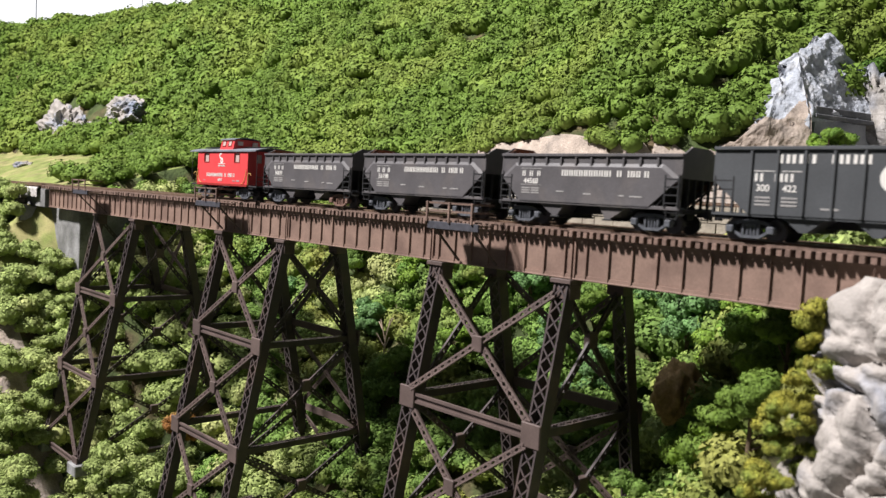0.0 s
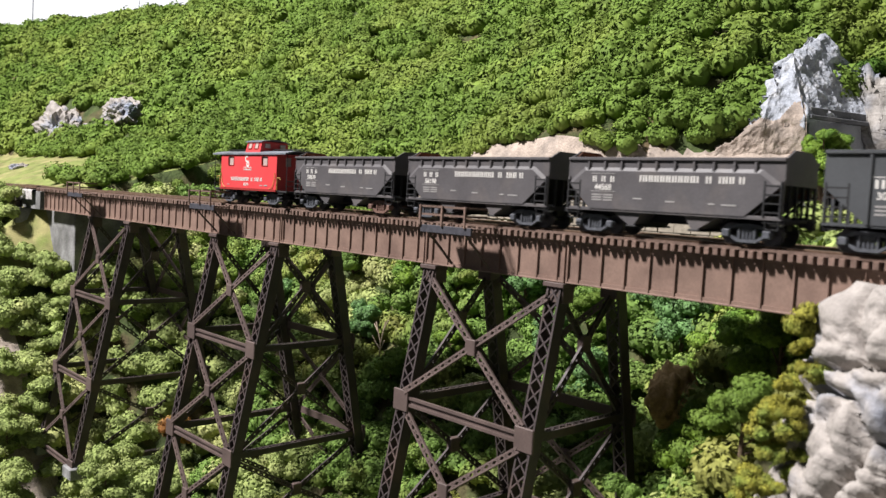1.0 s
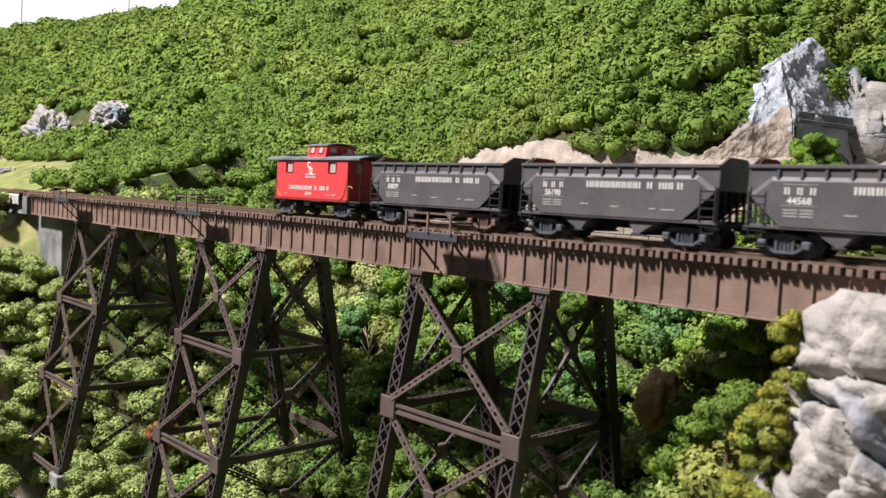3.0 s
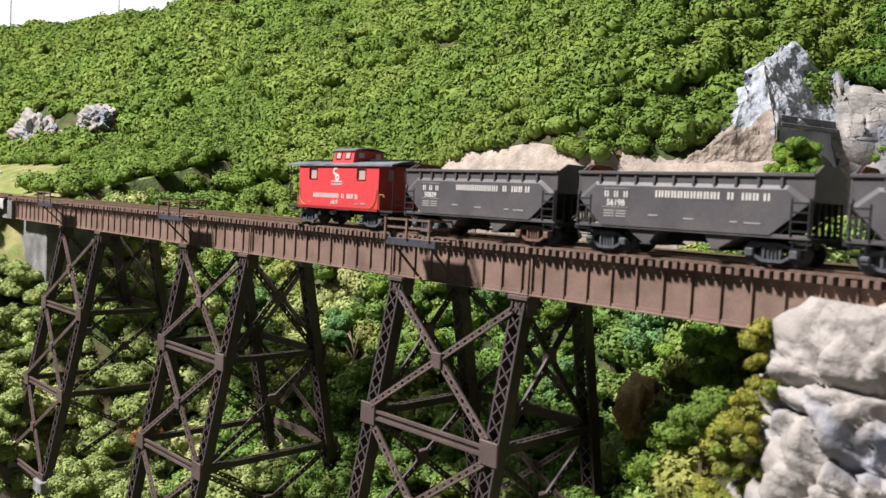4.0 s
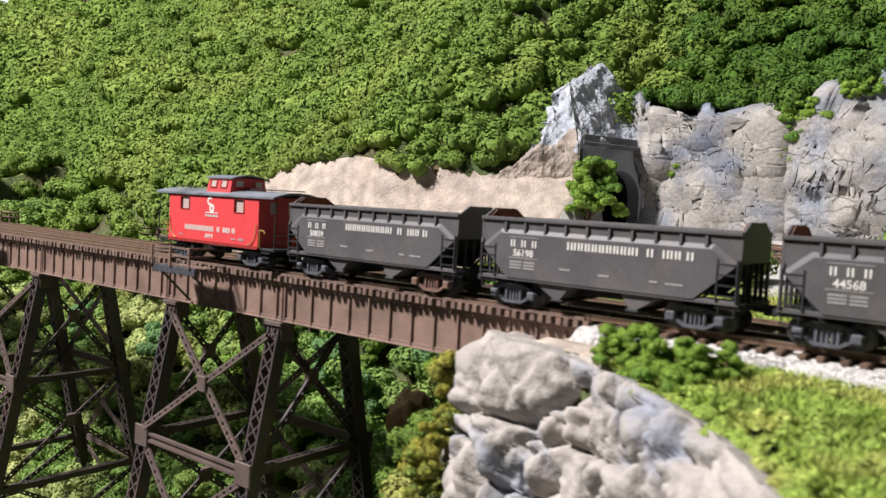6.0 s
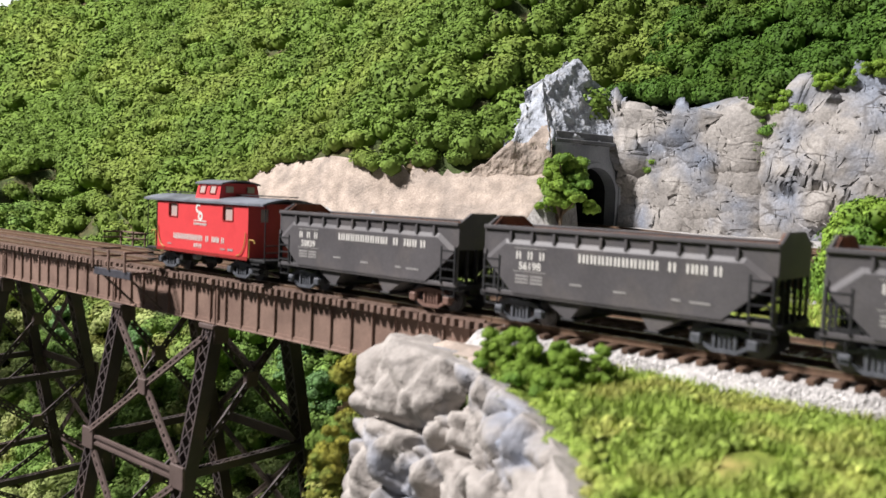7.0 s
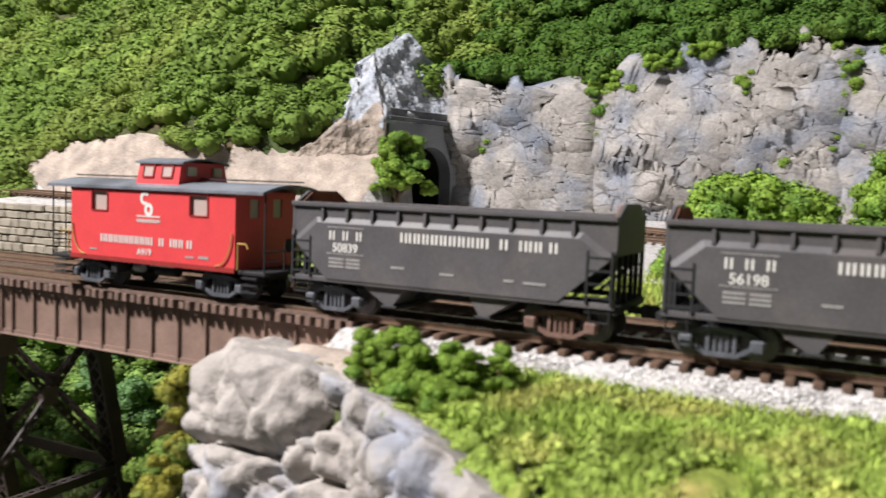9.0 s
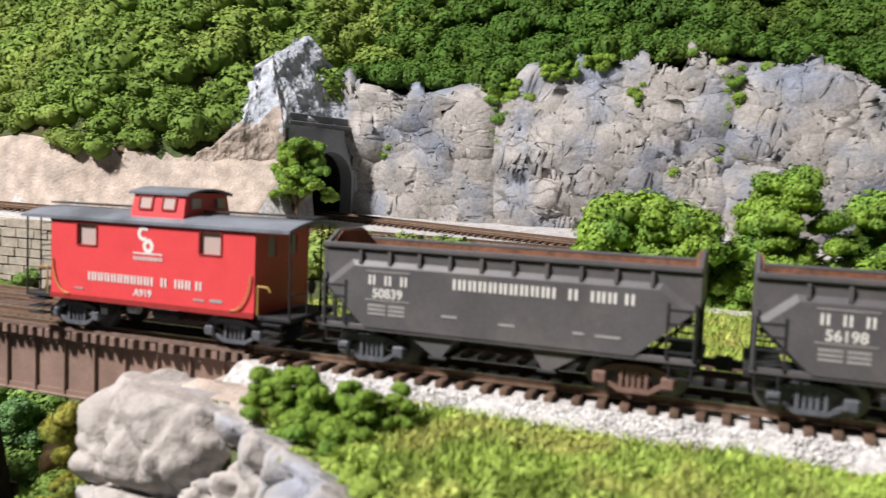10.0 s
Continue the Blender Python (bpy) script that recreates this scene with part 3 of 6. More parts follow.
# added glowing panels that make the hall wall look overexposed white
def glowing_wall():
    m = bpy.data.materials.new("glowing_wall_white")
    m.use_nodes = True
    b = m.node_tree.nodes["Principled BSDF"]
    b.inputs["Base Color"].default_value = (0.85, 0.85, 0.83, 1)
    b.inputs["Emission Color"].default_value = (0.95, 0.97, 1.0, 1)
    # emission stands in for strong light on a white wall
    b.inputs["Emission Strength"].default_value = 1.0
    th = tagged(empty("window_1", (-4.2, 1.3, 0.0)), "added glowing white panels for the overexposed hall wall", "window", kind="structure")
    for k in range(4):
        y = -1.0 + k * 0.5
        part("glow_panel", boxed(0.012, 0.02, y + 0.003, y + 0.497, 0.10, 1.75), m, th, "white panel that glows to look overexposed")
        part("mullion", boxed(0.001, 0.018, y - 0.003, y + 0.003, 0.08, 1.78), M_WALL, th)
    part("mullion", boxed(0.001, 0.03, 0.988, 1.012, 0.08, 1.78), M_WALL, th)
    part("sill", boxed(0.001, 0.06, -1.03, 1.03, 0.04, 0.08), M_WALL, th)


hall()
glowing_wall()
terrain()
woods()


# ---- rock forms ----
def strata(u, v, h, w, seed):
    """Beds of blocks: for each point two random numbers of its block, its place in it (-0.5 to 0.5), and the distance to the nearest joint."""
    v = v + 0.30 * h * vnoise(u / (w * 1.7), v / (h * 3), seed=seed + 5)
    bed = v / h
    bed = bed + 0.30 * np.sin(np.floor(bed) * 2.4 + seed) * np.sin(np.pi * (bed - np.floor(bed))) ** 2
    row = np.floor(bed)
    ww = w * (0.6 + 0.9 * ((np.abs(np.sin(row * 78.233 + seed)) * 9631.17) % 1.0))
    uu = u / ww + ((np.abs(np.sin(row * 12.9898 + seed)) * 43758.5453) % 1.0) * 7 + 0.16 * vnoise(u / (w * 0.8), v / (h * 0.8), seed=seed + 9)
    col = np.floor(uu)
    h1 = (np.abs(np.sin(row * 127.1 + col * 311.7 + seed)) * 43758.5453) % 1.0
    h2 = (h1 * 57.31) % 1.0
    lu, lv = uu - col - 0.5, bed - row - 0.5
    return h1, h2, lu, lv, (0.5 - np.abs(lu)) * ww, (0.5 - np.abs(lv)) * h


def facets(x, y, z, scale, seed, cleft=0.0):
    """Sharp-edged lobes with plane sides, that meet in clefts."""
    q = np.stack([np.asarray(a, float).ravel() for a in np.broadcast_arrays(x, y, z)], 1) * scale
    g = np.floor(q)
    best, second = np.full(len(q), -9.0), np.full(len(q), -9.0)
    for i in (-1, 0, 1):
        for j in (-1, 0, 1):
            for m in (-1, 0, 1):
                cc = g + np.array([i, j, m])
                h = np.abs(np.sin(cc @ np.array([12.9898, 78.233, 37.719]) + seed)) * 43758.5453
                o = np.stack([h % 1, (h * 1.37) % 1, (h * 2.11) % 1], 1)
                w = np.stack([(h * 5.3) % 1, (h * 7.9) % 1, (h * 9.1) % 1], 1) * 2 - 1
                w = w / np.linalg.norm(w, axis=1)[:, None]
                d = q - cc - o
                L = np.maximum(np.abs((d * w).sum(1)), np.maximum(np.abs((d * np.roll(w, 1, 1)).sum(1)), np.abs((d * np.roll(w, 2, 1)).sum(1))))
                f = 0.45 * ((h * 3.7) % 1) - L + 0.25 * (d * w).sum(1)
                second = np.maximum(second, np.minimum(best, f))
                best = np.maximum(best, f)
    # the clefts cut deeper than the faces that meet there
    best = best - cleft * np.exp((second - best) / 0.05)
    return best.reshape(np.broadcast(x, y, z).shape)


def cliff():
    xs = np.arange(-0.352, 0.50, 0.00125)
    nv = 150
    V = np.empty((len(xs), nv, 3))
    t = np.linspace(0, 1, nv)
    top = cliff_top(xs) + 0.001 + 0.003 * vnoise(xs * 55, 0.3, seed=20)
    zlo = -0.090
    Z = zlo + (top[:, None] - zlo) * t[None]
    X = np.repeat(xs[:, None], nv, 1)
    wx, wz = X + 0.004 * fbm(X * 30, Z * 30, seed=22), Z + 0.003 * fbm(X * 26, Z * 26, seed=23)
    # broad, flat-faced blocks beside the portal
    a1, a2, lu, lv, ju, jv = strata(wx, wz + 0.010, 0.044, 0.060, 2)
    b1, b2, mu, mv, ku, kv = strata(wx, wz, 0.0155, 0.036, 5)
    crack = np.clip(0.25 + 1.5 * fbm(X * 30, Z * 30, seed=24), 0, 1)
    crack2 = np.clip(-0.15 + 1.9 * fbm(X * 34, Z * 34, seed=25), 0, 1)
    d_block = 0.0100 * (a1 - 0.5) + 0.005 * lu * (a2 - 0.5) + 0.005 * lv * (a1 - 0.2) + crack2 * (0.0040 * (b1 - 0.5) + 0.0022 * mv)
    d_block = d_block - 0.0150 * np.exp(-(jv / 0.0021) ** 2) - 0.0120 * crack * np.exp(-(ju / 0.0018) ** 2) - 0.0075 * crack2 * np.exp(-(np.minimum(ku, kv) / 0.0014) ** 2)
    d_block = d_block + 0.0012 * fbm(X * 70, Z * 70, 0.0, 5, 26)
    # folded, slanting beds further right, broken across in steps
    fold = 0.026 * fbm(X * 9, Z * 9, seed=21)
    s1, s2 = Z * 0.94 + X * 0.26 + fold, X * 0.94 - Z * 0.42 + 0.6 * fold
    c1, c2, pu, pv, qu, qv = strata(s2, s1, 0.026, 0.055, 11)
    e1, e2, ru, rv, tu, tv = strata(s2 + 0.4, s1, 0.0095, 0.024, 13)
    open1 = np.clip(0.35 + 1.4 * fbm(X * 24, Z * 24, seed=29), 0, 1)
    open2 = np.clip(0.2 + 1.6 * fbm(X * 31, Z * 31, seed=30), 0, 1)
    d_fold = 0.018 * fbm(X * 9, Z * 7, seed=31) + 0.0050 * (c1 - 0.5) + 0.0040 * pu * (c2 - 0.5) + 0.0068 * pv * (c1 - 0.15)
    d_fold = d_fold + open2 * (0.0016 * (e1 - 0.5) + 0.0030 * rv * (e2 - 0.1) + 0.0012 * ru * (e1 - 0.5))
    d_fold = d_fold - 0.0070 * open1 * np.exp(-(qv / 0.0018) ** 2) - 0.0040 * open1 * open2 * np.exp(-(qu / 0.0016) ** 2) + 0.0034 * fbm(s2 * 30, s1 * 75, 0.0, 5, 34)
    blocky = np.clip((-0.190 - X) / 0.02 + 0.6 * fbm(X * 30, Z * 30, seed=33), 0, 1)
    gully = -0.020 * np.exp(-((X + 0.200 + 0.12 * (Z - 0.05)) / 0.009) ** 2) - 0.012 * np.exp(-((X - 0.030) / 0.010) ** 2) - 0.010 * np.exp(-((X + 0.066) / 0.008) ** 2) * np.clip((Z - 0.03) / 0.03, 0, 1)
    # the foot beside the portal is hollowed out, the upper shelf stands back
    hollow = -0.010 * np.exp(-((X + 0.325) / 0.022) ** 2) * np.clip((0.012 - Z) / 0.01, 0, 1)
    D = blocky * d_block + (1 - blocky) * (d_fold - 0.003) + gully + hollow
    D = D - 0.008 * np.clip((Z - 0.030) / 0.05, 0, 1) * (1 - blocky)
    V[..., 0], V[..., 2] = X + 0.0012 * fbm(X * 60, Z * 60, seed=43), Z
    V[..., 1] = 0.968 - D
    me = array_mesh("cliff", V.reshape(-1, 3), [grid_faces(len(xs), nv)[:, ::-1]])
    ob = part("cliff", me, M_CLIFF)
    sol = ob.modifiers.new("depth", "SOLIDIFY")
    sol.thickness, sol.offset = 0.03, -1
    rising(ob)
    tagged(ob, "pale grey and tan cliff of blocky limestone strata", "cliff", kind="structure")


def peak_rock():
    """The bare rock end of the hill above and beside the tunnel portal."""
    # along the bank, then over the portal
    q = np.linspace(0.0, 2.30, 250)
    px = np.interp(q, [0, 1, 2, 2.3], [-0.470, -0.373, -0.342, -0.3327])
    py = np.interp(q, [0, 1, 2, 2.3], [0.792, 0.851, 0.952, 0.9823])
    top = np.interp(q, [0, 0.40, 0.68, 0.72, 0.79, 0.865, 1.0, 1.31, 1.62, 1.735, 1.787, 1.826, 1.97, 2.07, 2.18, 2.3], [-0.02, 0.004, 0.032, 0.048, 0.064, 0.083, 0.088, 0.100, 0.114, 0.118, 0.108, 0.094, 0.083, 0.069, 0.059, 0.048])
    top = top + 0.003 * vnoise(q * 14, 0.5, seed=50)
    low = np.where(q < 1.0, -0.09, 0.024)
    nx, ny = np.interp(q, [0, 0.8, 1.2, 2.3], [0.52, 0.52, 0.956, 0.956]), np.interp(q, [0, 0.8, 1.2, 2.3], [-0.854, -0.854, -0.292, -0.292])
    nv = 110
    t = np.linspace(0, 1, nv)
    Z = low[:, None] + (top - low)[:, None] * t[None]
    Q = np.repeat(q[:, None], nv, 1) * 0.1
    D = 0.006 * fbm(Q * 24, Z * 24, seed=51) + 0.0042 * fbm(Q * 60 + Z * 50, Z * 30 - Q * 25, 0.0, 5, 52, True) + 0.0016 * fbm(Q * 170, Z * 150, 0.0, 3, 53)
    lean = 0.5 * np.maximum(0, Z - 0.03) + 0.12 * np.minimum(0, Z - 0.03)
    D = D * np.clip((1.02 - t) / 0.06, 0.3, 1)[None]
    V = np.stack([px[:, None] + nx[:, None] * (D - lean), py[:, None] + ny[:, None] * (D - lean), Z], -1)
    me = array_mesh("rock_peak", V.reshape(-1, 3), [grid_faces(len(q), nv)])
    me.materials.append(M_PEAK)
    me.materials.append(M_SOIL)
    c = np.array([p.center[:] for p in me.polygons])
    k = (c[:, 2] < 0.040 + 0.03 * vnoise(c[:, 0] * 50, c[:, 2] * 50, seed=3) - 0.9 * np.maximum(0, c[:, 1] - 0.835)).astype(np.int32)
    me.polygons.foreach_set("material_index", k)
    ob = part("rock_peak", me, None)
    sol = ob.modifiers.new("depth", "SOLIDIFY")
    sol.thickness, sol.offset = 0.02, -1
    rising(ob)
    tagged(ob, "jagged blue-grey rock peak above the tunnel portal", "rock", kind="structure")


def tunnel_portal():
    """Built with its face in the plane x = 0 and its far foot at the origin, then turned into place."""
    x0, x1, y0, y1, zb, zt = -0.015, 0.0, -0.106, 0.012, -0.004, 0.105
    oc, hw, spring = -0.046, 0.030, 0.052
    th = tagged(empty("tunnel_portal"), "weathered grey concrete tunnel portal with an arched opening", "tunnel portal")
    th.matrix_basis = Matrix.Translation(RISE @ PORTAL_AT) @ Matrix.Rotation(radians(PORTAL_TURN), 4, "Z")
    arch = [(oc - hw, zb), (oc - hw, spring)] + [(oc - hw * math.cos(a), spring + hw * math.sin(a)) for a in np.linspace(0, math.pi, 19)[1:-1]] + [(oc + hw, spring), (oc + hw, zb)]
    bm = bmesh.new()
    outer = [(y0, zb), (y0, zt), (y1, zt), (y1, zb)]
    n = len(arch)
    for x, flip in ((x1, False), (x0, True)):
        a = [bm.verts.new((x, y, z)) for y, z in arch]
        ol, otl, otr, orr = [bm.verts.new((x, y, z)) for y, z in outer]
        top = [bm.verts.new((x, y, zt)) for y, z in arch[1:-1]]
        fs = [[ol, a[0], a[1]], [ol, a[1], top[0]], [ol, top[0], otl]]
        for i in range(len(top) - 1):
            fs.append([a[i + 1], a[i + 2], top[i + 1], top[i]])
        fs += [[a[-1], orr, a[-2]], [a[-2], orr, top[-1]], [top[-1], orr, otr]]
        for f in fs:
            bm.faces.new(f[::-1] if flip else f)
        if flip:
            for i in range(n - 1):
                bm.faces.new([front[i], front[i + 1], a[i + 1], a[i]])
        front = a
    box(bm, x0 + 0.0005, x1 - 0.0005, y0 + 0.0002, y0 + 0.001, zb, zt)
    part("portal_wall", bm, M_CONCRETE, th)
    # pilasters at both sides, cornice in two steps, and the cap above it
    for a, b in ((y0 - 0.001, y0 + 0.013), (-0.0125, 0.004)):
        part("pilaster", boxed(x1 - 0.001, x1 + 0.003, a, b, zb, zt - 0.0002, 0.0006), M_CONCRETE, th)
    for name, a, b, z0, z1 in (("cornice", 0.007, 0.0, zt + 0.0002, zt + 0.0042), ("cap", 0.0035, -0.003, zt + 0.0044, zt + 0.0120)):
        part(name, boxed(x0 - 0.004, x1 + a, y0 - 0.004 - b, 0.008 + b, z0, z1, 0.0006), M_CAPSTONE, th, "dark-toned " + name)
    # arch ring
    bm = bmesh.new()
    for (ya, za), (yb2, zb2) in zip(arch, arch[1:]):
        da, db = Vector((ya - oc, za - spring)), Vector((yb2 - oc, zb2 - spring))
        oa = (ya + (0.005 * da.x / da.length), za + (0.005 * max(0, da.y) / da.length))
        ob2 = (yb2 + (0.005 * db.x / db.length), zb2 + (0.005 * max(0, db.y) / db.length))
        prism_x(bm, [(ya, za), (yb2, zb2), ob2, oa], x1 - 0.001, x1 + 0.0015)
    part("arch_ring", bm, M_CONCRETE, th)
    # lining of the tunnel
    bm = bmesh.new()
    pr = [[bm.verts.new((x, y, z)) for y, z in arch] for x in (x0, -0.26)]
    for i in range(n - 1):
        bm.faces.new([pr[0][i], pr[0][i + 1], pr[1][i + 1], pr[1][i]])
    bm.faces.new(pr[1])
    part("lining", bm, M_DARK, th, "dark tunnel lining")


def rock_outcrop():
    """The pale rock slope that carries the near end of the viaduct's approach."""
    ex = [-0.100, -0.140, -0.150, -0.142, -0.112, -0.082, -0.052, -0.020, 0.010, 0.06, 0.10]
    ey = [0.450, 0.412, 0.388, 0.370, 0.362, 0.352, 0.335, 0.305, 0.270, 0.21, 0.17]
    ez = [-0.061, -0.060, -0.056, -0.0535, -0.052, -0.0520, -0.052, -0.052, -0.055, -0.057, -0.058]
    s = np.concatenate([[0], np.cumsum(np.hypot(np.diff(ex), np.diff(ey)))])
    u = np.linspace(0, s[-1], 330)
    X, Y, Z = np.interp(u, s, ex), np.interp(u, s, ey), np.interp(u, s, ez)
    k = np.ones(31) / 31
    X, Y = (np.convolve(np.pad(a, 15, "edge"), k, "valid") for a in (X, Y))
    tx, ty = np.gradient(X), np.gradient(Y)
    l = np.hypot(tx, ty)
    ox, oy = ty / l, -tx / l
    flip = np.sign(ox * -0.5 + oy * -0.85)
    ox, oy = ox * flip, oy * flip
    v = np.concatenate([np.linspace(-0.045, 0, 30)[:-1], np.linspace(0, 0.30, 210)])
    inward = np.minimum(v, 0)
    down = np.maximum(v, 0)
    out = inward + 0.006 * (1 - np.exp(-down / 0.010)) + 0.16 * down
    drop = down * 0.94 + 0.10 * np.abs(inward) - 0.006 * (1 - np.exp(-down / 0.006))
    foot_out = np.interp(X, [-0.14, -0.06], [0.09, 0.0])[:, None] * down[None]
    shelf = np.interp(X, [-0.11, -0.06], [1.0, 0.22])[:, None]
    out = np.where(out[None] < 0, out[None] * shelf, out[None]) + foot_out
    W = np.stack([X[:, None] + ox[:, None] * out, Y[:, None] + oy[:, None] * out, Z[:, None] - drop[None] - 0.006 * (1 - np.exp(-down / 0.006))[None]], -1).reshape(-1, 3)
    N = np.stack(np.broadcast_arrays(ox[:, None] * 0.9, oy[:, None] * 0.9, 0.45 + 0 * v[None]), -1).reshape(-1, 3)
    N = N / np.linalg.norm(N, axis=1)[:, None]
    amount = np.repeat(np.interp(v, [-0.045, -0.012, 0.004, 0.02], [0.10, 0.25, 0.7, 1.0])[None], len(u), 0).ravel()
    x, y, z = W.T

    D0 = 0.013 * facets(x + 0.008 * fbm(x * 30, y * 30, z * 30, 2, 63), y, z * 0.9, 17, 11, 0.10)
    D1 = 0.0120 * (facets(x + 0.005 * fbm(x * 50, y * 50, z * 50, 2, 65), y + 0.004 * fbm(x * 60, y * 60, z * 60, 2, 64), z, 30, 2, 0.9) + 0.25)
    D2 = 0.0058 * facets(x, y, z, 66, 4, 0.55) + 0.0012 * facets(x, y, z, 170, 9, 0.2) + 0.0022 * fbm(x * 70, y * 70, z * 70, 5, 61)
    hollow = np.exp(-(((x + 0.090) / 0.008) ** 2 + ((y - 0.346) / 0.016) ** 2 + ((z + 0.071) / 0.014) ** 2))
    hollow = hollow + 0.7 * np.exp(-(((x + 0.118) / 0.007) ** 2 + ((z + 0.098) / 0.007) ** 2)) + 0.6 * np.exp(-(((x + 0.052) / 0.006) ** 2 + ((z + 0.088) / 0.005) ** 2))

    D = D0 + D1 - 0.014 * hollow + D2 + 0.004 * np.clip((-0.085 - x) / 0.03, 0, 1)
    W = W + N * (D * amount)[:, None]
    me = array_mesh("rock_outcrop", W, [grid_faces(len(u), len(v))])
    ob = part("rock_outcrop", me, M_ROCK)
    rising(ob)
    tagged(ob, "pale cream and blue-grey cast rock outcrop beside the track", "rock", kind="structure")


def scar_rock():
    bm = bmesh.new()
    bmesh.ops.create_icosphere(bm, subdivisions=4, radius=1)
    for v in bm.verts:
        n = v.co.normalized()
        d = 1 + 0.35 * noise.fractal(n * 2.2, 1.0, 2.0, 4)
        v.co = Vector((n.x * 0.014 * d, n.y * 0.016 * d, n.z * 0.020 * d)) + Vector((-0.302, 0.503, -0.158))
    rising(tagged(part("earth_scar", bm, M_SCAR, smooth=True), "ochre earth scar in the gorge slope", "rock", kind="structure"))
    # the pale rocks on the far hillside
    for k, (x, y, z, sx, sy, sz) in enumerate(((-1.74, 0.625, 0.036, 0.110, 0.045, 0.062), (-1.65, 0.625, 0.012, 0.070, 0.040, 0.046), (-1.50, 0.650, 0.066, 0.075, 0.034, 0.034), (-1.62, 0.515, -0.03, 0.03, 0.025, 0.012), (-1.86, 0.55, -0.012, 0.06, 0.03, 0.016))):
        bm = bmesh.new()
        bmesh.ops.create_icosphere(bm, subdivisions=5, radius=1)
        co = np.array([v.co[:] for v in bm.verts])
        d = 0.86 + 0.42 * facets(co[:, 0] + k * 5, co[:, 1], co[:, 2] * 0.7, 2.2, 3 + k, 0.15) + 0.26 * facets(co[:, 0], co[:, 1] + k * 3, co[:, 2] * 0.8, 5.0, 7 + k, 0.3) + 0.16 * fbm(co[:, 0] * 4, co[:, 1] * 4, co[:, 2] * 4, 4, 70 + k)
        for v, p, f in zip(bm.verts, co, d):
            v.co = Vector((p[0] * sx * f, p[1] * sy * f, p[2] * sz * f))
        ob = part("hillside_rock", bm, M_ROCK)
        ob.location = (x, y, z)
        shifted(ob)
        tagged(ob, "pale grey rock showing through the hillside foliage", "rock", group="hillside rocks")


cliff()
peak_rock()
tunnel_portal()
rock_outcrop()
scar_rock()


# ---- viaduct: towers ----
def laced(bm, p, q, w, h, up, bar=0.0011, pitch=None, both=True):
    """A built-up member: two flat side bars joined by crossed lacing. w: width between the bars' outsides, h: depth along up."""
    p, q = Vector(p), Vector(q)
    d = (q - p)
    L = d.length
    d.normalize()
    u = Vector(up)
    s = d.cross(u).normalized()
    u = s.cross(d).normalized()
    for k in (-1, 1):
        beam(bm, p + s * k * (w - bar) / 2, q + s * k * (w - bar) / 2, bar, h, u)
    n = max(2, round(L / (pitch or w * 1.15)))
    for i in range(n):
        a, b = p + d * (L * i / n), p + d * (L * (i + 1) / n)
        for face in ((-1, 1) if both else (1,)):
            o = u * face * (h / 2 - 0.00025)
            sg = 1 if i % 2 else -1
            beam(bm, a + s * (w / 2 - bar / 2) + o, b - s * (w / 2 - bar / 2) + o, 0.0009, 0.0004, u)
            beam(bm, a - s * (w / 2 - bar / 2) + o, b + s * (w / 2 - bar / 2) + o, 0.0009, 0.0004, u)


BATTER = 0.20
LEVELS = [-0.0765, -0.1595, -0.2437, -0.328, -0.4125]


def leg_y(side, z):
    """Centre of a leg: side -1 is the viewer's side."""
    return BC + side * (0.0262 + BATTER * (GIRDER_BOT - z))


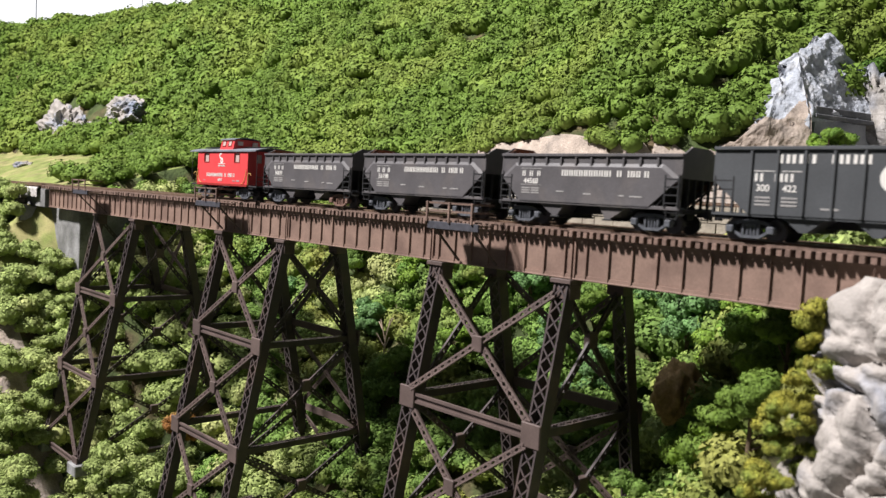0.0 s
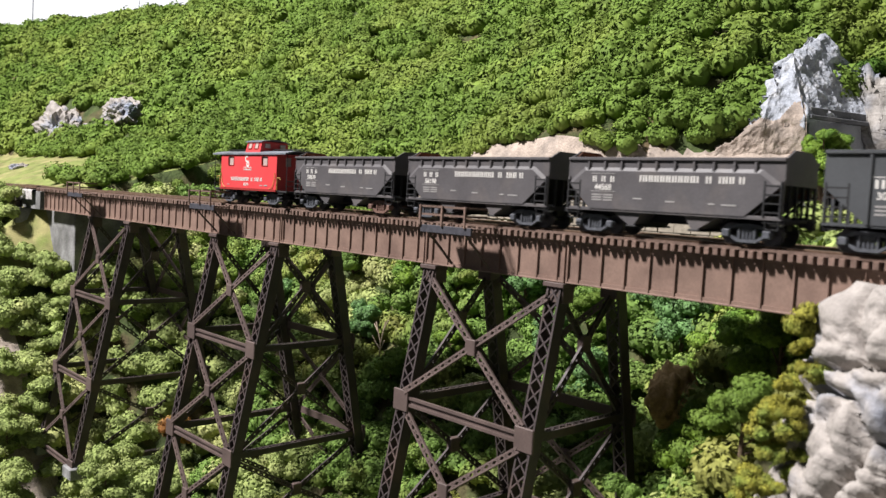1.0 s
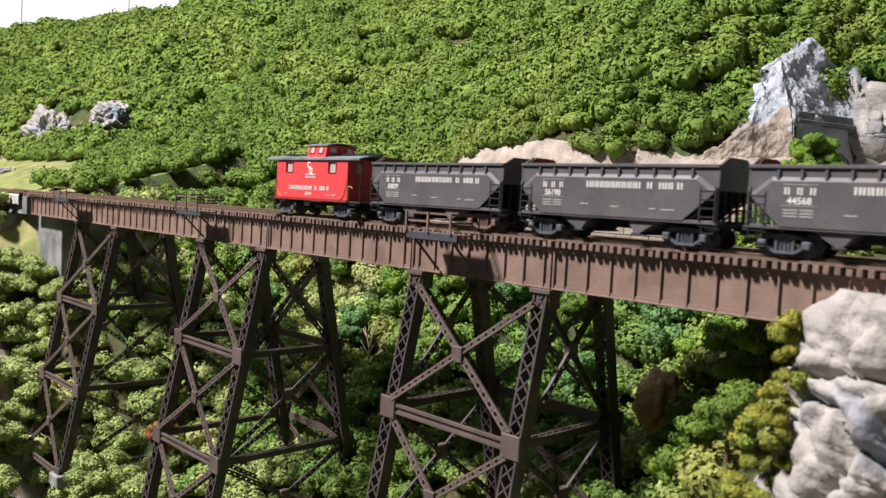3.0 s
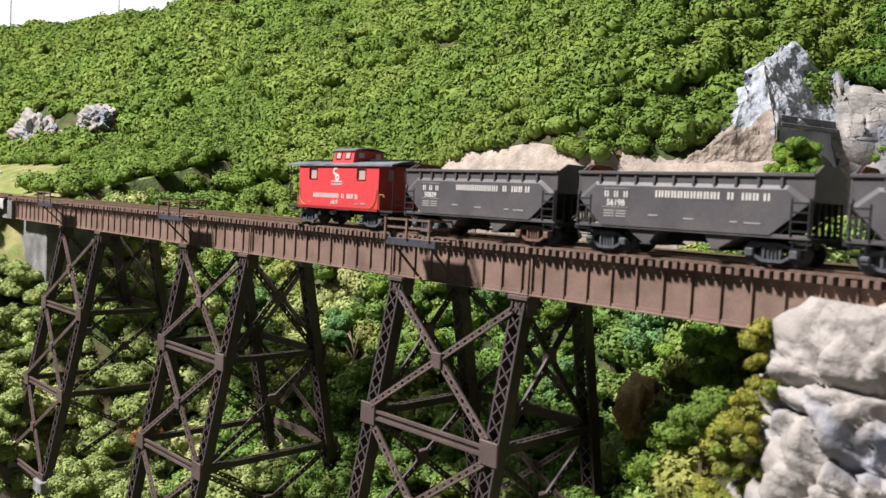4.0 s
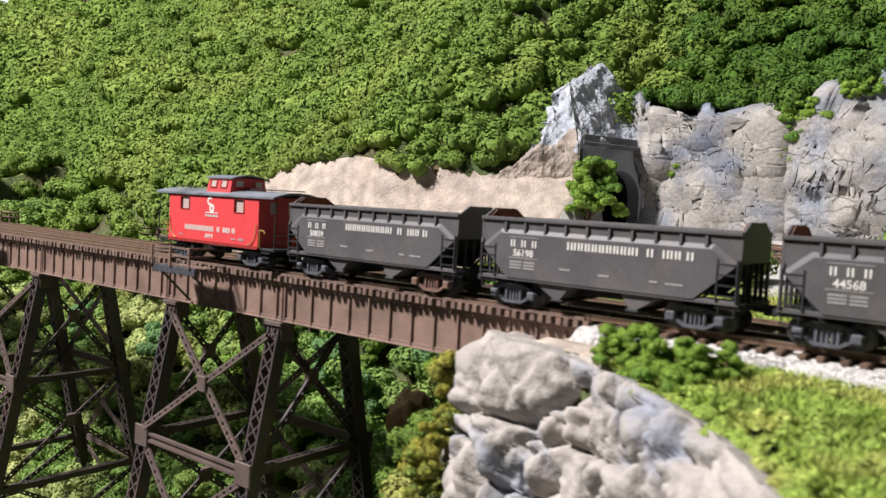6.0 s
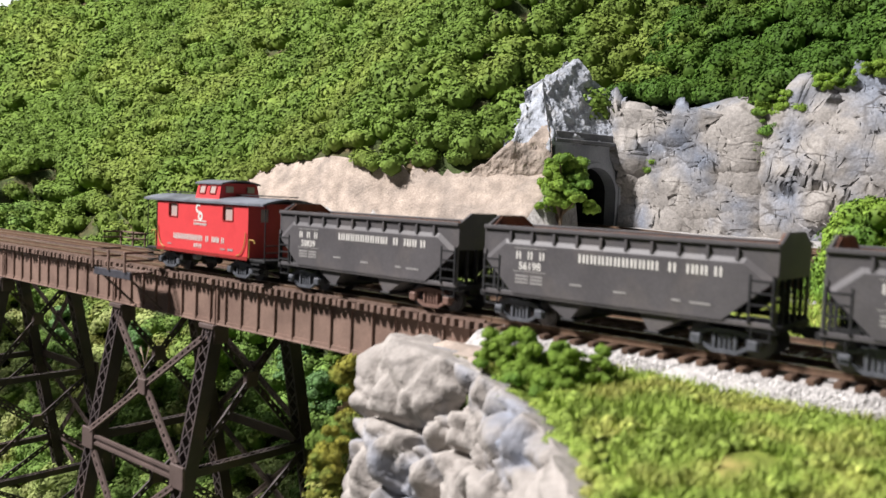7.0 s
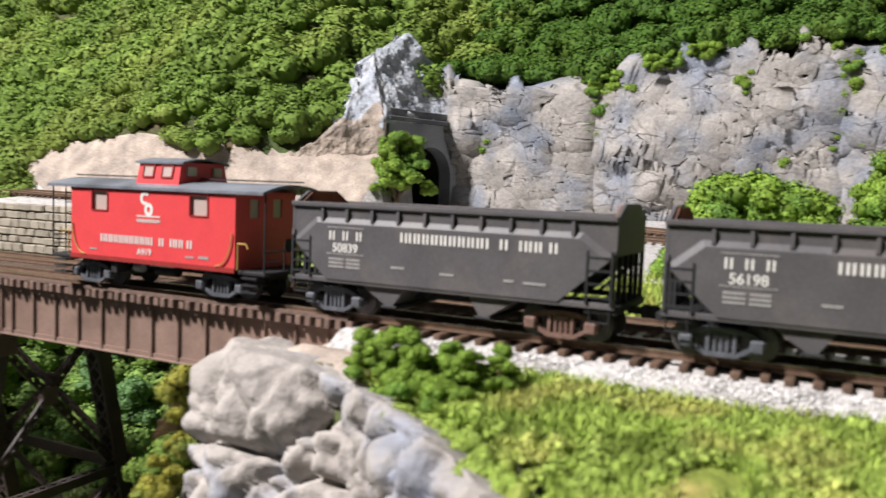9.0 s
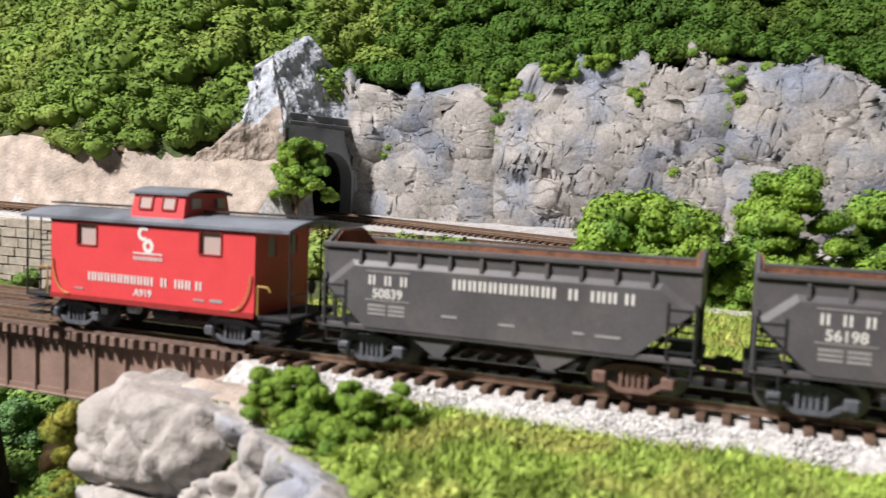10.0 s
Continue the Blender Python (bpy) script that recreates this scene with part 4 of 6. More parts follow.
def tower(x_left, x_right, levels, label):
    th = tagged(empty("trestle_tower", ((x_left + x_right) / 2, BC, levels[-1])), label, "trestle tower", group="viaduct towers")
    off = -Vector(th.location)

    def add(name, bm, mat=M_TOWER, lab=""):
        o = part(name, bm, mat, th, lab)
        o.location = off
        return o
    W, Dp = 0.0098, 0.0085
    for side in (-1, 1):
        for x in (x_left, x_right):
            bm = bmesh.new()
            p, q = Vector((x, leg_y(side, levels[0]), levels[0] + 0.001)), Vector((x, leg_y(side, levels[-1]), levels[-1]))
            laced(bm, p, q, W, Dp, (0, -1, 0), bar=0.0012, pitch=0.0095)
            add("leg", bm, M_TOWER_SHADED)
            bm = boxed(x - 0.0072, x + 0.0072, leg_y(side, levels[0]) - 0.0058, leg_y(side, levels[0]) + 0.0058, levels[0] + 0.0002, levels[0] + 0.0028, 0.0003)
            add("cap_plate", bm)
            bm = boxed(x - 0.0060, x + 0.0060, leg_y(side, levels[0]) - side * 0.001 - 0.0050, leg_y(side, levels[0]) - side * 0.001 + 0.0050, levels[0] - 0.0085, levels[0] + 0.0001, 0.0003)
            add("head_plate", bm)
            zb = levels[-1]
            bm = boxed(x - 0.011, x + 0.011, leg_y(side, zb) - 0.010, leg_y(side, zb) + 0.010, zb - 0.012, zb, 0.001)
            add("footing", bm, M_ABUT, "small concrete footing")
    for za, zb in zip(levels, levels[1:]):
        for side in (-1, 1):
            face = side * (Dp / 2 + 0.0003)
            # strut along the track, with a gusset on each leg
            y = leg_y(side, zb) + face
            bm = bmesh.new()
            beam(bm, (x_left, y, zb + 0.0022), (x_right, y, zb + 0.0022), 0.0022, 0.0017)
            beam(bm, (x_left, y, zb - 0.0022), (x_right, y, zb - 0.0022), 0.0022, 0.0017)
            beam(bm, (x_left, y - face * 0.12, zb), (x_right, y - face * 0.12, zb), 0.0010, 0.0044)
            add("strut", bm)
            for x in (x_left, x_right):
                bm = boxed(x - 0.0068, x + 0.0068, y + side * 0.0012 - 0.0009, y + side * 0.0012 + 0.0009, zb - 0.0068, zb + 0.0068, 0.0004)
                add("gusset", bm)
            # crossed diagonals with a plate where they meet
            ya, yb2 = leg_y(side, za) + face, leg_y(side, zb) + face
            top, bot = za - 0.006, zb + 0.006
            bm = bmesh.new()
            laced(bm, (x_left + 0.003, ya, top), (x_right - 0.003, yb2, bot), 0.0044, 0.0016, (0, -1, 0.20 * -side), bar=0.0010, pitch=0.007)
            add("diagonal", bm)
            bm = bmesh.new()
            laced(bm, (x_right - 0.003, ya + side * 0.0016, top), (x_left + 0.003, yb2 + side * 0.0016, bot), 0.0040, 0.0016, (0, -1, 0.20 * -side), bar=0.0010, pitch=0.006)
            add("diagonal", bm)
            xm, ym, zm = (x_left + x_right) / 2, (ya + yb2) / 2 + side * 0.002, (top + bot) / 2
            bm = boxed(xm - 0.0042, xm + 0.0042, ym - 0.001, ym + 0.001, zm - 0.0048, zm + 0.0048, 0.0004)
            add("centre_plate", bm)
        # cross struts and sway braces, with their shade in the darker steel colour
        for x in (x_left, x_right):
            ya, yb2 = leg_y(-1, zb) + 0.003, leg_y(1, zb) - 0.003
            bm = bmesh.new()
            laced(bm, (x, ya, zb), (x, yb2, zb), 0.0055, 0.0048, (0, 0, 1), bar=0.0010, pitch=0.006)
            add("cross_strut", bm, M_TOWER_SHADED)
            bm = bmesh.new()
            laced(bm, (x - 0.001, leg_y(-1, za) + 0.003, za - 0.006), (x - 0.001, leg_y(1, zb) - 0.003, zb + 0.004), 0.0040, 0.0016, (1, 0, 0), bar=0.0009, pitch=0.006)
            add("sway_brace", bm, M_TOWER_SHADED)
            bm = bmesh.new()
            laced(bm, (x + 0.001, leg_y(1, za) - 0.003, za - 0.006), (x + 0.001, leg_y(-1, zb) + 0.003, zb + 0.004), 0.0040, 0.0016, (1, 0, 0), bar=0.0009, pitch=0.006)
            add("sway_brace", bm, M_TOWER_SHADED)
            zc = za - 0.006 + (zb + 0.004 - za + 0.006) * ((leg_y(1, za) - leg_y(-1, za)) / ((leg_y(1, za) - leg_y(-1, za)) + (leg_y(1, zb) - leg_y(-1, zb))))
            bm = boxed(x - 0.0022, x + 0.0022, BC - 0.0042, BC + 0.0042, zc - 0.0048, zc + 0.0048, 0.0004)
            add("centre_plate", bm)


tower(-0.988, -0.888, LEVELS[:4], "brown steel trestle tower with laced legs near the far abutment")
tower(-0.7005, -0.6005, LEVELS[:5], "tall brown steel trestle tower with laced legs")
tower(-0.4165, -0.3140, LEVELS[:5], "tall brown steel trestle tower with laced legs")


# ---- viaduct: girders, deck and track ----
def girders():
    cuts = [-1.150, -0.994, -0.882, -0.7065, -0.5945, -0.4225, -0.3080, -0.118]
    x_st = [-0.183 + 0.01455 * k for k in range(-68, 6)]
    for a, b in zip(cuts, cuts[1:]):
        th = tagged(empty("girder_span", ((a + b) / 2, BC, GIRDER_BOT)), "brown plate-girder bridge span with vertical stiffeners", "bridge girder", group="viaduct spans")
        off = -Vector(th.location)
        for side in (-1, 1):
            y = BC + side * 0.0285
            bm = boxed(a + 0.0004, b - 0.0004, y - 0.0006, y + 0.0006, GIRDER_BOT + 0.0005, GIRDER_TOP - 0.0005)
            part("web_plate", bm, M_STEEL, th).location = off
            for z0, z1 in ((GIRDER_BOT, GIRDER_BOT + 0.0009), (GIRDER_TOP - 0.0009, GIRDER_TOP)):
                bm = boxed(a + 0.0004, b - 0.0004, y - 0.0020, y + 0.0020, z0, z1, 0.0002)
                part("flange", bm, M_STEEL, th).location = off
            for z0, z1 in ((GIRDER_BOT + 0.0009, GIRDER_BOT + 0.0027), (GIRDER_TOP - 0.0027, GIRDER_TOP - 0.0009)):
                bm = boxed(a + 0.0005, b - 0.0005, y + side * 0.0009 - 0.0004, y + side * 0.0009 + 0.0004, z0, z1)
                part("flange_angle", bm, M_STEEL, th).location = off
            for x in x_st + [a + 0.0012, b - 0.0012]:
                if a + 0.001 < x < b - 0.001:
                    bm = boxed(x - 0.0005, x + 0.0005, y + side * 0.0006, y + side * 0.0019, GIRDER_BOT + 0.001, GIRDER_TOP - 0.001)
                    part("stiffener", bm, M_STEEL, th).location = off
        bm = bmesh.new()
        n = max(2, round((b - a) / 0.03))
        for i in range(n):
            xa, xb = a + (b - a) * i / n, a + (b - a) * (i + 1) / n
            beam(bm, (xa, BC - 0.028, GIRDER_BOT + 0.002), (xb, BC + 0.028, GIRDER_BOT + 0.002), 0.0012, 0.0008)
            beam(bm, (xa, BC - 0.028, GIRDER_TOP - 0.004), (xa, BC + 0.028, GIRDER_TOP - 0.004), 0.0012, 0.0012)
        part("lateral_bracing", bm, M_STEEL, th).location = off


girders()

TIE_MESHES = []
for k in range(3):
    bm = boxed(-0.00125 - 0.0001 * k, 0.00125, -0.0346 + 0.0004 * k, 0.0346, -0.0035, 0, 0.0002)
    me = bpy.data.meshes.new("bridge_tie")
    bm.to_mesh(me)
    bm.free()
    me.materials.append(M_TIE)
    TIE_MESHES.append(me)
TIE_G_MESHES = []
for k in range(3):
    bm = boxed(-0.00125, 0.00125 + 0.0001 * k, -0.0150 - 0.0004 * k, 0.0150, -0.0020, 0, 0.0002)
    me = bpy.data.meshes.new("track_tie")
    bm.to_mesh(me)
    bm.free()
    me.materials.append(M_TIE_G)
    TIE_G_MESHES.append(me)


def rail(x0, x1, y, z, parent, curve=None):
    """A rail: rusty foot and web, polished head."""
    n = 2
    xs = np.linspace(x0, x1, n)
    bm, bt = bmesh.new(), bmesh.new()
    for a, b in zip(xs, xs[1:]):
        pa, pb = ((a, y, z), (b, y, z)) if curve is None else ((a, curve(a)[0] + y, curve(a)[1] + z), (b, curve(b)[0] + y, curve(b)[1] + z))
        for w, lo, hi in ((0.0020, -0.0024, -0.0020), (0.0005, -0.0020, -0.0008), (0.0010, -0.0008, -0.00012)):
            beam(bm, (pa[0], pa[1], pa[2] + (lo + hi) / 2), (pb[0], pb[1], pb[2] + (lo + hi) / 2), w, hi - lo)
        beam(bt, (pa[0], pa[1], pa[2] - 0.00006), (pb[0], pb[1], pb[2] - 0.00006), 0.0008, 0.00012)
    r = part("rail", bm, M_RAILSIDE, parent)
    part("rail_head", bt, M_RAILTOP, r, "polished rail head")
    return r


def tracks():
    th = tagged(empty("bridge_deck", (0, 0, 0)), "brown timber bridge deck with ties, guard timbers and rails", "bridge deck")
    r = random.Random(4)
    x, k = -1.165, 0
    while x < -0.112:
        o = new("tie", TIE_MESHES[k % 3])
        o.parent = th
        o.location = (x + r.uniform(-0.0002, 0.0002), BC + r.uniform(-0.0004, 0.0004), TIE_TOP)
        x, k = x + 0.0044, k + 1
    for side in (-1, 1):
        for yt in (YC, YF):
            rail(-1.18, -0.113, yt + side * 0.00825, RAIL, th)
            bm = bmesh.new()
            beam(bm, (-1.17, yt + side * 0.0054, TIE_TOP + 0.0006), (-0.12, yt + side * 0.0054, TIE_TOP + 0.0006), 0.0008, 0.0012)
            part("guard_rail", bm, M_RAILSIDE, th)
        bm = bmesh.new()
        beam(bm, (-1.168, BC + side * 0.0332, TIE_TOP + 0.0007), (-0.114, BC + side * 0.0332, TIE_TOP + 0.0007), 0.0014, 0.0014)
        part("guard_timber", bm, M_TIE, th)

    for name, lab, x0, x1, yt in (("near_track", "track with rusty rails and dark ties on pale ballast", -0.105, 0.62, YC), ("far_track", "second track behind the first on pale ballast", -0.105, 0.62, YF),
                                  ("west_near_track", "weathered track beyond the far abutment", -1.9, -1.172, YC), ("west_far_track", "second weathered track beyond the far abutment", -1.9, -1.172, YF)):
        g = tagged(empty(name, (0, 0, 0)), lab, "railway track")
        x = x0
        while x < x1:
            o = new("tie", TIE_G_MESHES[k % 3])
            o.parent = g
            o.location = (x + r.uniform(-0.0004, 0.0004), yt + r.uniform(-0.0006, 0.0006), TIE_TOP)
            o.rotation_euler = (0, 0, r.uniform(-0.03, 0.03))
            x, k = x + 0.0071, k + 1
        for side in (-1, 1):
            rail(x0 - 0.0075, x1 + 0.0075 if x1 < 0 else x1, yt + side * 0.00825, RAIL, g)

    # the ledge track under the hill
    led = tagged(empty("ledge_track", (0, 0, 0)), "weathered track on the ledge below the hill", "railway track")
    curve = lambda a: (float(ledge_y(a)), float(ledge_z(a)) + 0.0058)
    x = -0.74
    while x < 0.3:
        o = new("tie", TIE_G_MESHES[k % 3])
        o.parent = led
        yy, zz = curve(x)
        o.location = (x, yy, zz - 0.0026)
        o.rotation_euler = (0, 0, 0.13)
        x, k = x + 0.0071, k + 1
    for side in (-1, 1):
        rail(-0.74, 0.3, side * 0.0083, 0.0, led, curve)
    rising(led)
    tun = tagged(empty("tunnel_track", (0, 0, 0)), "track leading into the tunnel portal", "railway track")
    x = -0.22
    while x < 0.30:
        o = new("tie", TIE_G_MESHES[k % 3])
        o.parent = tun
        o.location = (x, 0, -0.0652)
        x, k = x + 0.0071, k + 1
    for side in (-1, 1):
        rail(-0.22, 0.30, side * 0.00825, -0.0625, tun)
    tun.matrix_basis = Matrix.Translation((-0.355, 0.910, 0)) @ Matrix.Rotation(radians(PORTAL_TURN), 4, "Z")
    rising(tun)


tracks()


def ballast_beds():
    for name, a, b, prof, lab in (("ballast_bed", -0.114, 0.66, None, "pale grey-white ballast shoulder under the near track"), ("ballast_bed_west", -1.95, -1.17, None, "pale ballast under the track beyond the viaduct")):
        xs = np.arange(a, b, 0.004)
        ys = np.array([-0.034, -0.030, -0.0265, -0.0225, -0.019, -0.0165, 0, 0.0165, 0.060, 0.066, 0.074])
        zs = np.array([-0.0150, -0.0112, -0.0084, -0.0054, -0.0032, -0.0022, -0.0012, -0.0010, -0.0035, -0.009, -0.014])
        if b < 0:
            ys, zs = np.maximum(ys, -0.0175), np.maximum(zs, -0.0150)
        X = np.repeat(xs[:, None], len(ys), 1)
        Y = YC + ys[None] + 0.0016 * vnoise(X * 90, ys[None] * 90, seed=3)
        Z = TIE_TOP + zs[None] + 0.0008 * vnoise(X * 260, Y * 260, seed=4) * (np.abs(ys)[None] > 0.0166)
        me = array_mesh(name, np.stack([X, Y, Z], -1).reshape(-1, 3), [grid_faces(len(xs), len(ys))])
        tagged(part(name, me, M_BALLAST, smooth=True), lab, "ballast", kind="structure")
    # loose stones of the shoulder
    r = np.random.default_rng(11)
    n = 14000
    x = r.uniform(-0.104, 0.36, n)
    o = -0.0163 - 0.0125 * r.uniform(0, 1, n) ** 1.1
    z = TIE_TOP + np.interp(-o, [0.0155, 0.0165, 0.019, 0.0225, 0.0265, 0.030, 0.034], [-0.0020, -0.0022, -0.0032, -0.0054, -0.0084, -0.0112, -0.015]) + 0.0002
    c = np.stack([x, YC + o, z], 1)
    octa = np.array([[1, 0, 0], [-1, 0, 0], [0, 1, 0], [0, -1, 0], [0, 0, 1], [0, 0, -1]], float)
    of = np.array([[0, 2, 4], [2, 1, 4], [1, 3, 4], [3, 0, 4], [2, 0, 5], [1, 2, 5], [3, 1, 5], [0, 3, 5]])
    s = r.uniform(0.0003, 0.00062, (n, 1, 1)) * r.uniform(0.7, 1.3, (n, 6, 3))
    V = c[:, None] + octa[None] * s
    F = (of[None] + (np.arange(n) * 6)[:, None, None]).reshape(-1, 3)
    tagged(part("ballast_stones", array_mesh("ballast_stones", V, [F]), M_GRAVEL), "loose pale ballast stones along the track", "ballast", kind="stuff")


ballast_beds()


def refuge(x, side, w=0.040):
    """A small platform with a railing, braced to the girder."""
    th = tagged(empty("refuge_platform", (x, BC + side * 0.038, TIE_TOP)), "small brown railed refuge platform on the side of the viaduct deck", "platform", group="refuge platforms")
    y0, y1 = 0.0, side * 0.017
    lo, hi = min(y0, y1), max(y0, y1)
    for i in range(4):
        a = lo + (hi - lo) * i / 4
        part("floor_plank", boxed(-w / 2, w / 2, a + 0.0003, a + (hi - lo) / 4 - 0.0003, -0.0022, -0.0008, 0.0002), M_TIE, th)
    part("edge_plate", boxed(-w / 2 + 0.001, w / 2 + 0.004, y1 - 0.0007, y1 + 0.0007, -0.0048, -0.0003, 0.0002), M_PLATE, th, "dark steel edge plate")
    for xx in (-w / 2 + 0.001, 0.0, w / 2 - 0.001):
        part("post", boxed(xx - 0.0008, xx + 0.0008, y1 - 0.0018, y1 - 0.0007, -0.0008, 0.0115, 0.0002), M_TIE, th)
    for z in (0.006, 0.0108):
        bm = bmesh.new()
        beam(bm, (-w / 2, y1 - 0.0004, z), (w / 2, y1 - 0.0004, z), 0.0008, 0.0012)
        part("handrail", bm, M_TIE, th)
        for xx in (-w / 2 + 0.001, w / 2 - 0.001):
            bm = bmesh.new()
            beam(bm, (xx, y0, z), (xx, y1, z), 0.0008, 0.0012)
            part("handrail", bm, M_TIE, th)
    for xx in (-w / 2 + 0.004, w / 2 - 0.004):
        bm = bmesh.new()
        beam(bm, (xx, y1 * 0.9, -0.003), (xx + 0.001, -side * 0.0072, -0.0245), 0.0012, 0.0012)
        part("brace", bm, M_TOWER, th)


for x, side in ((-0.976, -1), (-0.681, -1), (-0.381, -1), (-0.84, 1), (-0.548, 1)):
    refuge(x, side)


# ---- abutments and stone walls ----
def abutment():
    th = tagged(empty("abutment", (-1.19, YC, -0.16)), "stained grey concrete abutment at the viaduct's far end", "abutment")
    o = -Vector(th.location)
    part("breast_wall", boxed(-1.23, -1.075, 0.410, 0.490, -0.22, -0.0745, 0.001), M_ABUT, th).location = o
    part("back_wall", boxed(-1.23, -1.158, 0.395, 0.464, -0.0743, -0.0505, 0.0006), M_ABUT, th).location = o
    part("wing_wall", boxed(-1.26, -1.20, 0.378, 0.4095, -0.22, -0.0745, 0.001), M_ABUT, th).location = o
    th = tagged(empty("near_abutment", (-0.118, YC, -0.12)), "concrete abutment at the viaduct's near end behind the rock", "abutment")
    o = -Vector(th.location)
    part("breast_wall", boxed(-0.140, -0.10, 0.392, 0.468, -0.16, -0.0745, 0.001), M_ABUT, th).location = o
    part("back_wall", boxed(-0.1175, -0.10, 0.394, 0.464, -0.0743, -0.052, 0.0006), M_ABUT, th).location = o


abutment()


def stone_wall(name, x0, x1, face_y, z_top, z_bot, singles, label, seed):
    """A wall of rough stones before a core; the stretch 'singles' is laid in stones of their own."""
    r = random.Random(seed)
    th = tagged(part(name, boxed(x0, x1, face_y + 0.002, face_y + 0.018, z_bot, z_top - 0.001), M_MORTAR), label, "stone wall", kind="structure")
    meshes = []
    for k in range(5):
        bm = bmesh.new()
        bmesh.ops.create_cube(bm, size=1)
        bmesh.ops.bevel(bm, geom=bm.edges[:], offset=0.14, segments=1, affect="EDGES")
        for v in bm.verts:
            v.co += Vector((r.uniform(-1, 1), r.uniform(-1, 1), r.uniform(-1, 1))) * 0.06
        me = bpy.data.meshes.new("stone")
        bm.to_mesh(me)
        bm.free()
        me.materials.append(M_STONE)
        meshes.append(me)
    rest = bmesh.new()
    z = z_top
    while z > z_bot:
        h = r.uniform(0.0062, 0.0086)
        x = x0 + r.uniform(-0.01, 0)
        while x < x1:
            w = r.uniform(0.009, 0.021)
            c = Vector((x + w / 2, face_y + 0.003 + r.uniform(-0.0010, 0.0010), z - h / 2))
            sc = Vector((w - 0.0007, 0.008, h - 0.0007))
            if singles[0] < c.x < singles[1]:
                o = new("stone", meshes[r.randrange(5)])
                o.parent = th
                o.location, o.scale = c, sc
            else:
                box(rest, c.x - sc.x / 2, c.x + sc.x / 2, c.y - sc.y / 2, c.y + sc.y / 2, c.z - sc.z / 2, c.z + sc.z / 2)
            x += w
        z -= h
    if name == "retaining_wall":
        th.location.z += 0.0205
    o = part("stone_courses", rest, M_STONE, th)
    o["kind"] = "stuff"


stone_wall("retaining_wall", -0.735, -0.28, 0.640, -0.047, -0.128, (-0.735, -0.50), "weathered tan dry-stone retaining wall below the ledge track", 3)
stone_wall("approach_wall", -1.62, -1.235, 0.388, -0.051, -0.20, (-1.40, -1.235), "tan stone retaining wall of the far approach", 8)


# ---- rolling stock ----
def wheelset_mesh():
    bm = bmesh.new()
    for s in (-1, 1):
        cyl(bm, (0, s * 0.0083, 0), (0, 1, 0), 0.0048, 0.0016, 24)
        cyl(bm, (0, s * 0.0074, 0), (0, 1, 0), 0.0053, 0.0005, 24)
        cyl(bm, (0, s * 0.0093, 0), (0, 1, 0), 0.0018, 0.0012, 10)
        for k in range(4):
            a = k * math.pi / 2
            cyl(bm, (0.0031 * math.cos(a), s * 0.0092, 0.0031 * math.sin(a)), (0, 1, 0), 0.0005, 0.0004, 6)
    cyl(bm, (0, 0, 0), (0, 1, 0), 0.0009, 0.026, 8)
    me = bpy.data.meshes.new("wheelset")
    bm.to_mesh(me)
    bm.free()
    me.materials.append(M_WHEEL)
    return me


WHEELSET = wheelset_mesh()
WHEEL_R = 0.0048
WHEELS = []


def chord(points, below, above, y0, y1):
    """A bent bar in one piece along points of the x-z plane."""
    bm = bmesh.new()
    lo = [[bm.verts.new((x, y, z - below)) for x, z in points] for y in (y0, y1)]
    hi = [[bm.verts.new((x, y, z + above)) for x, z in points] for y in (y0, y1)]
    for i in range(len(points) - 1):
        for q in ((lo[0][i], lo[0][i + 1], hi[0][i + 1], hi[0][i]), (lo[1][i + 1], lo[1][i], hi[1][i], hi[1][i + 1]), (hi[0][i], hi[0][i + 1], hi[1][i + 1], hi[1][i]), (lo[0][i + 1], lo[0][i], lo[1][i], lo[1][i + 1])):
            bm.faces.new(q)
    for i in (0, -1):
        bm.faces.new((lo[0][i], hi[0][i], hi[1][i], lo[1][i]))
    bmesh.ops.recalc_face_normals(bm, faces=bm.faces[:])
    return bm


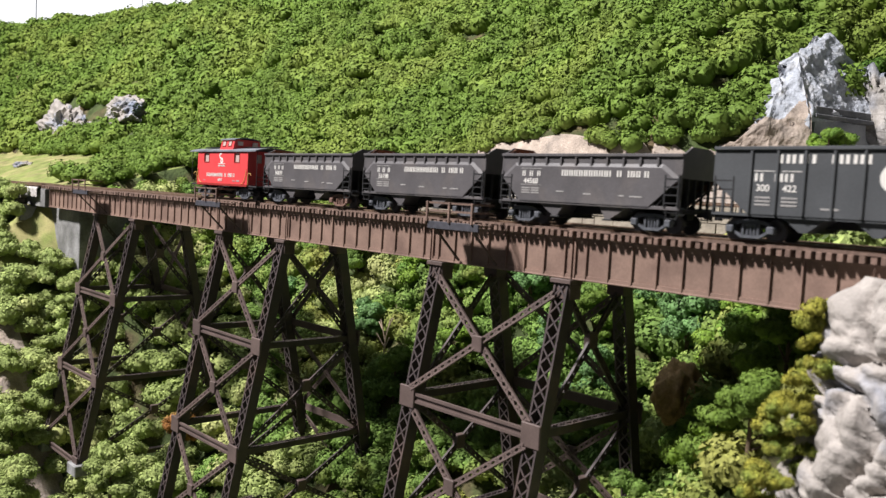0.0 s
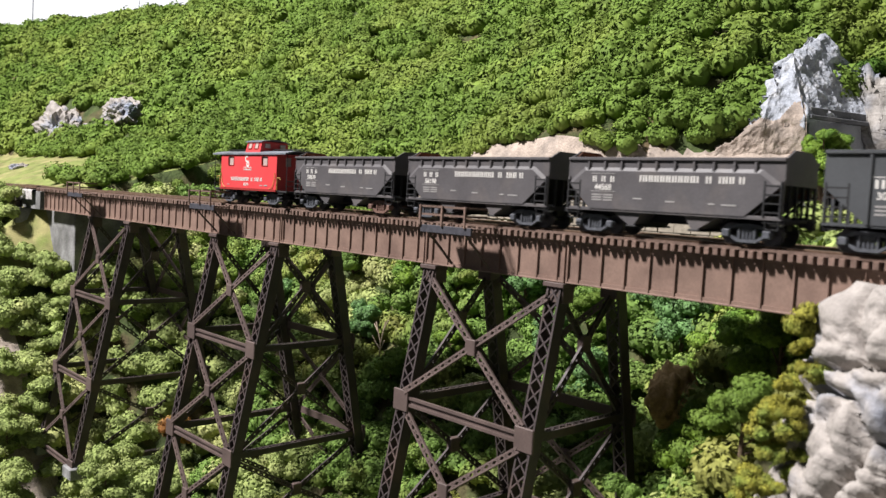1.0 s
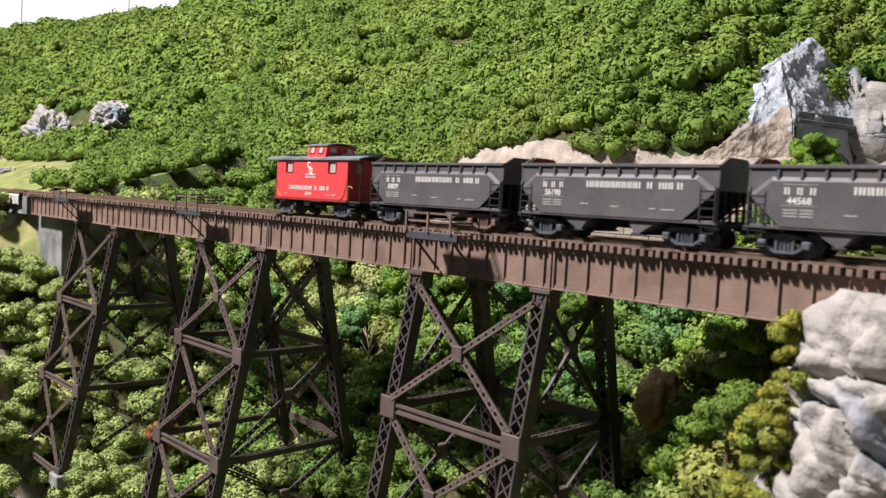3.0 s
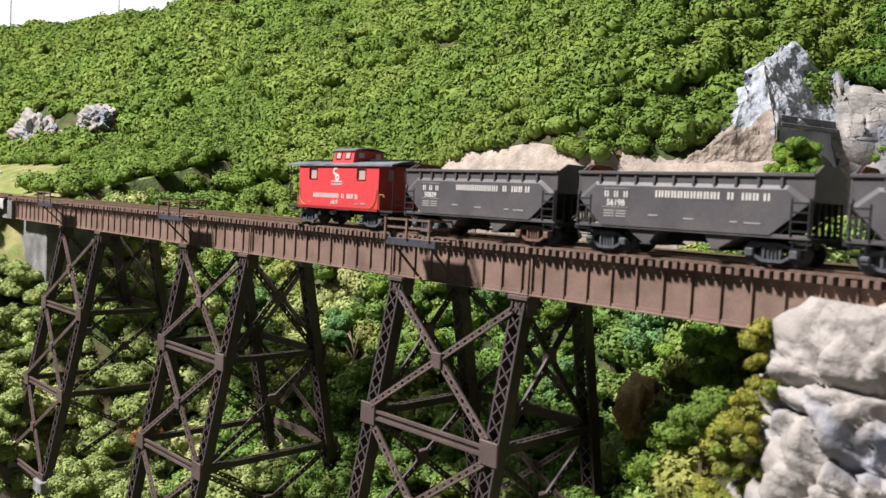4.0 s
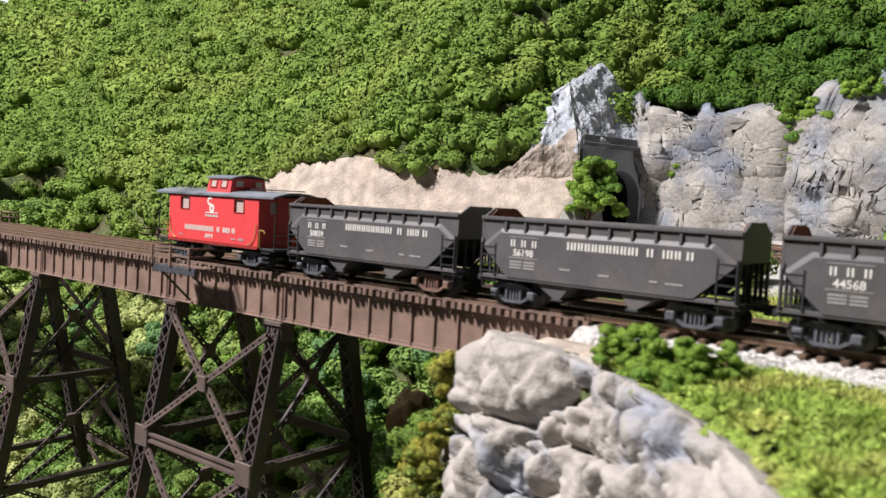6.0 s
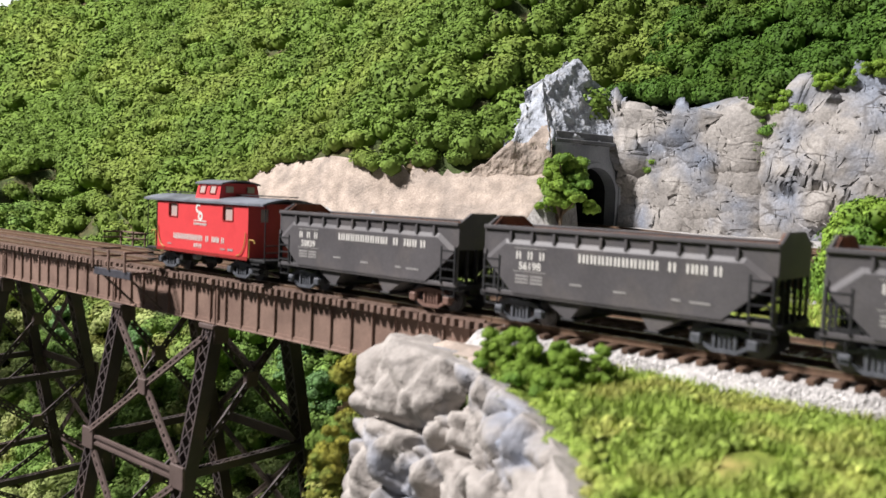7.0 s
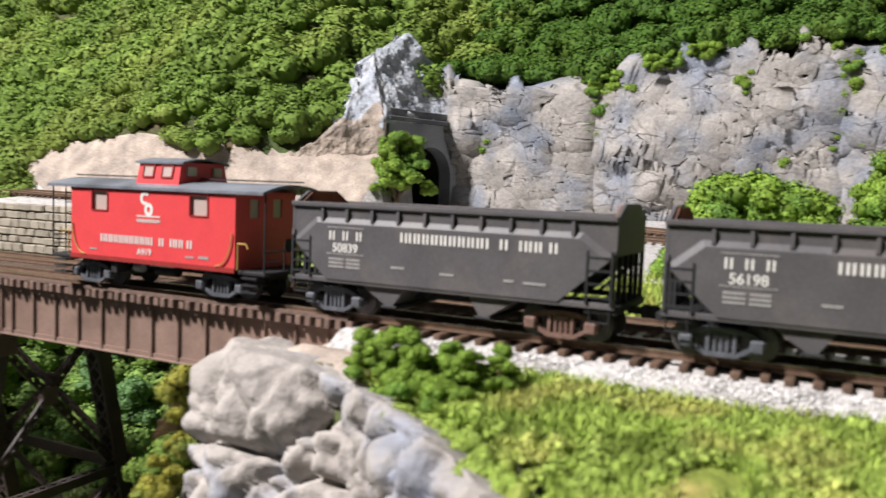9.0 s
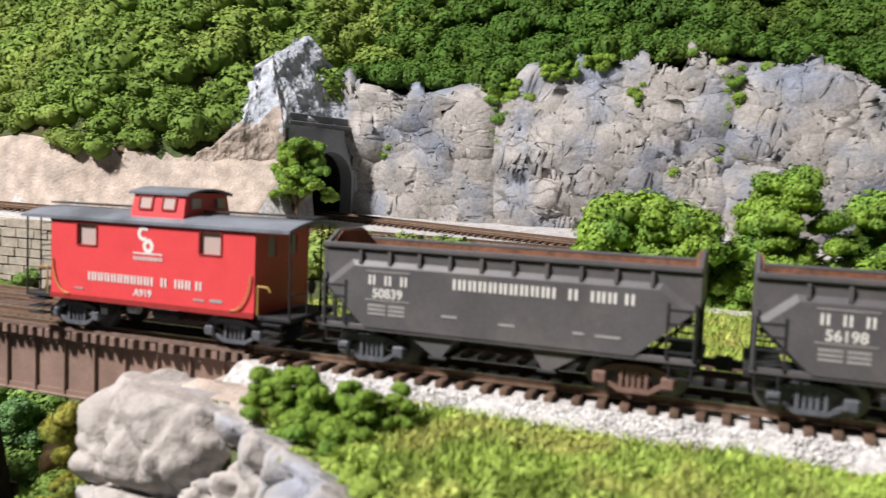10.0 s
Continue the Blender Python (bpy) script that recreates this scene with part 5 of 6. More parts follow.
def truck(car, x, mat, label):
    """A cast truck: arched top chord, sagging bottom chord, columns, springs, journal boxes."""
    t = part("truck", boxed(x - 0.0028, x + 0.0028, -0.012, 0.012, 0.0052, 0.0085, 0.0003), mat, car, label)
    for s in (-1, 1):
        y0, y1 = (0.0118, 0.0140) if s > 0 else (-0.0140, -0.0118)
        top = [(x + a, z) for a, z in ((-0.0118, 0.0060), (-0.0085, 0.0078), (-0.0050, 0.0088), (0.0, 0.0091), (0.0050, 0.0088), (0.0085, 0.0078), (0.0118, 0.0060))]
        part("top_chord", chord(top, 0.0013, 0.0003, y0, y1), mat, t)
        bot = [(x + a, z) for a, z in ((-0.0098, 0.0060), (-0.0072, 0.0038), (-0.0042, 0.0021), (0.0042, 0.0021), (0.0072, 0.0038), (0.0098, 0.0060))]
        part("bottom_chord", chord(bot, 0.0012, 0.0002, y0, y1), mat, t)
        for dx in (-0.0036, 0.0036):
            part("column", boxed(x + dx - 0.0006, x + dx + 0.0006, y0 + 0.0001, y1 - 0.0001, 0.0018, 0.0084, 0.0002), mat, t)
        for dx in (-0.0017, 0.0, 0.0017):
            bm = bmesh.new()
            cyl(bm, (x + dx, (y0 + y1) / 2, 0.0042), (0, 0, 1), 0.00068, 0.0036, 8)
            part("spring", bm, mat, t)
        part("bolster_end", boxed(x - 0.0027, x + 0.0027, y0 + 0.0003, y1 + 0.0002 if s > 0 else y1 - 0.0003, 0.0060, 0.0078, 0.0003), mat, t)
        for dx in (-0.0096, 0.0096):
            part("journal_box", boxed(x + dx - 0.0019, x + dx + 0.0019, s * 0.0136 - 0.0016, s * 0.0136 + 0.0016, 0.0030, 0.0066, 0.0005), mat, t)
    for dx in (-0.0096, 0.0096):
        w = new("wheelset", WHEELSET)
        w.parent = car
        WHEELS.append((w, x + dx))


def word_marks(bm, x0, x1, z0, z1, y, letters):
    """Painted bars of a word's size: a pair of strokes for each letter; 0 leaves a gap."""
    n = len(letters)
    w = (x1 - x0) / n
    for i, c in enumerate(letters):
        if not c:
            continue
        a, b = x0 + i * w + w * 0.10, x0 + (i + 1) * w - w * 0.10
        st = w * 0.26
        box(bm, a, a + st, y - 0.00007, y + 0.00007, z0, z1)
        if c > 1:
            box(bm, b - st, b, y - 0.00007, y + 0.00007, z0, z1)


def written(text, height, name, mat, parent, x, y, z, flip=False):
    """Real figures in the built-in font, upright on a side that faces -y."""
    cu = bpy.data.curves.new(name, "FONT")
    cu.body, cu.size, cu.align_x, cu.extrude = text, height * 1.38, "CENTER", 0.00006
    cu.offset = height * 0.022
    tmp = bpy.data.objects.new(name, cu)
    scene.collection.objects.link(tmp)
    me = bpy.data.meshes.new_from_object(tmp.evaluated_get(bpy.context.evaluated_depsgraph_get()))
    bpy.data.objects.remove(tmp)
    me.materials.clear()
    o = part(name, me, mat, parent)
    o.location = (x, y, z)
    o.rotation_euler = (radians(90), 0, 0)
    return o


NAME_MARKS = [2, 2, 2, 2, 2, 2, 2, 2, 2, 2, 0, 2, 0, 2, 2, 1, 2]


def ladder(car, x0, x1, y, z0, z1, rungs, mat, name="ladder"):
    for x in (x0, x1):
        bm = bmesh.new()
        beam(bm, (x, y, z0), (x, y, z1), 0.0007, 0.0007, (1, 0, 0))
        part(name + "_stile", bm, mat, car)
    for i in range(rungs):
        z = z0 + (z1 - z0) * (i + 0.5) / rungs
        bm = bmesh.new()
        beam(bm, (x0, y, z), (x1, y, z), 0.0005, 0.0006)
        part(name + "_rung", bm, mat, car)


def coupler(car, s, x, mat=None):
    bm = bmesh.new()
    beam(bm, (s * x, 0, 0.0098), (s * (x + 0.005), 0, 0.0098), 0.0022, 0.0022)
    box(bm, s * (x + 0.0055) - 0.0014, s * (x + 0.0055) + 0.0014, -0.002, 0.002, 0.0078, 0.0118, 0.0004)
    part("coupler", bm, M_UNDER, car)


def hopper(number, label, truck_mats, peak_marks=True):
    """An offset-side two-bay hopper. Its base point is on the rails at its middle."""
    car = tagged(empty("hopper_car"), label, "hopper car", group="train cars")
    L, W, top, sill = 0.0583, 0.0180, 0.0380, 0.0125
    for s in (-1, 1):
        # side sheet: lower panel stands out, upper band stands back, chamfered ends
        bm = bmesh.new()
        yo, yi = s * W, s * (W - 0.0012)
        lower = [(-0.0560, 0.0245), (-0.0430, sill), (0.0410, sill), (0.0560, 0.0255), (0.0470, 0.0318), (-0.0470, 0.0318)]
        prism(bm, lower, min(yo, yi), max(yo, yi))
        yo2, yi2 = s * (W - 0.0011), s * (W - 0.0022)
        band = [(-L + 0.0008, 0.0270), (-0.0560, 0.0245), (-0.0470, 0.0318), (0.0470, 0.0318), (0.0560, 0.0255), (L - 0.0008, 0.0275), (L - 0.0008, top), (-L + 0.0008, top)]
        prism(bm, [(x, z) for x, z in band], min(yo2, yi2), max(yo2, yi2))
        # slanting facets between the two
        pts = [(-0.0560, 0.0245), (-0.0470, 0.0318), (0.0470, 0.0318), (0.0560, 0.0255)]
        off = [(-0.0572, 0.0262), (-0.0480, 0.0336), (0.0480, 0.0336), (0.0572, 0.0272)]
        for i in range(3):
            f = [bm.verts.new((pts[i][0], yo, pts[i][1])), bm.verts.new((pts[i + 1][0], yo, pts[i + 1][1])), bm.verts.new((off[i + 1][0], yo2 + s * 0.0001, off[i + 1][1])), bm.verts.new((off[i][0], yo2 + s * 0.0001, off[i][1]))]
            bm.faces.new(f if s < 0 else f[::-1])
        part("side_sheet", bm, M_BLACK, car)
        for i in range(10):
            x = -0.0450 + i * 0.0100
            bm = bmesh.new()
            prism_x(bm, [(yo2 - s * 0.0002, 0.0322), (yo + s * 0.0001, 0.0326), (yo + s * 0.0001, top - 0.0012), (yo2 - s * 0.0002, top - 0.0012)], x - 0.0005, x + 0.0005)
            part("rib", bm, M_BLACK, car)
        bm = bmesh.new()
        box(bm, -L, L, s * (W - 0.0011) - 0.0011, s * (W - 0.0011) + 0.0011, top - 0.0008, top + 0.0008, 0.0002)
        part("top_rail", bm, M_BLACK, car)
        bm = bmesh.new()
        box(bm, -L, L, s * (W - 0.0012) - 0.0008, s * (W - 0.0012) + 0.0008, sill - 0.0012, sill + 0.0006, 0.0002)
        part("side_sill", bm, M_BLACK, car)
        # inner rust-coloured skin
        part("inner_side", boxed(-L + 0.002, L - 0.002, s * (W - 0.0026) - 0.0003, s * (W - 0.0026) + 0.0003, 0.022, top - 0.0002), M_RUST, car, "rusty inner side")
        for e in (-1, 1):
            x = e * (L - 0.0008)
            bm = bmesh.new()
            beam(bm, (x, s * (W - 0.001), sill), (x, s * (W - 0.001), 0.029), 0.0012, 0.0012, (1, 0, 0))
            part("corner_post", bm, M_BLACK, car)
            ladder(car, e * (L - 0.0011) if e > 0 else -L + 0.0011, e * (L - 0.0085), s * (W - 0.0001), 0.0128, 0.027 if e < 0 else 0.0285, 4, M_UNDER)
            bm = bmesh.new()
            xa, xb = e * (L - 0.0015), e * (L - 0.0075)
            rod(bm, [(xa, s * (W - 0.001), 0.0118), (xa, s * (W - 0.0008), 0.0072), (xb, s * (W - 0.0008), 0.0072), (xb, s * (W - 0.001), 0.0118)], 0.0003, 5)
            part("stirrup_step", bm, M_UNDER, car)
            bm = bmesh.new()
            beam(bm, (e * 0.0560, s * (W - 0.0016), 0.0240), (e * 0.0430, s * (W - 0.0016), 0.0120), 0.0008, 0.0010)
            part("corner_brace", bm, M_UNDER, car)
        # painted marks
        y = s * (W + 0.00012)
        if s < 0:
            bm = bmesh.new()
            word_marks(bm, -0.0140, 0.0408, 0.0268, 0.0300, y, NAME_MARKS)
            tagged(part("lettering", bm, M_WHITE, car, "row of plain white marks"), kind="stuff")
            bm = bmesh.new()
            word_marks(bm, -0.0420, -0.0285, 0.0262, 0.0292, y, [2, 0, 2, 0, 2])
            part("initial_marks", bm, M_WHITE, car)
            bm = bmesh.new()
            for z in (0.0303, 0.0213):
                box(bm, -0.0428, -0.0278, y - 0.00006, y + 0.00006, z, z + 0.0003)
            for i in range(3):
                z = 0.0200 - i * 0.0013
                box(bm, -0.0418, -0.0358, y - 0.00006, y + 0.00006, z - 0.0007, z)
                box(bm, -0.0348, -0.0292, y - 0.00006, y + 0.00006, z - 0.0007, z)
            tagged(part("data_panel", bm, M_FADED, car), kind="stuff")
            bm = bmesh.new()
            for a, b, z in ((0.0012, 0.0062, 0.0172), (0.0235, 0.0268, 0.0170), (0.0300, 0.0372, 0.0168), (-0.0170, -0.0120, 0.0180)):
                box(bm, a, b, y - 0.00006, y + 0.00006, z, z + 0.0007)
            part("small_marks", bm, M_FADED, car)
            written(number, 0.0030, "number", M_WHITE, car, -0.0353, y, 0.0222)
    # ends: peaked end sheet above, slope sheet below, posts and platform
    for e in (-1, 1):
        bm = bmesh.new()
        prism_x(bm, [(-W + 0.001, 0.027), (W - 0.001, 0.027), (W - 0.001, top), (0.0085, 0.0425), (-0.0085, 0.0425), (-W + 0.001, top)], e * (L - 0.0006) - 0.0005, e * (L - 0.0006) + 0.0005)
        part("end_sheet", bm, M_BLACK, car)
        bm = bmesh.new()
        prism_x(bm, [(-W + 0.0028, 0.030), (W - 0.0028, 0.030), (W - 0.0028, top - 0.0004), (0.0082, 0.0420), (-0.0082, 0.0420), (-W + 0.0028, top - 0.0004)], e * (L - 0.0017) - 0.0004, e * (L - 0.0017) + 0.0004)
        part("inner_end", bm, M_RUST, car, "rusty inner end sheet")
        bm = bmesh.new()
        poly = [(e * (L - 0.001), 0.0285), (e * 0.030, 0.0095), (e * 0.030, 0.0105), (e * (L - 0.001), 0.0297)]
        prism(bm, poly if e > 0 else poly[::-1], -W + 0.0024, W - 0.0024)
        part("slope_sheet", bm, M_UNDER, car)
        for y in (-0.010, -0.0035, 0.0035, 0.010):
            part("end_post", boxed(e * (L - 0.0008) - 0.0006, e * (L - 0.0008) + 0.0006, y - 0.0006, y + 0.0006, 0.0122, 0.0270), M_UNDER, car)
        part("end_sill", boxed(e * (L - 0.004) - 0.0055, e * (L - 0.004) + 0.0048, -W + 0.0012, W - 0.0012, 0.0098, 0.0122, 0.0003), M_UNDER, car)
        coupler(car, e, L)
    part("load_floor", boxed(-0.050, 0.050, -W + 0.003, W - 0.003, 0.0270, 0.0285), M_RUST, car, "rusty hopper bottom")
    part("centre_sill", boxed(-L + 0.004, L - 0.004, -0.0032, 0.0032, 0.0070, 0.0118), M_UNDER, car)
    # discharge bays
    for x0, x1, tip in ((-0.0310, -0.0120, -0.0185), (0.0100, 0.0290, 0.0160)):
        bm = bmesh.new()
        prism(bm, [(x0, 0.0122), (tip - 0.0012, 0.0050), (tip + 0.0012, 0.0050), (x1, 0.0122)], -0.0160, 0.0160)
        part("discharge_bay", bm, M_BLACK, car)
        bm = bmesh.new()
        box(bm, tip - 0.003, tip + 0.003, -0.0165, 0.0165, 0.0042, 0.0052, 0.0003)
        part("bay_door", bm, M_UNDER, car)
    bm = bmesh.new()
    cyl(bm, (L - 0.006, -0.009, 0.0110), (1, 0, 0), 0.0022, 0.006, 12)
    part("brake_cylinder", bm, M_SILVER, car)
    truck(car, -0.0420, truck_mats[0], "grey truck with cast side frames")
    truck(car, 0.0410, truck_mats[1], "truck with cast side frames")
    return car


def ribbed_hopper():
    """A larger rib-sided hopper; its base point is on the rails at its middle."""
    car = tagged(empty("ribbed_hopper_car"), "dark grey ribbed-side hopper car with white lettering marks", "hopper car", group="train cars")
    L, W, top, sill = 0.072, 0.0182, 0.0415, 0.0118
    for s in (-1, 1):
        bm = bmesh.new()
        yo, yi = s * W, s * (W - 0.0012)
        prism(bm, [(-L, top), (-L, 0.0265), (-0.0545, sill), (0.0545, sill), (L, 0.0265), (L, top)][::-1], min(yo, yi), max(yo, yi))
        part("side_sheet", bm, M_HOPPER4, car)
        for i in range(10):
            x = -0.0540 + i * 0.0120
            part("rib", boxed(x - 0.0006, x + 0.0006, s * W - 0.0009, s * W + 0.0009, sill, top, 0.0002), M_HOPPER4, car)
        part("top_rail", boxed(-L, L, s * W - 0.0012, s * W + 0.0012, top - 0.0012, top + 0.0004, 0.0002), M_HOPPER4, car)
        part("inner_side", boxed(-L + 0.002, L - 0.002, s * (W - 0.0022) - 0.0003, s * (W - 0.0022) + 0.0003, 0.022, top - 0.0014), M_RUST, car, "rusty inner side")
        part("side_sill", boxed(-L, L, s * (W - 0.0012) - 0.0008, s * (W - 0.0012) + 0.0008, sill - 0.001, sill + 0.0004), M_HOPPER4, car)
        for e in (-1, 1):
            ladder(car, e * (L - 0.001), e * (L - 0.010), s * (W - 0.0002), 0.0125, 0.0285, 4, M_UNDER)
            bm = bmesh.new()
            beam(bm, (e * (L - 0.0008), s * (W - 0.001), sill), (e * (L - 0.0008), s * (W - 0.001), 0.0265), 0.0012, 0.0012, (1, 0, 0))
            part("corner_post", bm, M_HOPPER4, car)
        if s < 0:
            y = s * (W + 0.00012)
            bm = bmesh.new()
            word_marks(bm, -0.0420, 0.030, 0.0345, 0.0383, y, [2, 2, 2, 0, 2, 2, 2, 0, 2, 2, 2, 0, 2])
            tagged(part("lettering", bm, M_WHITE, car, "row of plain white marks"), kind="stuff")
            bm = bmesh.new()
            word_marks(bm, -0.0525, -0.0345, 0.0265, 0.0300, y, [2, 0, 2, 2])
            box(bm, -0.0527, -0.0430, y - 0.00006, y + 0.00006, 0.0309, 0.0312)
            box(bm, -0.0400, -0.0312, y - 0.00006, y + 0.00006, 0.0309, 0.0312)
            part("initial_marks", bm, M_WHITE, car)
            written("300", 0.0030, "number", M_WHITE, car, -0.0482, y, 0.0222)
            written("422", 0.0030, "number", M_WHITE, car, -0.0362, y, 0.0222)
            bm = bmesh.new()
            cyl(bm, (0.006, y, 0.029), (0, 1, 0), 0.0062, 0.00012, 24)
            part("emblem_disc", bm, M_WHITE, car, "plain round white emblem")
            bm = bmesh.new()
            for i in range(3):
                box(bm, -0.0515, -0.0445, y - 0.00006, y + 0.00006, 0.0190 - 0.0016 * i, 0.0198 - 0.0016 * i)
                box(bm, -0.0395, -0.0325, y - 0.00006, y + 0.00006, 0.0190 - 0.0016 * i, 0.0198 - 0.0016 * i)
            box(bm, -0.0225, -0.0150, y - 0.00006, y + 0.00006, 0.0150, 0.0158)
            tagged(part("data_panel", bm, M_FADED, car), kind="stuff")
    for e in (-1, 1):
        bm = bmesh.new()
        prism_x(bm, [(-W + 0.001, 0.026), (W - 0.001, 0.026), (W - 0.001, top), (-W + 0.001, top)], e * (L - 0.0006) - 0.0005, e * (L - 0.0006) + 0.0005)
        part("end_sheet", bm, M_HOPPER4, car)
        bm = bmesh.new()
        poly = [(e * (L - 0.001), 0.0275), (e * 0.036, 0.0085), (e * 0.036, 0.0095), (e * (L - 0.001), 0.0287)]
        prism(bm, poly if e > 0 else poly[::-1], -W + 0.0024, W - 0.0024)
        part("slope_sheet", bm, M_HOPPER4, car)
        for y in (-0.009, 0.0, 0.009):
            part("end_post", boxed(e * (L - 0.0008) - 0.0006, e * (L - 0.0008) + 0.0006, y - 0.0006, y + 0.0006, 0.0118, 0.0262), M_HOPPER4, car)
        part("end_sill", boxed(e * (L - 0.005) - 0.005, e * (L - 0.005) + 0.005, -W + 0.0012, W - 0.0012, 0.0094, 0.0117, 0.0003), M_UNDER, car)
        coupler(car, e, L)
    part("load_floor", boxed(-0.062, 0.062, -W + 0.003, W - 0.003, 0.0290, 0.0302), M_RUST, car, "rusty hopper bottom")
    part("centre_sill", boxed(-L + 0.004, L - 0.004, -0.0032, 0.0032, 0.0070, 0.0118), M_UNDER, car)
    for x in (-0.030, 0.0, 0.030):
        bm = bmesh.new()
        prism(bm, [(x - 0.010, 0.0116), (x - 0.0015, 0.0048), (x + 0.0015, 0.0048), (x + 0.010, 0.0116)], -0.0162, 0.0162)
        part("discharge_bay", bm, M_HOPPER4, car)
    truck(car, -0.0545, M_TRUCK, "grey truck with cast side frames")
    truck(car, 0.0545, M_TRUCK, "grey truck with cast side frames")
    return car


def caboose():
    car = tagged(empty("caboose"), "bright red caboose with a cupola and grey roof", "caboose", group="train cars")
    L, W, z0, z1 = 0.0437, 0.0178, 0.0118, 0.0410
    wz0, wz1 = 0.0312, 0.0392
    wins = ((-0.0315, -0.0225), (0.0215, 0.0305))
    for s in (-1, 1):
        yo, yi = s * W, s * (W - 0.0012)
        a, b = min(yo, yi), max(yo, yi)
        # side: panels round the two windows
        bm = bmesh.new()
        xs = [-L, wins[0][0], wins[0][1], wins[1][0], wins[1][1], L]
        for i in range(5):
            if i in (1, 3):
                box(bm, xs[i], xs[i + 1], a, b, z0, wz0)
                box(bm, xs[i], xs[i + 1], a, b, wz1, z1)
            else:
                box(bm, xs[i], xs[i + 1], a, b, z0, z1)
        bmesh.ops.remove_doubles(bm, verts=bm.verts[:], dist=1e-6)
        part("side_wall", bm, M_RED, car)
        part("letter_board", boxed(-L - 0.0001, L + 0.0001, s * W - 0.0003, s * W + 0.0003, z1 - 0.0015, z1 - 0.0001), M_REDTRIM, car)
        part("side_sill", boxed(-L - 0.0001, L + 0.0001, s * W - 0.0004, s * W + 0.0004, z0 - 0.0008, z0 + 0.0010), M_REDTRIM, car)
        for xa, xb in wins:
            w = part("window", boxed(xa, xb, s * (W - 0.0010) - 0.0001, s * (W - 0.0010) + 0.0001, wz0, wz1), M_GLASS, car, "beige-curtained window pane")
            bm = bmesh.new()
            y = s * (W + 0.0001)
            for p, q in (((xa, wz0), (xb, wz0)), ((xa, wz1), (xb, wz1)), ((xa, wz0), (xa, wz1)), ((xb, wz0), (xb, wz1))):
                beam(bm, (p[0], y, p[1]), (q[0], y, q[1]), 0.0005, 0.0005, (0, 1, 0))
            part("window_frame", bm, M_REDTRIM, w)
        # curved yellow grab irons at the lower corners
        for e in (-1, 1):
            bm = bmesh.new()
            pts = [(e * (L - 0.0012 - 0.0075 * (1 - math.cos(t))), s * (W + 0.0006), 0.0130 + 0.0125 * (1 - math.sin(t))) for t in np.linspace(0, math.pi / 2, 7)]
            rod(bm, pts, 0.00028, 5)
            part("grab_iron", bm, M_BRASS, car)
    y = -(W + 0.00014)
    bm = bmesh.new()
    word_marks(bm, -0.0265, 0.0230, 0.0186, 0.0217, y, NAME_MARKS)
    tagged(part("lettering", bm, M_WHITE, car, "row of plain white marks"), kind="stuff")
    written("A919", 0.0026, "number", M_WHITE, car, -0.0020, y, 0.0146)
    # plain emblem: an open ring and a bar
    bm = bmesh.new()
    for k in range(14):
        t0, t1 = 0.7 + k * 0.33, 0.7 + (k + 1) * 0.33
        ci, co = 0.0013, 0.0026
        vs = [bm.verts.new((-0.0018 + r * math.cos(t), y, 0.0368 + r * math.sin(t))) for r, t in ((ci, t0), (co, t0), (co, t1), (ci, t1))]
        bm.faces.new(vs)
    for k in range(18):
        t0, t1 = k * math.pi / 9, (k + 1) * math.pi / 9
        vs = [bm.verts.new((0.0002 + r * math.cos(t), y, 0.0325 + 1.15 * r * math.sin(t))) for r, t in ((0.0009, t0), (0.0023, t0), (0.0023, t1), (0.0009, t1))]
        bm.faces.new(vs)
    box(bm, -0.0062, 0.0062, y - 0.00005, y + 0.00005, 0.0296, 0.0301)
    word_marks(bm, -0.0062, 0.0064, 0.0274, 0.0287, y, [2] * 8)
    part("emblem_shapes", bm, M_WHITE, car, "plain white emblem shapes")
    bm = bmesh.new()
    box(bm, -0.0325, -0.0285, y - 0.00005, y + 0.00005, 0.0150, 0.0156)
    box(bm, 0.0195, 0.0240, y - 0.00005, y + 0.00005, 0.0150, 0.0157)
    box(bm, 0.0262, 0.0312, y - 0.00005, y + 0.00005, 0.0150, 0.0161)
    part("small_marks", bm, M_FADED, car)
    for e in (-1, 1):
        bm = bmesh.new()
        x = e * (L - 0.0007)
        for ya, yb in ((-W + 0.0012, -0.0095), (-0.0042, 0.0042), (0.0095, W - 0.0012)):
            box(bm, x - 0.0006, x + 0.0006, ya, yb, z0, z1)
        for ya, yb in ((-0.0095, -0.0042), (0.0042, 0.0095)):
            box(bm, x - 0.0006, x + 0.0006, ya, yb, z0, wz0)
            box(bm, x - 0.0006, x + 0.0006, ya, yb, wz1 - 0.001, z1)
            w = part("end_window", boxed(x - 0.0001, x + 0.0001, ya, yb, wz0, wz1 - 0.001), M_GLASS, car)
        bmesh.ops.remove_doubles(bm, verts=bm.verts[:], dist=1e-6)
        part("end_wall", bm, M_RED, car)
        part("end_platform", boxed(e * 0.0505 - 0.0067, e * 0.0505 + 0.0067, -W + 0.001, W - 0.001, 0.0104, 0.0120, 0.0003), M_UNDER, car)
        for s in (-1, 1):
            for k in range(3):
                part("step", boxed(e * 0.0505 - 0.0035, e * 0.0505 + 0.0035, s * (W - 0.0020) - 0.0022, s * (W - 0.0020) + 0.0022, 0.0092 - 0.0026 * k, 0.0098 - 0.0026 * k), M_UNDER, car)
            bm = bmesh.new()
            rod(bm, [(e * 0.0565, s * 0.0165, 0.012), (e * 0.0565, s * 0.0165, 0.0415)], 0.00035, 6)
            part("roof_post", bm, M_UNDER, car)
            bm = bmesh.new()
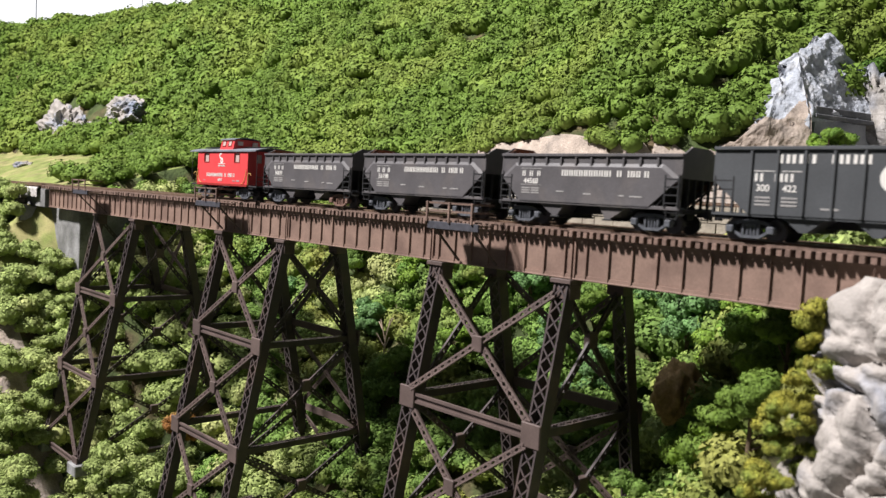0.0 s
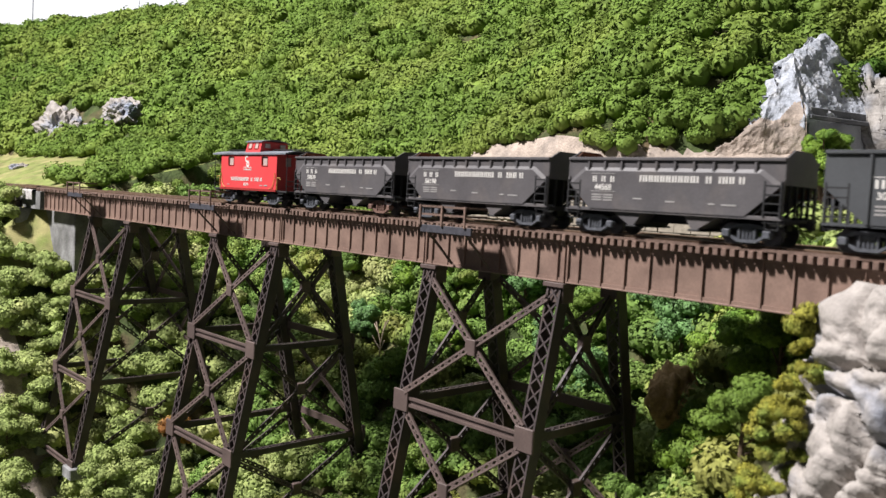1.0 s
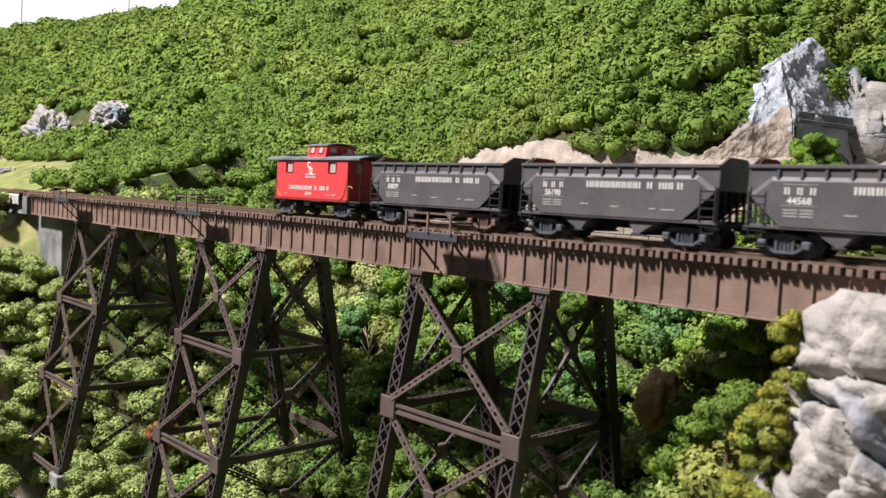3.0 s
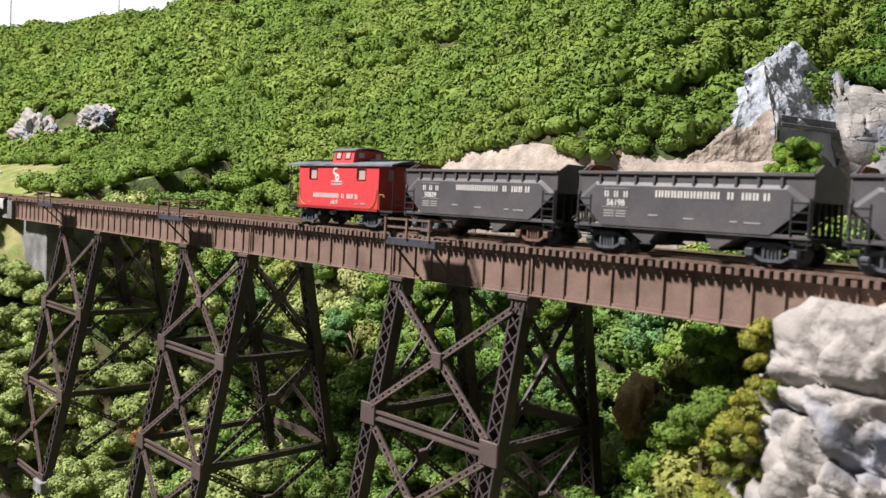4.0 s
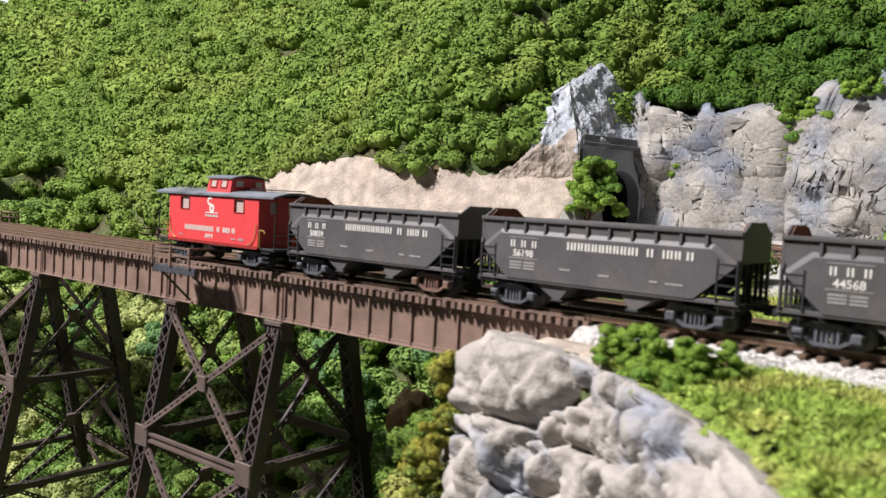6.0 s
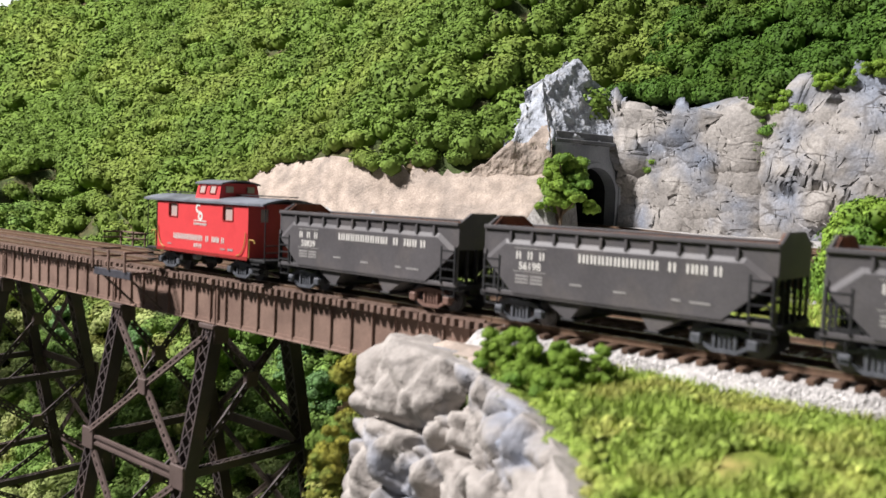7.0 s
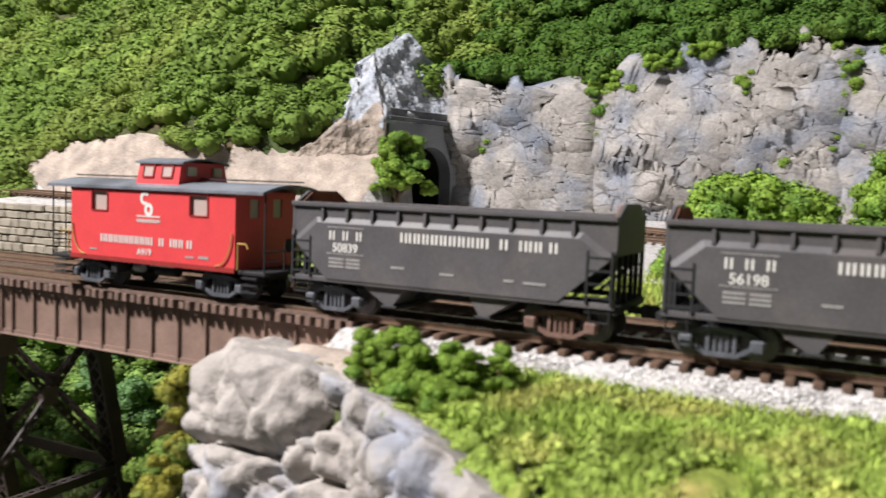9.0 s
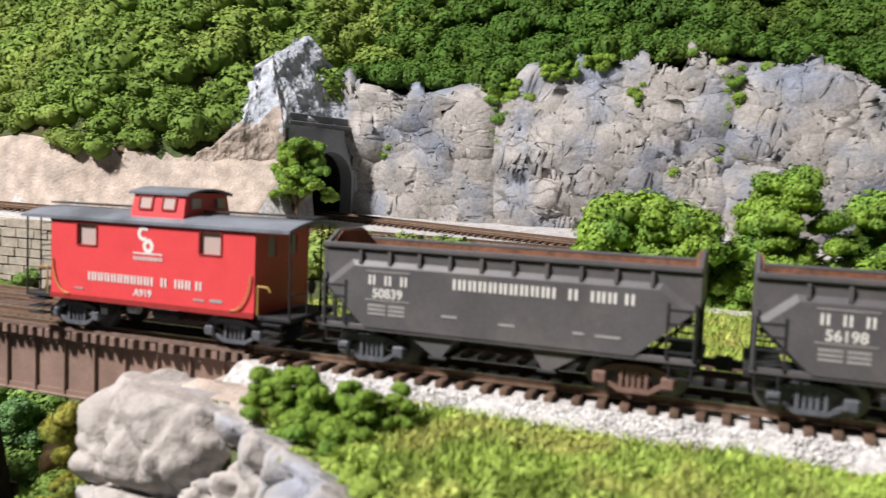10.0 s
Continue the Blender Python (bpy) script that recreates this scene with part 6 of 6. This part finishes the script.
            rod(bm, [(e * 0.0565, s * 0.0160, 0.0195), (e * 0.0565, s * 0.0050, 0.0195), (e * 0.0565, s * 0.0050, 0.012)], 0.0003, 5)
            rod(bm, [(e * 0.0565, s * 0.0160, 0.0158), (e * 0.0565, s * 0.0050, 0.0158)], 0.00025, 5)
            part("end_railing", bm, M_UNDER, car)
            bm = bmesh.new()
            rod(bm, [(e * 0.0452, s * (W + 0.0002), 0.0125), (e * 0.0452, s * (W + 0.0002), 0.022), (e * 0.049, s * (W + 0.0002), 0.022), (e * 0.050, s * (W + 0.0002), 0.0205)], 0.0003, 5)
            part("corner_handrail", bm, M_BRASS, car)
        ladder_y = -0.008 if e < 0 else 0.008
        bm = bmesh.new()
        for dy in (-0.0028, 0.0028):
            rod(bm, [(e * 0.0560, ladder_y + dy, 0.012), (e * 0.0560, ladder_y + dy, 0.0425)], 0.00028, 5)
        for i in range(6):
            z = 0.016 + i * 0.0043
            rod(bm, [(e * 0.0560, ladder_y - 0.0028, z), (e * 0.0560, ladder_y + 0.0028, z)], 0.00022, 5)
        part("end_ladder", bm, M_UNDER, car)
        bm = bmesh.new()
        cyl(bm, (e * 0.0572, -ladder_y * 0.4, 0.0215), (1, 0, 0), 0.0026, 0.0005, 14)
        part("brake_wheel", bm, M_UNDER, car)
        coupler(car, e, 0.0565)
    # roof: a shallow arch over body and platforms
    bm = bmesh.new()
    n = 12
    arc = [(-0.0189 + 0.0378 * i / n, 0.0412 + 0.0030 * (1 - ((2 * i / n - 1) ** 2))) for i in range(n + 1)]
    prism_x(bm, arc + [(y2, z2 - 0.0011) for y2, z2 in arc[::-1]], -0.0572, 0.0572)
    part("roof", bm, M_ROOF, car, "weathered grey arched roof")
    for e in (-1, 1):
        for k in (-1, 0, 1):
            part("running_board", boxed(min(e * 0.0125, e * 0.0590), max(e * 0.0125, e * 0.0590), k * 0.0022 - 0.0009, k * 0.0022 + 0.0009, 0.0449, 0.0455), M_UNDER, car)
    # cupola with slanting sides
    cx0, cx1, cw, ct = -0.0112, 0.0118, 0.0142, 0.0515
    bm = bmesh.new()
    lo = [(cx0, -cw), (cx1, -cw), (cx1, cw), (cx0, cw)]
    hi = [(cx0 + 0.0006, -cw + 0.0022), (cx1 - 0.0006, -cw + 0.0022), (cx1 - 0.0006, cw - 0.0022), (cx0 + 0.0006, cw - 0.0022)]
    a = [bm.verts.new((x, yy, 0.0412)) for x, yy in lo]
    b = [bm.verts.new((x, yy, ct)) for x, yy in hi]
    for i in range(4):
        bm.faces.new([a[i], a[(i + 1) % 4], b[(i + 1) % 4], b[i]])
    bm.faces.new(b)
    bm.faces.new(a[::-1])
    cup = part("cupola", bm, M_RED, car)
    for s in (-1, 1):
        for xa in (-0.0078, 0.0022):
            bm = bmesh.new()
            t0, t1 = 0.40, 0.85
            q = []
            for x, t in ((xa, t0), (xa + 0.0056, t0), (xa + 0.0056, t1), (xa, t1)):
                yy, zz = s * (cw - 0.0022 * t), 0.0412 + (ct - 0.0412) * t
                q.append((x, yy, zz))
            v = [bm.verts.new((x, yy + s * 0.0002, zz)) for x, yy, zz in q]
            bm.faces.new(v if s < 0 else v[::-1])
            w = part("cupola_window", bm, M_GLASS, cup)
            bm = bmesh.new()
            for p, r2 in zip(q, q[1:] + q[:1]):
                beam(bm, (p[0], p[1] + s * 0.0002, p[2]), (r2[0], r2[1] + s * 0.0002, r2[2]), 0.0007, 0.0006, (0, 1, 0))
            part("cupola_window_frame", bm, M_REDTRIM, cup)
        for e in (-1, 1):
            x = e * 0.01155 + 0.0003
            for s2 in (-1, 1):
                if s2 == s:
                    part("cupola_end_window", boxed(x - 0.0005, x + 0.0002 * e + 0.0003, s2 * 0.0072 - 0.0024, s2 * 0.0072 + 0.0024, 0.0462, 0.0497), M_GLASS, cup)
    bm = bmesh.new()
    arc = [(-0.0132 + 0.0264 * i / 10, 0.0514 + 0.0019 * (1 - ((2 * i / 10 - 1) ** 2))) for i in range(11)]
    prism_x(bm, arc + [(y2, z2 - 0.0008) for y2, z2 in arc[::-1]], cx0 - 0.0014, cx1 + 0.0014)
    part("cupola_roof", bm, M_ROOF, cup)
    # underframe
    part("underframe", boxed(-0.050, 0.050, -0.006, 0.006, 0.0078, 0.0117), M_UNDER, car)
    bm = bmesh.new()
    cyl(bm, (0.0035, -0.0105, 0.0082), (1, 0, 0), 0.0022, 0.011, 12)
    part("air_tank", bm, M_UNDER, car)
    bm = bmesh.new()
    rod(bm, [(-0.001, -0.0150, 0.0108), (0.0105, -0.0150, 0.0108)], 0.0007, 8)
    part("pipe", bm, M_SILVER, car)
    bm = bmesh.new()
    cyl(bm, (-0.0100, -0.0125, 0.0088), (1, 0, 0), 0.0018, 0.0040, 10)
    part("brake_cylinder", bm, M_SILVER, car)
    part("battery_box", boxed(-0.022, -0.0185, -0.0165, -0.011, 0.0060, 0.0112, 0.0003), M_UNDER, car)
    truck(car, -0.0355, M_TRUCK, "blue-grey truck with cast side frames")
    truck(car, 0.0335, M_TRUCK, "blue-grey truck with cast side frames")
    return car


TRAIN = [
    (caboose(), -0.1505),
    (hopper("50839", "weathered black two-bay hopper car coupled next to the caboose", (M_TRUCK, M_TRUCK_RUST)), -0.0230),
    (hopper("56198", "weathered black two-bay hopper car with white figures", (M_TRUCK, M_TRUCK)), 0.1070),
    (hopper("44568", "weathered black two-bay hopper car next to the ribbed hopper", (M_TRUCK, M_TRUCK)), 0.2370),
    (ribbed_hopper(), 0.3840),
]


# ---- trees and single bushes ----
def tree_thing(name, label, height, crown_r, seed, mat, blobs=9, trunk=True, leaf=PROTOS_FINE, cat="tree", lean=0.0, group="", clump=(0.34, 0.58)):
    """A tapered trunk with limbs and a crown of many small leafy clumps; base at the origin."""
    r = np.random.default_rng(seed)
    th = tagged(empty(name), label, cat, group)
    P, R = [], []
    for i in range(blobs):
        a, t = r.uniform(0, 2 * np.pi), (i + 0.5) / blobs
        rad = crown_r * r.uniform(0.25, 0.85) * (1 - 0.45 * t)
        z = height * (0.35 + 0.6 * t) if trunk else height * (0.12 + 0.72 * t)
        P.append((rad * np.cos(a) + lean * z, rad * np.sin(a), z))
        R.append(crown_r * r.uniform(*clump))
    part("crown", foliage_mesh("crown", leaf, np.array(P), np.array(R), seed), mat, th)
    bm = bmesh.new()
    cyl(bm, (lean * height * 0.25, 0, height * 0.32), (lean, 0, 1), height * 0.030, height * 0.72, 7, height * 0.016)
    for (x, y, z) in P[::2]:
        p, q = Vector((lean * z * 0.5, 0, z * 0.62)), Vector((x, y, z))
        d = q - p
        m = Matrix.Translation((p + q) / 2) @ d.to_track_quat("Z", "Y").to_matrix().to_4x4()
        bmesh.ops.create_cone(bm, cap_ends=True, segments=5, radius1=height * 0.013, radius2=height * 0.006, depth=d.length, matrix=m)
    part("trunk", bm, M_BARK, th)
    return th


def put(th, x, y, z=None, rz=0.0, s=1.0):
    th.matrix_basis = pose(x, y, float(land(x, y)) - 0.002 if z is None else z, 0, 0, rz) @ Matrix.Scale(s, 4)
    return shifted(th)


def plants():
    r = random.Random(21)
    kinds = [
        tree_thing("tree", "small dark green model tree on the gorge slope", 0.062, 0.026, 61, M_LEAF_DARK, 11, group="gorge trees"),
        tree_thing("tree", "small bright green model tree on the gorge slope", 0.055, 0.024, 62, M_LEAF_BRIGHT, 10, group="gorge trees"),
        tree_thing("tree", "small bluish green model tree on the gorge slope", 0.060, 0.027, 63, M_LEAF_BLUE, 11, group="gorge trees"),
        tree_thing("tree", "small olive green model tree on the gorge slope", 0.050, 0.022, 64, M_LEAF, 9, group="gorge trees"),
    ]
    spots = [(-0.79, 0.50, 0), (-0.70, 0.56, 2), (-0.62, 0.53, 3), (-0.55, 0.55, 1), (-0.47, 0.52, 0), (-0.41, 0.56, 2), (-0.36, 0.53, 1), (-0.285, 0.525, 1), (-0.47, 0.585, 2),
             (-0.24, 0.50, 1), (-0.215, 0.46, 1), (-0.26, 0.46, 1), (-0.52, 0.48, 0), (-0.60, 0.60, 0), (-0.68, 0.62, 1), (-0.78, 0.61, 0), (-0.87, 0.57, 2), (-0.93, 0.60, 3),
             (-0.86, 0.50, 3), (-1.05, 0.50, 0), (-1.01, 0.56, 3), (-0.44, 0.60, 3), (-0.52, 0.61, 2), (-0.23, 0.42, 3), (-0.20, 0.39, 3), (-0.265, 0.40, 0), (-0.175, 0.345, 3), (-0.40, 0.618, 2), (-0.365, 0.622, 1), (-0.33, 0.612, 2), (-0.30, 0.616, 1), (-0.345, 0.585, 2), (-0.30, 0.575, 1), (-0.47, 0.622, 0), (-0.56, 0.62, 3), (-0.63, 0.625, 1)]
    used = set()
    for x, y, k in spots:
        m_rz, m_s = r.uniform(0, 360), r.uniform(0.8, 1.15)
        if k not in used:
            put(kinds[k], x, y, None, m_rz, m_s)
            used.add(k)
        else:
            c = copy_thing(kinds[k], Matrix.Identity(4))
            put(c, x, y, None, m_rz, m_s)
    # yellow-green bushes in the sunlit tint by the left tower, and a rusty one
    b = tree_thing("bush", "pale yellow-green bush at the foot of the trestle tower", 0.052, 0.034, 71, M_SUNLIT_TINT, 12, False, PROTOS_FINE, "bush", group="tower bushes")
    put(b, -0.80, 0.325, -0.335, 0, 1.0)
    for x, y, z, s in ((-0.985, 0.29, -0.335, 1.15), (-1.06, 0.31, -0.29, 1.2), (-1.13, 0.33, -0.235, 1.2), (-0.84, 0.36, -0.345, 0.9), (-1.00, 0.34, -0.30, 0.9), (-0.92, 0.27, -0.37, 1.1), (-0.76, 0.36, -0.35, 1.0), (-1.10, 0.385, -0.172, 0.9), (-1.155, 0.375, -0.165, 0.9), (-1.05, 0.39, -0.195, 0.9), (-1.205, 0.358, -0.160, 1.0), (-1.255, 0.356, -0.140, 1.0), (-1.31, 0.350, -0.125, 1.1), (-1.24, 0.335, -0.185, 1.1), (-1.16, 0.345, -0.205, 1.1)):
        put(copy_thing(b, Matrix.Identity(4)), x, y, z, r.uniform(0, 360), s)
    put(tree_thing("rusty_bush", "rust-coloured autumn bush in the gorge", 0.040, 0.022, 72, M_AUTUMN, 8, False, PROTOS_FINE, "bush"), -0.84, 0.415, -0.315)
    # tree before the portal, and the bushes behind the track
    put(tree_thing("portal_tree", "bright green leafy tree before the tunnel portal", 0.090, 0.040, 81, M_LEAF_BRIGHT, 54, clump=(0.18, 0.32)), -0.345, 0.825, -0.075)
    put(tree_thing("round_bush", "large round bright green bush behind the track", 0.070, 0.062, 82, M_LEAF_BRIGHT, 60, False, PROTOS_FINE, "bush", clump=(0.2, 0.32)), -0.008, 0.625, -0.074)
    put(tree_thing("tall_bush", "tall bright green shrub behind the track", 0.092, 0.040, 83, M_LEAF_BRIGHT, 46, False, PROTOS_FINE, "bush", clump=(0.22, 0.36)), 0.066, 0.63, -0.074)
    put(tree_thing("tall_bush", "broad bright green shrub behind the track", 0.075, 0.055, 84, M_LEAF_BRIGHT, 56, False, PROTOS_FINE, "bush", clump=(0.2, 0.34)), 0.128, 0.655, -0.074)
    # foreground shrub beside the track: several small clumps
    for k, (x, y, h, w) in enumerate(((-0.083, 0.3625, 0.016, 0.010), (-0.072, 0.3605, 0.019, 0.011), (-0.060, 0.3600, 0.017, 0.010), (-0.051, 0.3625, 0.015, 0.008), (-0.043, 0.3660, 0.016, 0.007), (-0.066, 0.3530, 0.008, 0.010), (-0.054, 0.3530, 0.007, 0.009))):
        put(tree_thing("shrub", "small soft green shrub beside the ballast", h, w, 90 + k, M_LEAF_BRIGHT, 16, False, PROTOS_FINE, "shrub", group="shrubs by the track", clump=(0.26, 0.46)), x, y, -0.0545)
    # moss on the rock's edge beside the girder
    rr = np.random.default_rng(5)
    n = 90
    u = rr.uniform(0, 1, n)
    P = np.stack([-0.158 - 0.02 * u + rr.uniform(-0.010, 0.010, n), 0.372 + rr.uniform(-0.014, 0.016, n) - 0.018 * u, -0.066 - 0.10 * u], 1)
    R = rr.uniform(0.003, 0.0065, n)
    rising(tagged(part("rock_moss", foliage_mesh("rock_moss", PROTOS, P, R, 3), M_MOSS), "yellow-green moss tufts on the edge of the rock", "moss", kind="stuff"))
    n = 170
    P = np.stack([rr.uniform(-1.32, -1.195, n), 0.375 + rr.uniform(-0.008, 0.004, n), rr.uniform(-0.19, -0.052, n)], 1)
    R = rr.uniform(0.006, 0.014, n)
    tagged(part("abutment_moss", foliage_mesh("abutment_moss", PROTOS, P, R, 4), M_SUNLIT_TINT), "yellow-green creepers hanging over the far abutment", "moss", kind="stuff")
    # turf that grows over the rim of the rock
    n = 150
    x = rr.uniform(-0.068, 0.08, n)
    y = np.interp(x, [-0.082, -0.052, -0.020, 0.010, 0.06, 0.10], [0.352, 0.335, 0.305, 0.270, 0.21, 0.17]) + rr.normal(0.009, 0.005, n)
    P = np.stack([x, y, np.full(n, -0.0555) + rr.uniform(-0.002, 0.001, n)], 1)
    R = rr.uniform(0.0020, 0.0046, n)
    rising(tagged(part("rim_turf", foliage_mesh("rim_turf", PROTOS, P, R, 13), M_GRASS), "uneven yellow-green turf along the rim of the rock", "turf", kind="stuff"))
    # creepers on the cliff
    tufts = []
    for x, z0, z1, w in ((-0.19, -0.006, 0.057, 0.014), (-0.31, -0.008, 0.012, 0.009), (-0.259, -0.064, -0.037, 0.011), (-0.149, -0.041, -0.026, 0.013), (-0.096, -0.044, -0.028, 0.012), (-0.065, -0.008, 0.025, 0.012), (-0.019, -0.027, 0.002, 0.006), (0.03, 0.0, 0.075, 0.012), (0.045, 0.02, 0.05, 0.016), (0.128, 0.003, 0.03, 0.02), (-0.055, 0.047, 0.068, 0.007), (-0.125, 0.073, 0.089, 0.022), (-0.3, -0.087, -0.081, 0.013), (-0.23, -0.084, -0.077, 0.015), (-0.186, 0.046, 0.068, 0.017), (-0.093, 0.081, 0.094, 0.011)):
        for k in range(int(8 + 900 * (z1 - z0) * w / 0.02)):
            tufts.append((x + rr.normal() * w * 0.5, 0.954 + rr.uniform(-0.007, 0.006), rr.uniform(z0, z1)))
    for k in range(70):
        x = rr.uniform(-0.20, 0.40)
        if vnoise(x * 22, 0.5, seed=17) > -0.1:
            tufts.append((x, 0.956 + rr.uniform(-0.006, 0.010), float(cliff_top(x)) + rr.uniform(-0.010, 0.014)))
    P = np.array(tufts)
    R = rr.uniform(0.0035, 0.0085, len(P))
    rising(tagged(part("cliff_creepers", foliage_mesh("cliff_creepers", PROTOS, P, R, 6), M_LEAF_BRIGHT), "green creepers and tufts hanging on the cliff", "creepers", kind="stuff"))
    # bare dead tree in the gorge
    bm = bmesh.new()
    rods = [((0, 0, 0), (0.002, 0, 0.03)), ((0.002, 0, 0.03), (0.006, 0.002, 0.052)), ((0.002, 0, 0.03), (-0.006, 0, 0.05)), ((0.001, 0, 0.02), (0.010, -0.002, 0.034)), ((0.004, 0.001, 0.042), (0.012, 0, 0.054)), ((-0.003, 0, 0.041), (-0.011, 0.002, 0.047)), ((0.001, 0, 0.024), (-0.009, -0.002, 0.036))]
    for p, q in rods:
        rod(bm, [p, q], 0.0006, 5)
    o = part("dead_tree", bm, M_DEADWOOD)
    o.location = (-0.655, 0.545, float(land(-0.655, 0.545)) + 0.012)
    shifted(o)
    tagged(o, "small bare grey dead tree on the gorge slope", "tree")


plants()


def grass():
    r = np.random.default_rng(17)
    sets = []
    n = 150000
    x, y = r.uniform(-0.09, 0.30, n), r.uniform(0.245, 0.3865, n)
    z = land(x, y)
    keep = (z > -0.060) & (vnoise(x * 60, y * 60, seed=2) > -0.75)
    sets.append((x[keep], y[keep], z[keep], 0.0034))
    n = 16000
    x, y = r.uniform(-0.16, 0.45, n), r.uniform(0.478, 0.62, n)
    z = land(x, y)
    keep = z > -0.066
    sets.append((x[keep], y[keep], z[keep], 0.0055))
    V, Q = [], []
    at = 0
    for x, y, z, h in sets:
        m = len(x)
        a = r.uniform(0, 2 * np.pi, m)
        w = r.uniform(0.00035, 0.0008, m)
        hh = h * r.uniform(0.35, 1.15, m) * (0.75 + 0.45 * vnoise(x * 40, y * 40, seed=6))
        dx, dy = np.cos(a) * w, np.sin(a) * w
        bend = r.normal(size=(m, 2)) * 0.0017
        p = np.stack([np.stack([x - dx, y - dy, z - 0.0005], 1), np.stack([x + dx, y + dy, z - 0.0005], 1), np.stack([x + bend[:, 0], y + bend[:, 1], z + hh], 1)], 1)
        V.append(p.reshape(-1, 3))
        Q.append(at + np.arange(m * 3).reshape(-1, 3))
        at += m * 3
    rising(tagged(part("grass", array_mesh("grass", np.concatenate(V), [np.concatenate(Q)]), M_GRASS), "bright yellow-green static grass beside the track", "grass", kind="stuff"))
    # coarse turf clumps among it
    n = 420
    x, y = r.uniform(-0.075, 0.36, n), r.uniform(0.25, 0.378, n)
    z = land(x, y)
    k = z > -0.064
    P = np.stack([x, y, z + 0.0008], 1)[k]
    R = r.uniform(0.0018, 0.0042, len(P))
    small = [leaf_bush(70 + i, 90, 5, 0.2) for i in range(3)]
    rising(tagged(part("turf_clumps", foliage_mesh("turf_clumps", small, P, R, 2), M_GRASS), "coarse green turf clumps in the grass", "turf", kind="stuff"))


grass()


def motions():
    """The train rolls over the viaduct at an even pace; its wheels turn."""
    times = [i * 0.5 for i in range(21)]
    for car, x_end in TRAIN:
        walk(car, [(t, pose(x_end - SPEED * (10.0 - t), YC, RAIL)) for t in times])
    steps = [i * 0.1 for i in range(101)]
    for w, x in WHEELS:
        walk(w, [(t, pose(x, 0, WHEEL_R, 0, math.degrees(SPEED * t / WHEEL_R), 0)) for t in steps])


motions()
